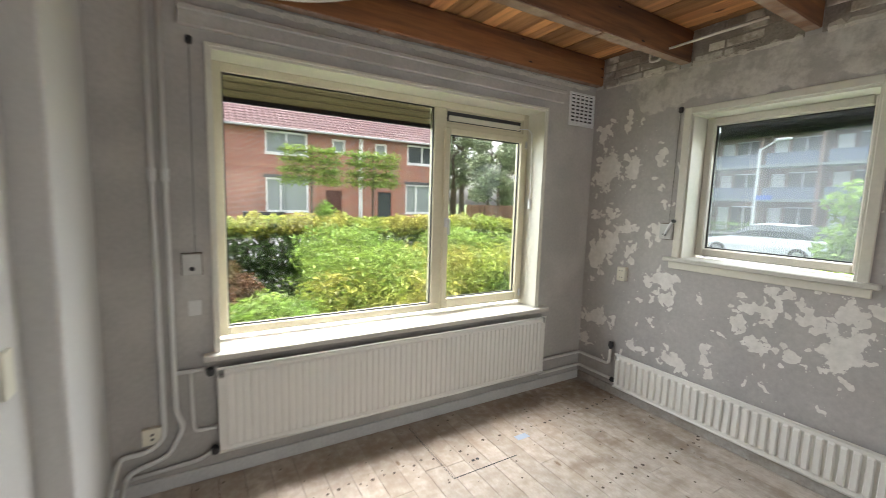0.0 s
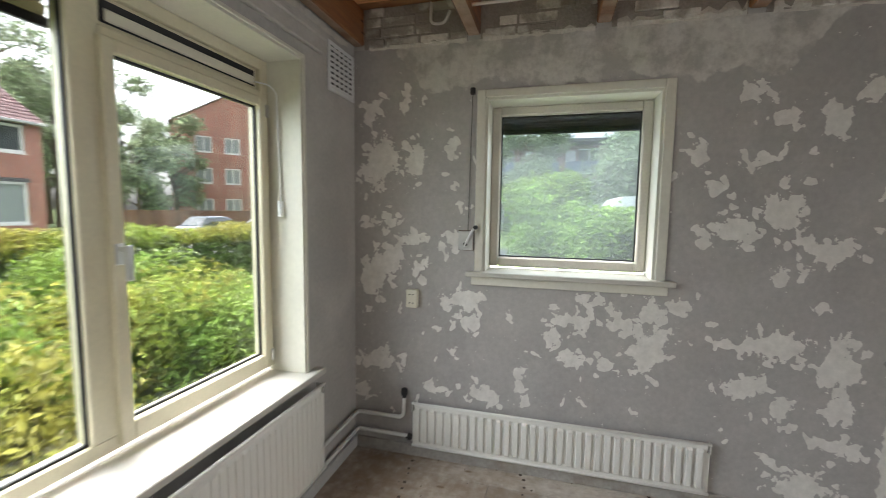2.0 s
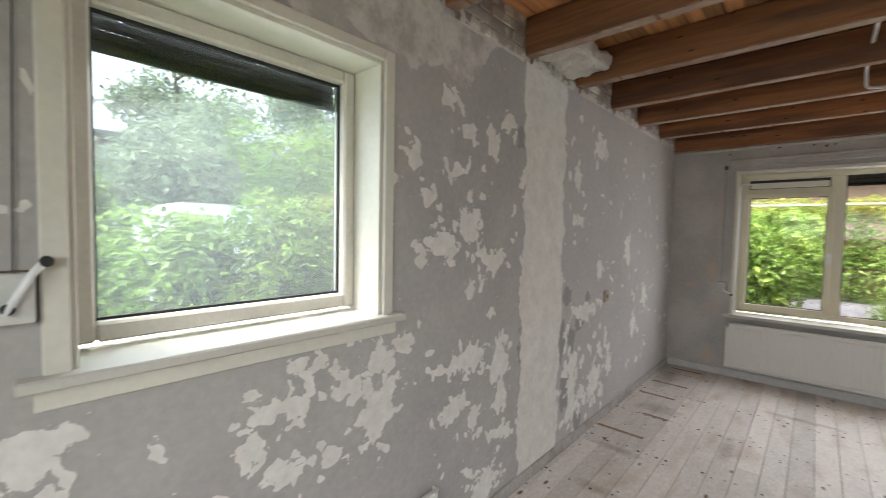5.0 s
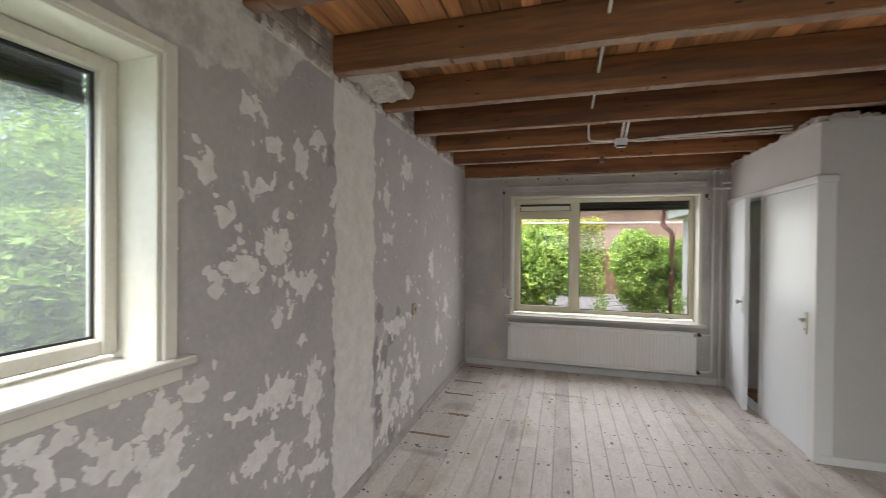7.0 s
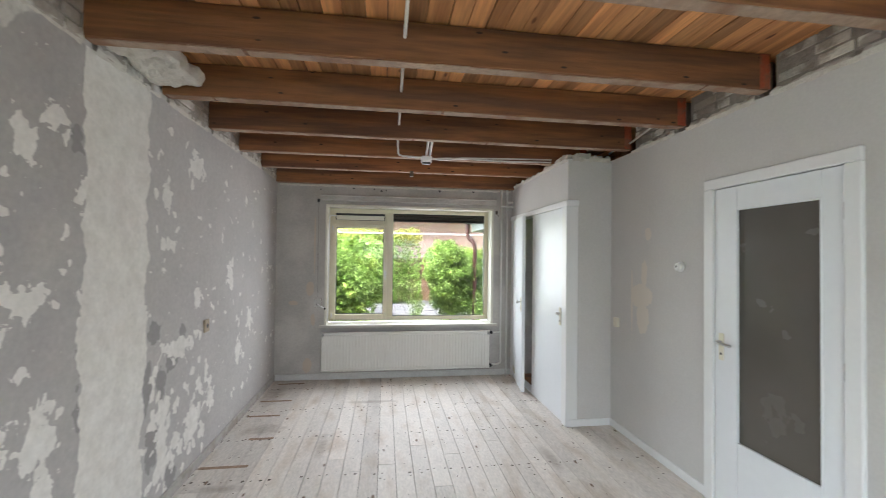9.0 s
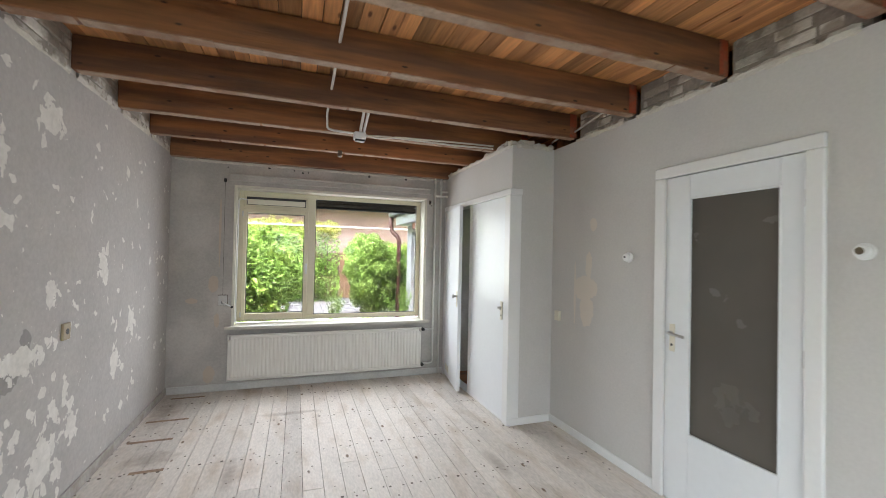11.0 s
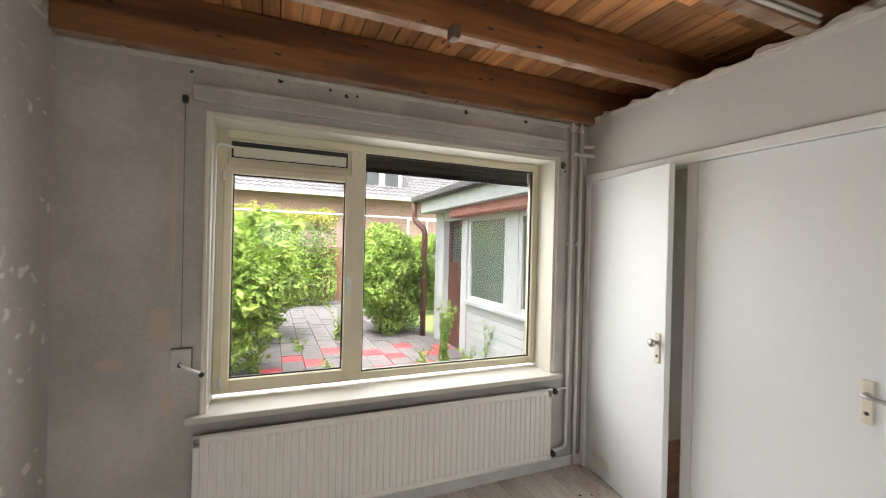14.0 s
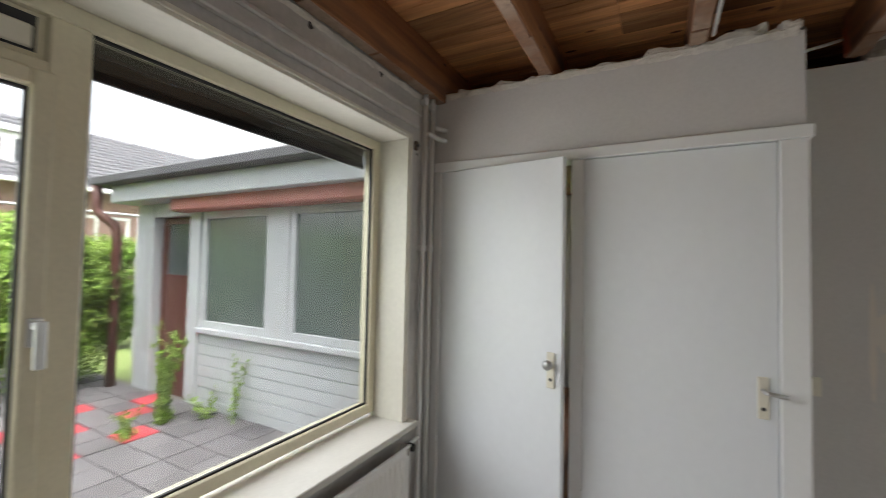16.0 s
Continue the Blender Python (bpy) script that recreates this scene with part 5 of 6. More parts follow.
def brick_wall_material(name, one, two, joint, rot=0.0):
    m = bpy.data.materials.new(name)
    m.use_nodes = True
    n, l = m.node_tree.nodes, m.node_tree.links
    b = n["Principled BSDF"]
    geo, sep, add, com, tex = n.new("ShaderNodeNewGeometry"), n.new("ShaderNodeSeparateXYZ"), n.new("ShaderNodeMath"), n.new("ShaderNodeCombineXYZ"), n.new("ShaderNodeTexBrick")
    l.new(geo.outputs["Position"], sep.inputs[0])
    l.new(sep.outputs["X"], add.inputs[0])
    l.new(sep.outputs["Y"], add.inputs[1])
    l.new(add.outputs[0], com.inputs["X"])
    l.new(sep.outputs["Z"], com.inputs["Y"])
    l.new(com.outputs[0], tex.inputs["Vector"])
    tex.inputs["Color1"].default_value, tex.inputs["Color2"].default_value, tex.inputs["Mortar"].default_value = (*one, 1), (*two, 1), (*joint, 1)
    tex.inputs["Scale"].default_value = 1.0
    tex.inputs["Brick Width"].default_value, tex.inputs["Row Height"].default_value, tex.inputs["Mortar Size"].default_value = 0.22, 0.062, 0.006
    nz, tone = n.new("ShaderNodeTexNoise"), n.new("ShaderNodeVectorMath")
    nz.inputs["Scale"].default_value = 0.7
    tone.operation = "SCALE"
    r = n.new("ShaderNodeMapRange")
    l.new(geo.outputs["Position"], nz.inputs["Vector"])
    l.new(nz.outputs["Fac"], r.inputs["Value"])
    r.inputs["To Min"].default_value, r.inputs["To Max"].default_value = 0.75, 1.25
    l.new(tex.outputs["Color"], tone.inputs[0])
    l.new(r.outputs[0], tone.inputs["Scale"])
    l.new(tone.outputs[0], b.inputs["Base Color"])
    b.inputs["Roughness"].default_value = 0.9
    return m


LEAF_LIME = leaf_material("lime_leaves", (0.27, 0.37, 0.075), (0.18, 0.29, 0.06))
LEAF_GREEN = leaf_material("green_leaves", (0.15, 0.26, 0.055), (0.22, 0.34, 0.075))
LEAF_DARK = leaf_material("dark_leaves", (0.08, 0.14, 0.04), (0.13, 0.20, 0.05))
LEAF_GOLD = leaf_material("golden_leaves", (0.38, 0.36, 0.08), (0.26, 0.33, 0.06))
LEAF_RED = leaf_material("russet_leaves", (0.14, 0.07, 0.035), (0.10, 0.11, 0.03))
# LEAF_FAR is lightened to grey-green: distance haze painted into the leaves
LEAF_FAR = leaf_material("hazed_far_leaves", (0.23, 0.285, 0.17), (0.28, 0.33, 0.20))
LEAF_LAUREL = leaf_material("laurel_leaves", (0.23, 0.345, 0.075), (0.28, 0.40, 0.095))
BARK = material("bark", (0.10, 0.075, 0.05), 0.9, spread=0.3, scale=5, fine=30, bump=0.5, stretch=(3, 3, 0.6))
LAWN = material("grass_ground", (0.09, 0.15, 0.035), 0.95, spread=0.35, scale=0.6, fine=9, bump=0.5, second=(0.13, 0.17, 0.05))
ASPHALT = material("asphalt", (0.06, 0.06, 0.062), 0.9, spread=0.2, scale=1, fine=60, bump=0.2)
PAVING = material("grey_paver", (0.095, 0.09, 0.095), 0.85, spread=0.4, scale=3, fine=40, bump=0.25, random=0.2)
RED_PAVER = material("red_paver", (0.34, 0.035, 0.045), 0.8, spread=0.4, scale=4, fine=40, bump=0.2, random=0.2)
RED_BRICK = brick_wall_material("red_brick", (0.40, 0.165, 0.12), (0.33, 0.135, 0.095), (0.36, 0.30, 0.27))
DARK_BRICK = brick_wall_material("dark_red_brick", (0.27, 0.155, 0.135), (0.31, 0.18, 0.155), (0.30, 0.255, 0.24))
ROOF_RED = material("red_roof_tiles", (0.105, 0.05, 0.052), 0.8, spread=0.25, scale=1.5, fine=20, bump=0.3)
ROOF_GREY = material("grey_roof_tiles", (0.10, 0.10, 0.108), 0.9, spread=0.25, scale=1.5, fine=20, bump=0.3)
TRIM_WHITE = material("white_joinery", (0.80, 0.80, 0.80), 0.5, spread=0.05, bump=0.0)
FAR_PANE = material("far_window_pane", (0.06, 0.07, 0.075), 0.08, spread=0.4, scale=0.5, fine=2, bump=0.0)
CURTAIN = material("pale_blind", (0.26, 0.29, 0.29), 0.7, spread=0.1, bump=0.0)
FENCE_WOOD = material("brown_fence_wood", (0.16, 0.085, 0.05), 0.85, spread=0.3, scale=3, fine=20, bump=0.2, random=0.3)
CAR_WHITE = material("white_car_paint", (0.75, 0.75, 0.75), 0.25, spread=0.03, bump=0.0)
CAR_BLUE = material("grey_blue_car_paint", (0.30, 0.36, 0.42), 0.25, spread=0.03, bump=0.0)
RED_BROWN = material("red_brown_paint", (0.11, 0.042, 0.033), 0.5, spread=0.15, bump=0.03)
PINK_PAINT = material("faded_red_paint", (0.42, 0.17, 0.14), 0.6, spread=0.1, scale=4, bump=0.03)
SHED_WHITE = material("white_boarding", (0.45, 0.47, 0.485), 0.6, spread=0.06, scale=3, fine=40, bump=0.06)

part("ground", boxes(((-300, -300, GROUND - 0.2), (300, 300, GROUND))), LAWN, label="grass that reaches the horizon", kind="structure", category="ground")
part("road", boxes(((-120, 12.0, GROUND - 0.1), (120, 17.5, GROUND + 0.006))), ASPHALT, label="grey asphalt street", kind="structure", category="road")
part("pavement", boxes(((-120, 10.2, GROUND - 0.1), (120, 12.0, GROUND + 0.11)), ((-120, 17.5, GROUND - 0.1), (120, 20.5, GROUND + 0.11)), bevel=0.02), PAVING, label="grey paved footways with kerbs", kind="structure", category="pavement")
part("road", boxes(((17.5, -80, GROUND - 0.1), (23.0, 10.2, GROUND + 0.004))), ASPHALT, label="grey asphalt side street", kind="structure", category="road")


def leaves(name, lobes, count, size, material, parent, seed, shell=0.55, flat=0.35, label=""):
    """Small folded leaves scattered through ellipsoid lobes (x, y, z, rx, ry, rz), densest at the outside."""
    r = np.random.default_rng(seed)
    lobes = np.array(lobes, float)
    vol = (lobes[:, 3] * lobes[:, 4] * lobes[:, 5]) ** (2 / 3)
    pick = r.choice(len(lobes), count, p=vol / vol.sum())
    d = r.normal(size=(count, 3))
    d /= np.linalg.norm(d, axis=1)[:, None]
    rad = (shell + (1.06 - shell) * r.random(count) ** 0.7)
    bump = 1 + 0.16 * np.sin(7 * d[:, 0] + 3 * pick) * np.cos(6 * d[:, 2] + pick)
    c = lobes[pick, :3] + d * lobes[pick, 3:] * (rad * bump)[:, None]
    nrm = d * (1 - flat) + r.normal(size=(count, 3)) * 0.7
    nrm[:, 2] += 0.5
    nrm /= np.linalg.norm(nrm, axis=1)[:, None]
    a = np.cross(nrm, r.normal(size=(count, 3)))
    a /= np.linalg.norm(a, axis=1)[:, None]
    b = np.cross(nrm, a)
    s = size * r.uniform(0.6, 1.35, count)[:, None]
    tip, tail, l1, l2 = c + a * s, c - a * s, c + b * s * 0.5 + nrm * s * 0.22, c - b * s * 0.5 + nrm * s * 0.22
    v = np.stack((tail, l1, tip, l2), 1).reshape(-1, 3) - np.array(ORIGIN[parent])
    i = np.arange(count) * 4
    f = np.concatenate((np.stack((i, i + 1, i + 2), 1), np.stack((i, i + 2, i + 3), 1)), 1).reshape(-1, 3)
    me = bpy.data.meshes.new(name)
    me.from_pydata(v.tolist(), [], f.tolist())
    me.materials.append(material)
    ob = new(name, me)
    ob.parent = parent
    ORIGIN[ob] = ORIGIN[parent]
    return tagged(ob, label)


def shrub(at, r, h, mat, count, size, seed, label, name="shrub", lobes=7, group=""):
    root = thing(name, at, label, "shrub" if name == "shrub" else "tree", group)
    rr = random.Random(seed)
    x, y, z = at
    bm = bmesh.new()
    L = []
    for k in range(lobes):
        a, q = rr.uniform(0, 2 * math.pi), r * rr.uniform(0.15, 0.72)
        s = r * rr.uniform(0.26, 0.58)
        hz = z + h * rr.uniform(0.42, 0.82)
        L.append((x + q * math.cos(a), y + q * math.sin(a), hz, s, s, min(s * 0.95, (z + h - hz) * 1.05 + 0.05)))
        tube(bm, [(x + 0.04 * math.cos(a), y + 0.04 * math.sin(a), z - 0.05), (x + q * 0.5 * math.cos(a), y + q * 0.5 * math.sin(a), z + h * 0.3), (L[-1][0], L[-1][1], hz)], lambda t: 0.02 * (1.2 - t), 5)
    L.append((x, y, z + h * 0.42, r * 0.8, r * 0.8, h * 0.42))
    part("stems", bm, BARK, root)
    leaves("crown", L, count, size, mat, root, seed)
    return root


def tree(at, h, r, mat, count, size, seed, label, clear=0.35):
    root = thing("tree", at, label, "tree")
    rr = random.Random(seed)
    x, y, z = at
    bm = bmesh.new()
    tube(bm, [(x + rr.uniform(-0.1, 0.1) * k, y + rr.uniform(-0.1, 0.1) * k, z - 0.1 + h * 0.95 * k / 6) for k in range(7)], lambda t: 0.022 * h * (1.05 - t), 9)
    L = []
    for k in range(11):
        t = clear + (0.95 - clear) * k / 10
        a = k * 2.4 + rr.uniform(-0.4, 0.4)
        q = r * (1.0 - 0.75 * abs(t - 0.5 - clear / 2)) * rr.uniform(0.45, 0.8)
        p = (x + q * math.cos(a), y + q * math.sin(a), z + h * t + rr.uniform(-0.03, 0.05) * h)
        tube(bm, [(x, y, z + h * (t - 0.12)), ((x + p[0]) / 2, (y + p[1]) / 2, z + h * (t - 0.05)), p], lambda s: 0.008 * h * (1.1 - s), 5)
        s = r * rr.uniform(0.28, 0.5)
        L.append((*p, s, s, s * 0.75))
    part("trunk", bm, BARK, root)
    leaves("crown", L, count, size, mat, root, seed, shell=0.3)
    return root


def hedge(x0, x1, y0, y1, z1, mat, top_mat, count, seed, label, z0=GROUND):
    root = thing("hedge", ((x0 + x1) / 2, (y0 + y1) / 2, z0), label, "hedge")
    L, T = [], []
    rr = random.Random(seed)
    n = max(2, int((x1 - x0 + y1 - y0) / 0.5))
    bm = bmesh.new()
    for k in range(n):
        s = (k + 0.5) / n
        x, y = x0 + (x1 - x0) * s, (y0 + y1) / 2
        if y1 - y0 > x1 - x0:
            x, y = (x0 + x1) / 2, y0 + (y1 - y0) * s
        w = min(x1 - x0, y1 - y0) / 2
        h = (z1 - z0)
        for q in (0.25, 0.6):
            L.append((x, y, z0 + h * q, 0.4, 0.4 if y1 - y0 > x1 - x0 else w, h * 0.28))
        T.append((x + rr.uniform(-0.1, 0.1), y, z0 + h * 0.88, 0.36, 0.36 if y1 - y0 > x1 - x0 else w * 1.05, h * rr.uniform(0.09, 0.16)))
        tube(bm, [(x, y, z0 - 0.05), (x + rr.uniform(-0.1, 0.1), y, z0 + h * 0.7)], 0.02, 5)
    part("stems", bm, BARK, root)
    leaves("foliage", L, count, 0.05, mat, root, seed, shell=0.7)
    leaves("young_growth", T, count // 2, 0.042, top_mat, root, seed + 1, shell=0.4, label="yellow-green young growth")
    return root


# ---------------------------------------------------------------- front garden
hedge(-3.0, 12.0, 8.9, 9.6, 1.22, LEAF_DARK, LEAF_GOLD, 46000, 5, "clipped hedge with yellowing top growth along the street")
rr = random.Random(21)
mats = (LEAF_LIME, LEAF_LIME, LEAF_GREEN, LEAF_RED, LEAF_LIME, LEAF_GOLD)
for k in range(15):
    x = -1.8 + (k % 5) * 1.75 + rr.uniform(-0.4, 0.4)
    y = 5.6 + (k // 5) * 1.15 + rr.uniform(-0.3, 0.3)
    h = 0.75 + 0.22 * (k // 5) + rr.uniform(0, 0.3)
    m = mats[rr.randrange(6)]
    shrub((x, y, GROUND), rr.uniform(0.95, 1.3) * (0.6 if m == LEAF_RED else 1.0), h * (0.8 if m == LEAF_RED else 1.0), m, 7800, 0.036 if m != LEAF_RED else 0.03, 100 + k, {"lime_leaves": "low lime-green garden shrub", "green_leaves": "low green garden shrub with small leaves", "russet_leaves": "low russet and green garden shrub", "golden_leaves": "low golden-green garden shrub"}[m.name], group="shrubs of the front garden")
for k in range(4):
    shrub((5.8 + 1.2 * (k % 2), 5.6 + 1.5 * (k // 2), GROUND), 1.0, 0.9, LEAF_LIME, 5200, 0.04, 140 + k, "low lime-green garden shrub", group="shrubs of the front garden")


def espalier(x, y, seed):
    root = thing("espalier_tree", (x, y, GROUND), "street tree trained flat on a frame", "tree", "trained street trees")
    bm = bmesh.new()
    tube(bm, [(x, y, GROUND - 0.1), (x, y, 2.3), (x, y, 3.6)], lambda t: 0.06 - 0.03 * t, 8)
    for z in (2.2, 2.55, 2.95, 3.3):
        tube(bm, [(x - 1.15, y, z), (x + 1.15, y, z)], 0.02, 6)
    part("trunk", bm, BARK, root)
    leaves("crown", [(x + dx, y, z, 0.42, 0.28, 0.24) for dx in (-0.85, -0.45, 0, 0.45, 0.85) for z in (2.2, 2.55, 2.95, 3.3)], 2500, 0.065, LEAF_LIME, root, seed, shell=0.05)


espalier(5.1, 17.9, 31)
espalier(7.6, 17.9, 32)
shrub((6.3, 19.9, GROUND), 0.7, 1.9, LEAF_GREEN, 2500, 0.05, 33, "rounded green bush by the house fronts")


# ---------------------------------------------------------------- houses
def facade(bm, x0, x1, y0, y1, z0, z1, holes):
    """A wall across y, cut round its openings (x0, x1, z0, z1)."""
    xs = sorted({x0, x1, *[v for h in holes for v in h[:2]]})
    for a, b in zip(xs, xs[1:]):
        cuts = sorted((h[2], h[3]) for h in holes if h[0] <= a + 1e-6 and h[1] >= b - 1e-6)
        z = z0
        for lo, hi in cuts:
            if lo > z:
                box(bm, (a, y0, z), (b, y1, lo))
            z = hi
        if z < z1:
            box(bm, (a, y0, z), (b, y1, z1))


def far_window(root, x0, x1, z0, z1, y, way, bars=(), pane=FAR_PANE):
    """A white framed window whose face is at y and looks towards way (+1 or -1 along y)."""
    f = 0.1
    q = [((x0, y, z0), (x0 + f, y - way * 0.1, z1)), ((x1 - f, y, z0), (x1, y - way * 0.1, z1)), ((x0 + f, y, z0), (x1 - f, y - way * 0.1, z0 + f)), ((x0 + f, y, z1 - f), (x1 - f, y - way * 0.1, z1))]
    q += [((b - 0.045, y, z0 + f), (b + 0.045, y - way * 0.1, z1 - f)) for b in bars]
    w = part("window", boxes(*q), TRIM_WHITE, root, "white window frame")
    part("pane", boxes(((x0 + f, y - way * 0.07, z0 + f), (x1 - f, y - way * 0.08, z1 - f))), pane, w)
    part("sill", boxes(((x0 - 0.05, y - way * 0.02, z0 - 0.06), (x1 + 0.05, y + way * 0.06, z0))), TRIM_WHITE, w)


def gable_roof(x0, x1, y0, y1, eave, ridge, over=0.35):
    """Two slopes of pan tiles: stepped courses and rolls, ridge along x."""
    ym = (y0 + y1) / 2
    cols = int((x1 - x0) / 0.1)
    xs = np.linspace(x0, x1, cols + 1)
    roll = 0.03 * np.cos(np.arange(cols + 1) * 2 * math.pi / 3)
    verts, faces = [], []
    for ya in (y0 - over, y1 + over):
        n = 16
        first = len(verts)
        rows = 0
        for k in range(n + 1):
            t = k / n
            y, z = ya + (ym - ya) * t, eave - 0.08 + (ridge - eave + 0.08) * t
            for dz in ((0.0, 0.04) if 0 < k < n else (0.04,)):
                verts += [(x, y, z + dz + r) for x, r in zip(xs.tolist(), roll.tolist())]
                rows += 1
        w = cols + 1
        for i in range(rows - 1):
            for j in range(cols):
                p = first + i * w + j
                faces.append((p, p + 1, p + w + 1, p + w))
    me = bpy.data.meshes.new("roof_tiles")
    me.from_pydata(verts, [], faces)
    bm = bmesh.new()
    bm.from_mesh(me)
    bpy.data.meshes.remove(me)
    return bm


def terrace_house(x0, x1, mirror, label):
    root = thing("house", ((x0 + x1) / 2, 25, GROUND), label, "house", "row of brick houses across the street")
    Y = 25.0

    def mx(a, b):
        return (x0 + a, x0 + b) if not mirror else (x1 - b, x1 - a)

    small, big, door, low = mx(0.9, 1.65), mx(3.0, 5.15), mx(1.1, 2.0), mx(2.95, 5.15)
    lobby = mx(2.12, 2.6)
    holes = [(*small, 4.1, 4.85), (*big, 3.8, 4.98), (*low, 0.75, 2.55), (*door, GROUND, 2.0)]
    bm = bmesh.new()
    facade(bm, x0, x1, Y, Y + 0.3, GROUND - 0.1, 5.15, holes)
    box(bm, (x0, Y + 0.3, GROUND - 0.1), (x0 + 0.25, Y + 8, 5.15))
    box(bm, (x1 - 0.25, Y + 0.3, GROUND - 0.1), (x1, Y + 8, 5.15))
    box(bm, (x0, Y + 8, GROUND - 0.1), (x1, Y + 8.3, 5.15))
    part("wall", bm, RED_BRICK, root)
    for x in (x0, x1 - 0.25):
        bm = bmesh.new()
        v = [bm.verts.new(c) for c in ((x, Y, 5.15), (x, Y + 8.3, 5.15), (x, Y + 4.15, 7.95), (x + 0.25, Y, 5.15), (x + 0.25, Y + 8.3, 5.15), (x + 0.25, Y + 4.15, 7.95))]
        for q in ((0, 1, 2), (3, 5, 4), (0, 2, 5, 3), (1, 4, 5, 2)):
            bm.faces.new([v[i] for i in q])
        part("gable", bm, RED_BRICK, root)
    part("roof", gable_roof(x0 - 0.02, x1 + 0.02, Y, Y + 8.3, 5.2, 8.1), ROOF_RED, root, "dull red tiled roof")
    part("gutter", boxes(((x0, Y - 0.42, 5.02), (x1, Y - 0.28, 5.14)), ((x0, Y - 0.28, 5.06), (x1, Y, 5.15)), bevel=0.02), material("gutter_zinc", (0.4, 0.4, 0.4), 0.5, spread=0.1, bump=0.0) if "gutter_zinc" not in bpy.data.materials else bpy.data.materials["gutter_zinc"], root)
    far_window(root, *small, 4.1, 4.85, Y + 0.05, -1, (), CURTAIN)
    far_window(root, *big, 3.8, 4.98, Y + 0.05, -1, [sum(big) / 2], CURTAIN if mirror else FAR_PANE)
    far_window(root, *low, 0.75, 2.55, Y + 0.05, -1, [low[0] + 0.75], CURTAIN)
    part("door", boxes(((door[0], Y + 0.1, GROUND), (door[1], Y + 0.16, 2.0)), bevel=0.01), RED_BROWN if mirror else FAR_PANE, root)
    part("lintel", boxes(((low[0] - 0.1, Y - 0.02, 2.55), (low[1] + 0.1, Y + 0.05, 2.72))), ROOF_GREY, root, "dark lintel band")
    part("lintel", boxes(((big[0] - 0.1, Y - 0.02, 4.98), (big[1] + 0.1, Y + 0.04, 5.04))), ROOF_GREY, root, "dark lintel band")
    bm = bmesh.new()
    px = x0 + 0.06 if not mirror else x1 - 0.06
    tube(bm, [(px, Y - 0.07, GROUND), (px, Y - 0.07, 5.02)], 0.05, 8)
    part("downpipe", bm, TRIM_WHITE, root)
    part("chimney", boxes(((x0 + 0.1, Y + 3.8, 7.6), (x0 + 0.8, Y + 4.6, 8.7)), bevel=0.02), RED_BRICK, root)


terrace_house(9.53, 15.3, False, "two-storey red brick end house with red tiled roof")
terrace_house(3.3, 9.53, True, "two-storey red brick row house with red tiled roof")
terrace_house(-2.9, 3.3, False, "two-storey red brick row house with white windows")
terrace_house(-9.1, -2.9, True, "two-storey red brick row house beside its neighbours")
for x, y, label in ((4.2, 24.2, "dark wheeled rubbish bin by a house front"), (4.9, 24.2, "dark wheeled rubbish bin by a house front"), (3.5, 24.3, "dark wheeled rubbish bin by a house front")):
    root = thing("wheeled_bin", (x, y, GROUND), label, "bin", "rubbish bins")
    part("body", boxes(((x - 0.27, y - 0.3, GROUND + 0.05), (x + 0.27, y + 0.3, 0.7)), bevel=0.05, seg=2), BLACK, root)
    part("lid", boxes(((x - 0.3, y - 0.34, 0.7), (x + 0.3, y + 0.32, 0.77)), bevel=0.02), BLACK, root)

fence = thing("fence", (22, 24, GROUND), "brown wooden plank fence beyond the street", "fence")
board = mesh_of("board", boxes(((0, 0, 0), (0.19, 0.03, 1.75)), bevel=0.004), FENCE_WOOD)
for k in range(60):
    ob = new("board", board)
    ob.location = (0.2 * k - 5.6, 0.01 * (k % 2), 0)
    ob.parent = fence


def block_wall(name, x0, x1, y, eave, ridge, label):
    """A three-storey gable end that faces the street."""
    root = thing(name, (x0, y, GROUND), label, "apartments")
    xs = [x0 + 1.7 + 2.35 * k for k in range(int((x1 - x0 - 2) / 2.35))]
    holes = [(x, x + 1.35, z, z + 1.45) for x in xs for z in (1.0, 3.85, 6.7)]
    bm = bmesh.new()
    facade(bm, x0, x1, y, y + 0.3, GROUND - 0.1, eave, holes)
    box(bm, (x0, y + 0.3, GROUND - 0.1), (x0 + 0.3, y + 7, eave))
    box(bm, (x1 - 0.3, y + 0.3, GROUND - 0.1), (x1, y + 7, eave))
    v = [bm.verts.new(c) for c in ((x0, y, eave), (x1, y, eave), ((x0 + x1) / 2, y, ridge), (x0, y + 0.3, eave), (x1, y + 0.3, eave), ((x0 + x1) / 2, y + 0.3, ridge))]
    for q in ((0, 1, 2), (5, 4, 3), (0, 2, 5, 3), (1, 4, 5, 2)):
        bm.faces.new([v[i] for i in q])
    part("wall", bm, RED_BRICK, root)
    for a, b, c, d in holes:
        far_window(root, a, b, c, d, y + 0.05, -1, [(a + b) / 2], CURTAIN)
    bm = bmesh.new()
    xm = (x0 + x1) / 2
    for xa in (x0 - 0.3, x1 + 0.3):
        v = [bm.verts.new(c) for c in ((xa, y - 0.2, eave - 0.1), (xm, y - 0.2, ridge + 0.15), (xm, y + 7, ridge + 0.15), (xa, y + 7, eave - 0.1))]
        bm.faces.new(v)
    part("roof", bm, ROOF_RED, root)
    root.matrix_basis = pose(x0, y, GROUND, 0, 0, -40)


block_wall("apartment_building", 31.4, 41.6, 35.5, 9.3, 12.4, "three-storey red brick apartment block with a gable")

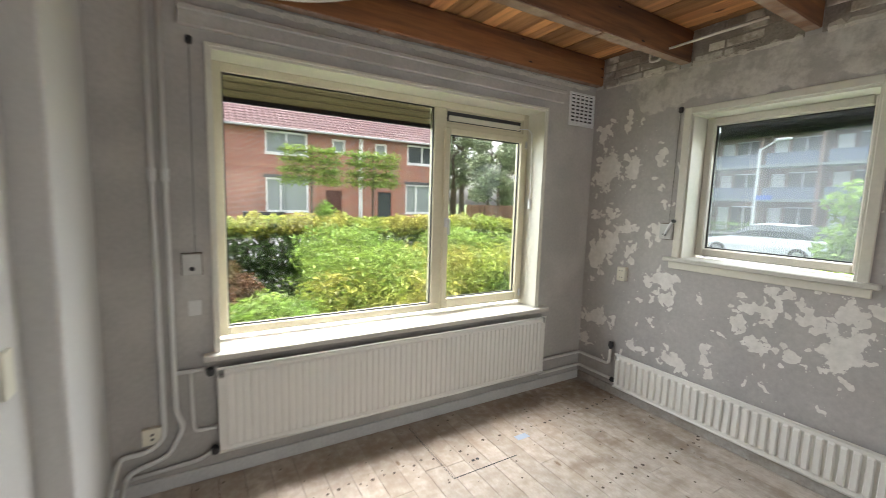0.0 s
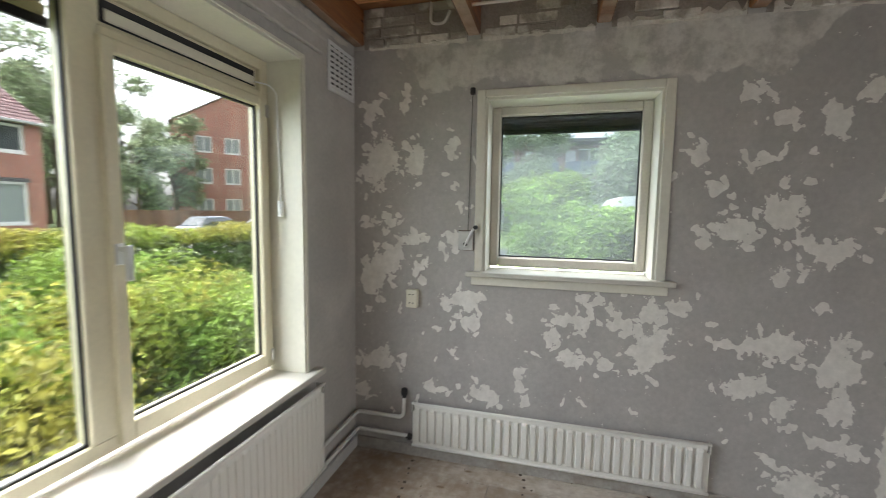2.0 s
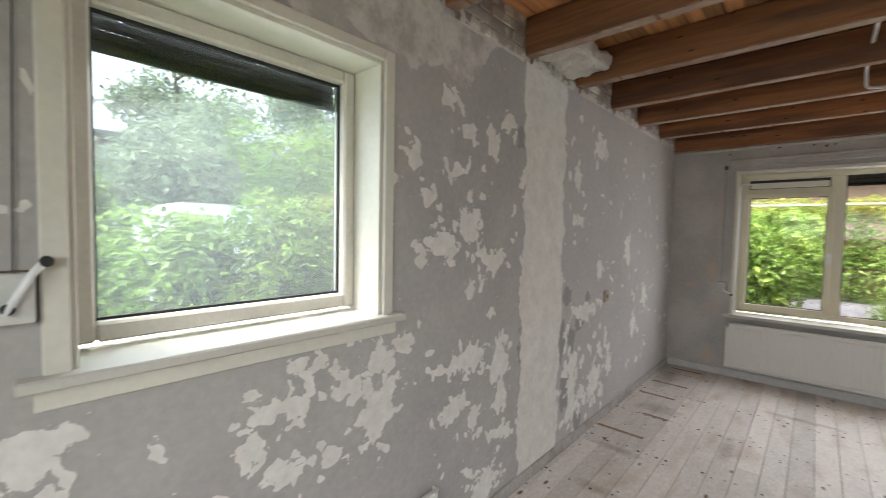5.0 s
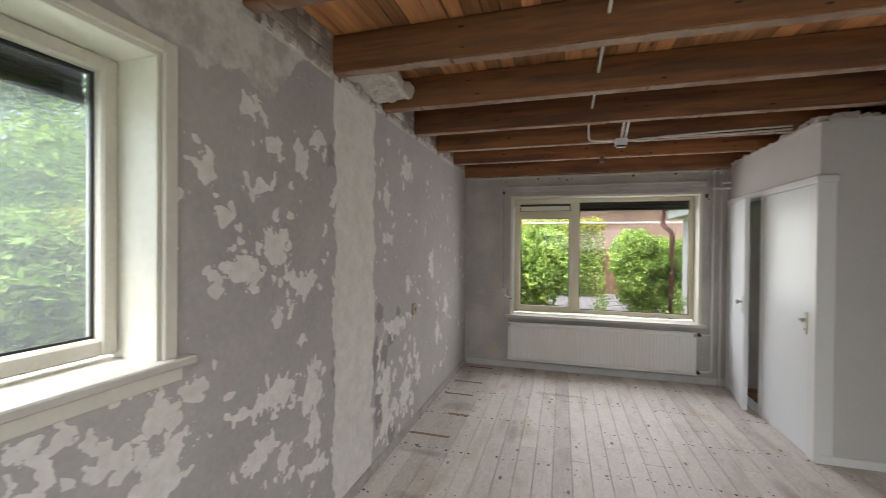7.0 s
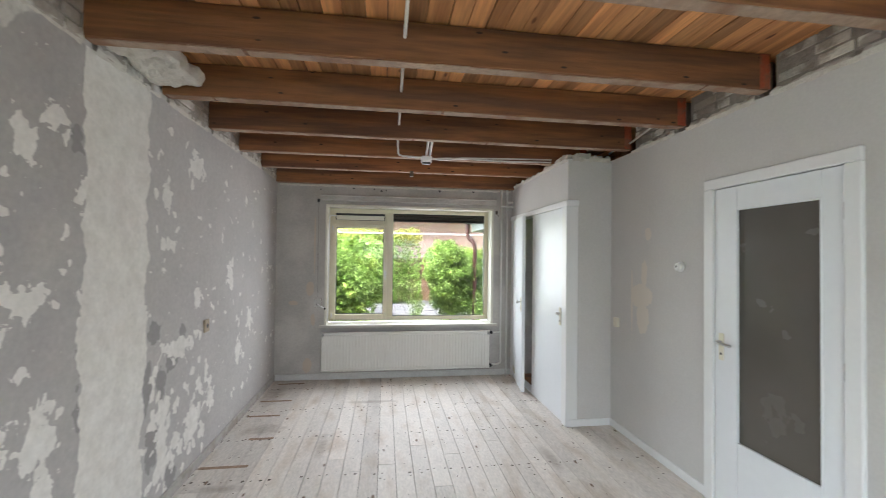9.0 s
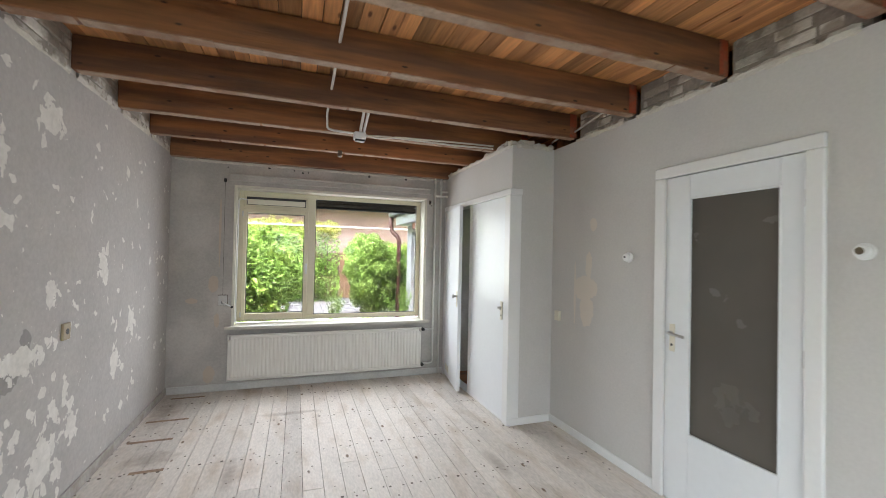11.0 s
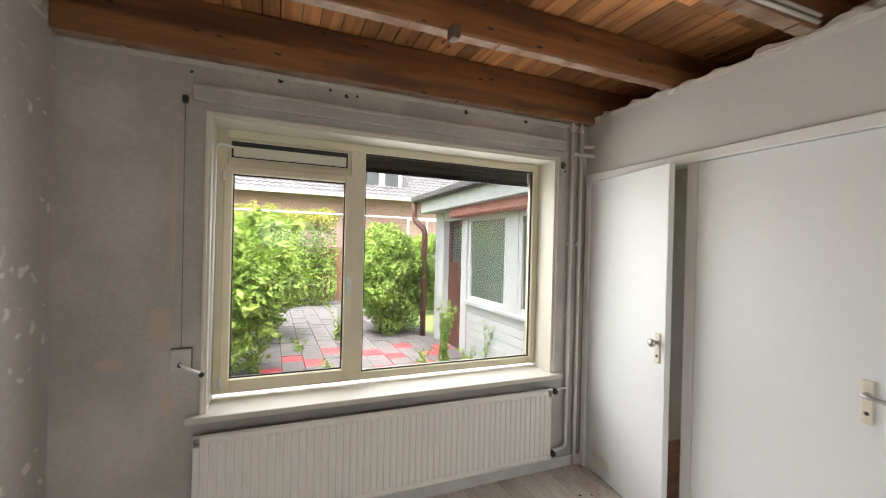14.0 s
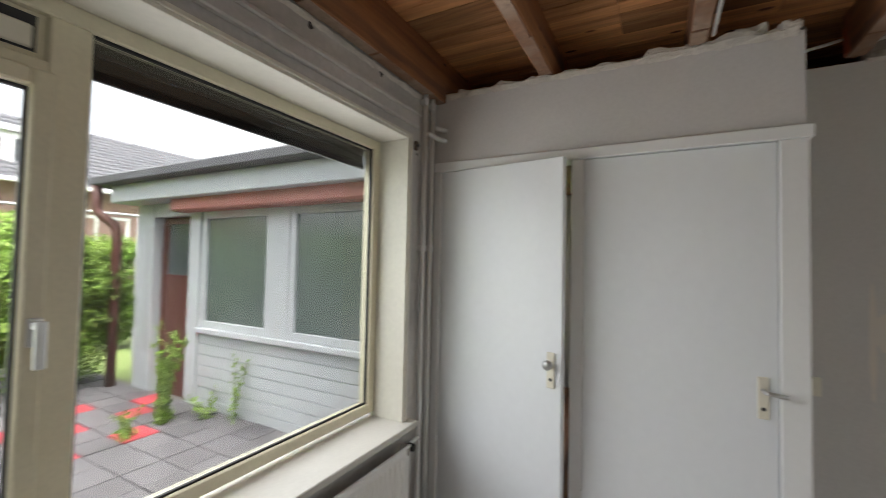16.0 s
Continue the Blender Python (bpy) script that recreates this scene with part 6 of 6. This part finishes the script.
# balcony flats beyond the side street
BALCONY = material("blue_grey_balcony_panel", (0.14, 0.17, 0.24), 0.5, spread=0.1, bump=0.0)
flats = thing("apartment_building", (42, 8, GROUND), "long three-storey brick flats with white balcony bands", "apartments")
bm = bmesh.new()
box(bm, (43.5, -14, GROUND - 0.1), (54, 30, 8.0))
part("wall", bm, DARK_BRICK, flats)
part("roof", boxes(((41.6, -14.4, 8.0), (54.4, 30.4, 8.35)), bevel=0.05), ROOF_GREY, flats, "flat grey roof edge")
for z in (2.35, 5.15):
    part("balcony_slab", boxes(((41.9, -13.8, z), (43.5, 29.8, z + 0.22))), CURTAIN, flats)
    for k in range(11):
        part("balcony_rail", boxes(((41.92, -13.6 + 4 * k, z + 0.22), (41.98, -10.2 + 4 * k, z + 1.15))), BALCONY, flats)
for k in range(12):
    part("cross_wall", boxes(((41.9, -13.9 + 4 * k, GROUND), (43.5, -13.68 + 4 * k, 8.0))), DARK_BRICK, flats)
for z in (GROUND + 0.1, 2.6, 5.4):
    for k in range(11):
        y = -13.3 + 4 * k
        w = part("window", boxes(((43.36, y, z), (43.5, y + 1.9, z + 2.2))), FAR_PANE, flats)
        part("frame", boxes(((43.33, y + 0.9, z), (43.37, y + 1.0, z + 2.2)), ((43.33, y, z + 2.1), (43.37, y + 1.9, z + 2.2)), ((43.33, y, z), (43.37, y + 0.08, z + 2.1))), TRIM_WHITE, w)
        part("door", boxes(((43.4, y + 2.2, z), (43.5, y + 3.1, z + 2.1))), TRIM_WHITE, flats)
pole = thing("street_lamp", (25, 11.3, GROUND), "pale street lamp post with a blue street sign", "street lamp")
bm = bmesh.new()
tube(bm, [(25, 11.3, GROUND), (25, 11.3, 4.5), (25, 10.6, 4.9)], lambda t: 0.07 - 0.03 * t, 10)
part("post", bm, TRIM_WHITE, pole)
part("lamp_head", boxes(((24.9, 10.1, 4.86), (25.1, 10.7, 4.98)), bevel=0.03), TRIM_WHITE, pole)
part("sign", boxes(((24.96, 10.6, 2.1), (24.98, 11.25, 2.3))), material("blue_sign", (0.03, 0.12, 0.5), 0.4, spread=0.05, bump=0.0), pole, "blue sign plate")
hedge(33.0, 33.8, 0.0, 20.0, 0.75, LEAF_DARK, LEAF_GREEN, 9000, 51, "low clipped hedge before the flats")


def car(at, turn, paint, label, length=4.2, height=1.42, width=1.72, van=False):
    """A parked car: lofted body and cabin, glass, four wheels, lamps."""
    root = thing("parked_car" if not van else "parked_van", (0, 0, 0), label, "car" if not van else "van")
    L, w, h = length / 2, width / 2, height

    def loft(rows, mat, name, parent=root):
        bm = bmesh.new()
        prev = None
        for x, hw, z0, z1, tw in rows:
            ring_ = [bm.verts.new(c) for c in ((x, -hw, z0), (x, hw, z0), (x, hw, z0 + (z1 - z0) * 0.55), (x, tw, z1), (x, -tw, z1), (x, -hw, z0 + (z1 - z0) * 0.55))]
            if prev:
                for k in range(6):
                    bm.faces.new((prev[k], prev[(k + 1) % 6], ring_[(k + 1) % 6], ring_[k]))
            else:
                bm.faces.new(ring_[::-1])
            prev = ring_
        bm.faces.new(prev)
        bmesh.ops.recalc_face_normals(bm, faces=bm.faces)
        return part(name, bm, mat, parent, smooth=False)

    if van:
        loft([(-L, w * 0.96, 0.3, h * 0.93, w * 0.86), (-L + 0.15, w, 0.22, h, w * 0.9), (L * 0.45, w, 0.22, h, w * 0.9), (L * 0.72, w, 0.22, h * 0.6, w * 0.9), (L, w * 0.92, 0.3, h * 0.45, w * 0.84)], paint, "body")
        part("window", boxes(((L * 0.1, -w - 0.004, h * 0.55), (L * 0.5, w + 0.004, h * 0.85)), bevel=0.02), FAR_PANE, root)
    else:
        loft([(-L, w * 0.9, 0.35, 0.78, w * 0.84), (-L + 0.2, w, 0.22, 0.92, w * 0.92), (-0.2, w, 0.2, 0.93, w * 0.94), (L * 0.45, w, 0.2, 0.9, w * 0.92), (L - 0.2, w * 0.97, 0.22, 0.74, w * 0.88), (L, w * 0.86, 0.32, 0.6, w * 0.8)], paint, "body")
        loft([(-L * 0.86, w * 0.84, 0.88, 0.96, w * 0.78), (-L * 0.6, w * 0.86, 0.88, h - 0.03, w * 0.68), (-L * 0.1, w * 0.86, 0.88, h, w * 0.7), (L * 0.12, w * 0.86, 0.88, h - 0.04, w * 0.68), (L * 0.48, w * 0.84, 0.86, 0.92, w * 0.78)], FAR_PANE, "window")
        loft([(-L * 0.58, w * 0.7, h - 0.05, h - 0.005, w * 0.64), (-L * 0.1, w * 0.72, h - 0.05, h + 0.02, w * 0.66), (L * 0.1, w * 0.7, h - 0.06, h - 0.015, w * 0.64)], paint, "roof")
    for sx in (-L * 0.62, L * 0.62):
        for sy in (-1, 1):
            bm = bmesh.new()
            disc(bm, (sx, sy * (w - 0.18), 0.31), (0, sy, 0), 0.31, 0.2, 24, 0.03)
            wheel = part("wheel", bm, BLACK, root, "black tyre")
            bm = bmesh.new()
            disc(bm, (sx, sy * (w + 0.005), 0.31), (0, sy, 0), 0.19, 0.02, 20)
            part("rim", bm, METAL, wheel)
    for sy in (-1, 1):
        part("headlight", boxes(((L - 0.14, sy * (w * 0.55), 0.52), (L - 0.01, sy * (w * 0.84), 0.66)), bevel=0.02), TRIM_WHITE, root)
        part("tail_light", boxes(((-L - 0.005, sy * (w * 0.6), 0.55), (-L + 0.1, sy * (w * 0.88), 0.78)), bevel=0.02), RED_PAVER, root)
    root.matrix_basis = pose(*at, 0, 0, turn)
    return root


car((20.2, 8.8, GROUND), 90, CAR_WHITE, "white car parked along the side street")
car((21.5, 21.6, GROUND), 0, CAR_BLUE, "grey-blue car parked by the brown fence")
car((26.5, 21.6, GROUND), 0, CAR_WHITE, "white car parked by the brown fence")
car((9.4, -0.5, GROUND), -90, CAR_WHITE, "white van parked behind the shrubs", 4.9, 2.15, 1.95, True)

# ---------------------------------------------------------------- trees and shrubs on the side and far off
# far crowns and some side shrubs wear the haze-lightened leaf colour
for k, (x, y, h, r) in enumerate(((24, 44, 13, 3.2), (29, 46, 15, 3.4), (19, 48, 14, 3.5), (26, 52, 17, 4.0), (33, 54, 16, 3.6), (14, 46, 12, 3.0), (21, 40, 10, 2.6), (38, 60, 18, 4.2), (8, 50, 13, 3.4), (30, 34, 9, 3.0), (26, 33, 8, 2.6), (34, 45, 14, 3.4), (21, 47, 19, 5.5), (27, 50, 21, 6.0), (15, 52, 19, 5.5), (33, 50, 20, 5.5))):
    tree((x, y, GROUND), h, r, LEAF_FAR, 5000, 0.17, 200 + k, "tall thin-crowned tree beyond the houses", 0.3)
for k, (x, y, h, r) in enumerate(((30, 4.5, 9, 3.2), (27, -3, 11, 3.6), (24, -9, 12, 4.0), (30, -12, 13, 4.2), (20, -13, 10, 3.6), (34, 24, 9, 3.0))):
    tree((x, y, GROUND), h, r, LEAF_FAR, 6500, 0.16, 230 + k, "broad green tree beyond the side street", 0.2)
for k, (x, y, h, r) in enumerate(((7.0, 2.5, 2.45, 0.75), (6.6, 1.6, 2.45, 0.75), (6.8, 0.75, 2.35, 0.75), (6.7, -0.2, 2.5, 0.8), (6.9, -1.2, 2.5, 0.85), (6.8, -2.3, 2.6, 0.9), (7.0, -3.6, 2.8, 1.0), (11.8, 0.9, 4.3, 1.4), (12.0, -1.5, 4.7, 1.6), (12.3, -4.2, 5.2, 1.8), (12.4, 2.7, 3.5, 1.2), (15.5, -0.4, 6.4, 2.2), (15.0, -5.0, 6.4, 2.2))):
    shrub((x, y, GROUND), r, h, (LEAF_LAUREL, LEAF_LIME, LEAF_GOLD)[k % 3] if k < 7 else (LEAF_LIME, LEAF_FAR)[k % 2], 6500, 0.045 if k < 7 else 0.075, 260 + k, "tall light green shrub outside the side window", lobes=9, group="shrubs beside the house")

# ---------------------------------------------------------------- back garden
part("patio", boxes(((0.3, -13.5, GROUND), (7.5, YB - 0.3, -0.2))), material("paver_sand", (0.15, 0.135, 0.115), 0.95, spread=0.3, scale=5, fine=50, bump=0.3), label="sandy patio bed with mossy joints", kind="structure", category="pavement")
patio = bpy.data.objects["patio"]
P = 0.302
red = {(8, 12), (7, 11), (6, 13), (2, 13), (3, 11), (2, 9), (8, 8), (6, 9), (4, 9), (1, 11), (9, 10), (0, 12), (5, 7), (9, 6), (4, 12)}
paver = mesh_of("paver", boxes(((0, 0, 0), (P - 0.008, P - 0.008, 0.05)), bevel=0.005), PAVING)
paver_red = mesh_of("red_paver", boxes(((0, 0, 0), (P - 0.008, P - 0.008, 0.05)), bevel=0.005), RED_PAVER)
rest = bmesh.new()
rr = random.Random(3)
for i in range(23):
    for j in range(36):
        x, y = 0.45 + i * P, YB - 0.32 - (j + 1) * P
        z = -0.2 + rr.uniform(-0.004, 0.006)
        if i < 12 and j < 22:
            isred = (i, j) in red
            ob = new("red_paver" if isred else "paver", paver_red if isred else paver)
            ob.matrix_world = pose(x, y, z, rr.uniform(-0.6, 0.6), rr.uniform(-0.6, 0.6), 0)
            ob.parent = patio
        else:
            box(rest, (x, y, z), (x + P - 0.008, y + P - 0.008, z + 0.05))
part("far_pavers", rest, PAVING, patio, "grey pavers", kind="stuff")

annex = thing("garden_annex", (0.0, -5, -0.2), "white boarded annex with flat roof and brown door", "shed")
AX = 0.40
ANNEX_PANE = material("annex_glass", (0.10, 0.125, 0.12), 0.1, spread=0.3, scale=1.5, fine=5, bump=0.0, spec=1.0)
part("wall", boxes(((-2.6, -7.0, -0.35), (AX - 0.06, -6.9, 2.4)), ((AX - 0.5, -6.9, -0.35), (AX - 0.42, -5.8, 2.4))), SHED_WHITE, annex)
for k in range(7):
    part("weatherboard", boxes(((AX - 0.04, -5.62, -0.2 + 0.123 * k), (AX + 0.004, YB - 0.3, -0.2 + 0.123 * (k + 1) - 0.006)), bevel=0.004), SHED_WHITE, annex)
part("post", boxes(((AX - 0.1, -7.0, -0.2), (AX + 0.02, -6.62, 2.2)), bevel=0.006), SHED_WHITE, annex)
part("post", boxes(((AX - 0.08, -5.82, -0.2), (AX + 0.03, -5.62, 2.2)), bevel=0.006), SHED_WHITE, annex)
part("door_head", boxes(((AX - 0.08, -6.62, 2.03), (AX + 0.01, -5.82, 2.2)), bevel=0.004), SHED_WHITE, annex)
dd = part("door", boxes(((AX - 0.14, -6.62, -0.2), (AX - 0.1, -5.82, 1.3)), ((AX - 0.14, -6.62, 1.95), (AX - 0.1, -5.82, 2.03)), ((AX - 0.14, -6.62, 1.3), (AX - 0.1, -6.52, 1.95)), ((AX - 0.14, -5.92, 1.3), (AX - 0.1, -5.82, 1.95)), bevel=0.004), RED_BROWN, annex, "red-brown panelled door with a glazed top")
part("door_glass", boxes(((AX - 0.13, -6.52, 1.3), (AX - 0.12, -5.92, 1.95))), FAR_PANE, dd)
part("sill", boxes(((AX - 0.06, -5.62, 0.66), (AX + 0.05, YB - 0.3, 0.72)), bevel=0.008), SHED_WHITE, annex)
for y0, y1 in ((-5.60, -4.42), (-4.15, -3.0)):
    w = part("window", boxes(((AX - 0.05, y0, 0.72), (AX + 0.01, y0 + 0.08, 2.06)), ((AX - 0.05, y1 - 0.08, 0.72), (AX + 0.01, y1, 2.06)), ((AX - 0.05, y0 + 0.08, 0.72), (AX + 0.01, y1 - 0.08, 0.8)), ((AX - 0.05, y0 + 0.08, 1.98), (AX + 0.01, y1 - 0.08, 2.06)), bevel=0.004), SHED_WHITE, annex)
    part("pane", boxes(((AX - 0.03, y0 + 0.08, 0.8), (AX - 0.02, y1 - 0.08, 1.98))), ANNEX_PANE, w, "dull glass")
part("post", boxes(((AX - 0.06, -4.42, 0.72), (AX + 0.02, -4.15, 2.06)), bevel=0.004), SHED_WHITE, annex)
part("post", boxes(((AX - 0.06, -3.0, 0.72), (AX + 0.02, YB - 0.3, 2.06)), bevel=0.004), SHED_WHITE, annex)
part("awning_box", boxes(((AX, -5.95, 2.06), (AX + 0.2, -2.5, 2.22)), bevel=0.02), PINK_PAINT, annex, "faded red awning box")
part("fascia", boxes(((AX - 0.1, -7.1, 2.2), (AX + 0.3, YB - 0.3, 2.42)), bevel=0.01), SHED_WHITE, annex)
part("roof", boxes(((-2.8, -7.4, 2.42), (AX + 0.42, YB - 0.3, 2.54)), bevel=0.02), ROOF_GREY, annex, "flat grey roof with a dark edge")
bm = bmesh.new()
tube(bm, bend([(AX + 0.36, -7.3, 2.46), (AX + 0.36, -7.3, 2.08), (AX + 0.2, -7.12, 1.9), (AX + 0.2, -7.12, -0.2)], 0.1), 0.055, 12)
part("downpipe", bm, RED_BROWN, annex, "red-brown downpipe", smooth=True)

shrub((1.1, -7.65, -0.2), 0.8, 2.2, LEAF_LAUREL, 34000, 0.04, 301, "dense rounded laurel bush on the patio", lobes=20)
rhodo = shrub((4.15, -5.2, -0.2), 1.15, 2.3, LEAF_LAUREL, 16000, 0.05, 302, "large rhododendron with glossy long leaves", lobes=11)
rb = random.Random(302)
tips = [(4.15 + 1.12 * rb.uniform(0.55, 1.0) * math.cos(a), -5.2 + 1.12 * rb.uniform(0.55, 1.0) * math.sin(a), rb.uniform(0.35, 2.0), 0.13, 0.13, 0.07) for a in [rb.uniform(0, 6.28) for k in range(110)]]
leaves("young_growth", tips, 2600, 0.062, LEAF_LIME, rhodo, 309, shell=0.1, flat=0.1, label="yellow-green rosettes of young leaves")
shrub((3.75, -7.6, -0.2), 1.05, 2.3, LEAF_LAUREL, 9000, 0.055, 303, "tall yellow-green shrub by the path", lobes=10)
shrub((5.4, -8.5, -0.2), 1.3, 2.6, LEAF_GREEN, 7000, 0.06, 304, "tall green shrub at the garden side", lobes=10)
hedge(1.75, 7.5, -12.2, -11.3, 2.6, LEAF_LAUREL, LEAF_GOLD, 20000, 305, "green hedge closing the garden", -0.2)
hedge(-2.0, 0.35, -11.0, -10.3, 1.9, LEAF_GREEN, LEAF_LIME, 9000, 306, "climber-covered hedge behind the annex", -0.2)
fence2 = thing("fence", (1.5, -12.6, -0.2), "brown plank garden fence", "fence")
board2 = mesh_of("board", boxes(((0, 0, 0), (0.19, 0.025, 1.7)), bevel=0.004), FENCE_WOOD)
for k in range(24):
    ob = new("board", board2)
    ob.location = (-2.4 + 0.2 * k, 0, 0)
    ob.parent = fence2
line = thing("clothes_line", (2.7, -8.3, 2.2), "pale metal bar across the garden", "clothes line")
bm = bmesh.new()
tube(bm, [(-0.5, -8.9, 2.23), (6.0, -8.9, 2.23)], 0.02, 8)
part("bar", bm, GREY_BOX, line)
for x in (-0.5, 6.0):
    bm = bmesh.new()
    tube(bm, [(x, -8.9, -0.2), (x, -8.9, 2.23)], 0.03, 8)
    part("post", bm, TRIM_WHITE, line)


def weed(x, y, h, mat, seed, stems=6, spread=0.09, count=420, leaf=0.025):
    """Thin bowed stems with narrow leaves all the way up."""
    root = thing("weed", (x, y, -0.16), "tall thin weed growing between the pavers", "plant", "weeds in the patio")
    r = random.Random(seed)
    bm = bmesh.new()
    L = []
    for k in range(stems):
        a, b = x + r.uniform(-0.4, 0.4) * spread, y + r.uniform(-0.4, 0.4) * spread
        lx, ly, hh = r.uniform(-1, 1) * spread * 1.4, r.uniform(-1, 1) * spread * 1.4, h * r.uniform(0.55, 1.0)
        pts = [(a + lx * t * t, b + ly * t * t, -0.2 + hh * t) for t in (0, 0.25, 0.5, 0.75, 1.0)]
        tube(bm, pts, lambda s: 0.005 - 0.003 * s, 4)
        for i in range(7):
            t = 0.15 + 0.85 * i / 6
            w = 0.05 * (1.15 - 0.7 * t) + 0.008
            L.append((a + lx * t * t, b + ly * t * t, -0.2 + hh * t, w, w, hh * 0.075))
    part("stems", bm, LEAF_GREEN, root)
    leaves("leaves", L, count, leaf, mat, root, seed, shell=0.05)


for k, (x, y, h, n, s, c) in enumerate(((0.95, -5.3, 1.02, 12, 0.13, 1500), (0.52, -4.75, 0.75, 4, 0.14, 130), (2.06, -6.88, 0.8, 7, 0.1, 480), (2.2, -7.2, 0.7, 5, 0.1, 300), (3.5, -5.5, 0.5, 7, 0.14, 420), (2.75, -5.0, 0.3, 5, 0.12, 140), (1.3, -5.2, 0.28, 6, 0.16, 200), (2.9, -6.6, 0.3, 5, 0.12, 140), (0.6, -5.1, 0.4, 5, 0.14, 160))):
    weed(x, y, h, LEAF_LAUREL if k % 2 == 0 else LEAF_LIME, 320 + k, n, s, c)

# the house behind the garden
rear = thing("house", (0, -18, GROUND), "low brick house with grey tiled roof and white dormer", "house")
part("wall", boxes(((-9, -26, GROUND - 0.1), (10, -18, 3.75))), DARK_BRICK, rear)
part("roof", gable_roof(-9.4, 10.4, -26, -18, 3.8, 6.6, 0.5), ROOF_GREY, rear, "weathered grey tiled roof")
part("gutter", boxes(((-9.2, -17.45, 3.62), (10.2, -17.3, 3.75)), bevel=0.02), TRIM_WHITE, rear)
part("chimney", boxes(((2.4, -19.6, 4.0), (3.2, -18.9, 6.2)), bevel=0.02), DARK_BRICK, rear)
part("dormer", boxes(((-2.4, -20.5, 4.0), (0.6, -18.6, 5.3)), ((-2.6, -20.5, 5.3), (0.8, -18.4, 5.5)), bevel=0.01), TRIM_WHITE, rear)
for k in range(3):
    far_window(rear, -2.3 + 0.95 * k, -1.42 + 0.95 * k, 4.25, 5.2, -18.5, 1)
far_window(rear, -4.5, -2.5, 1.2, 2.9, -17.98, 1, [-3.5])
far_window(rear, 3.5, 5.5, 1.2, 2.9, -17.98, 1, [4.5])
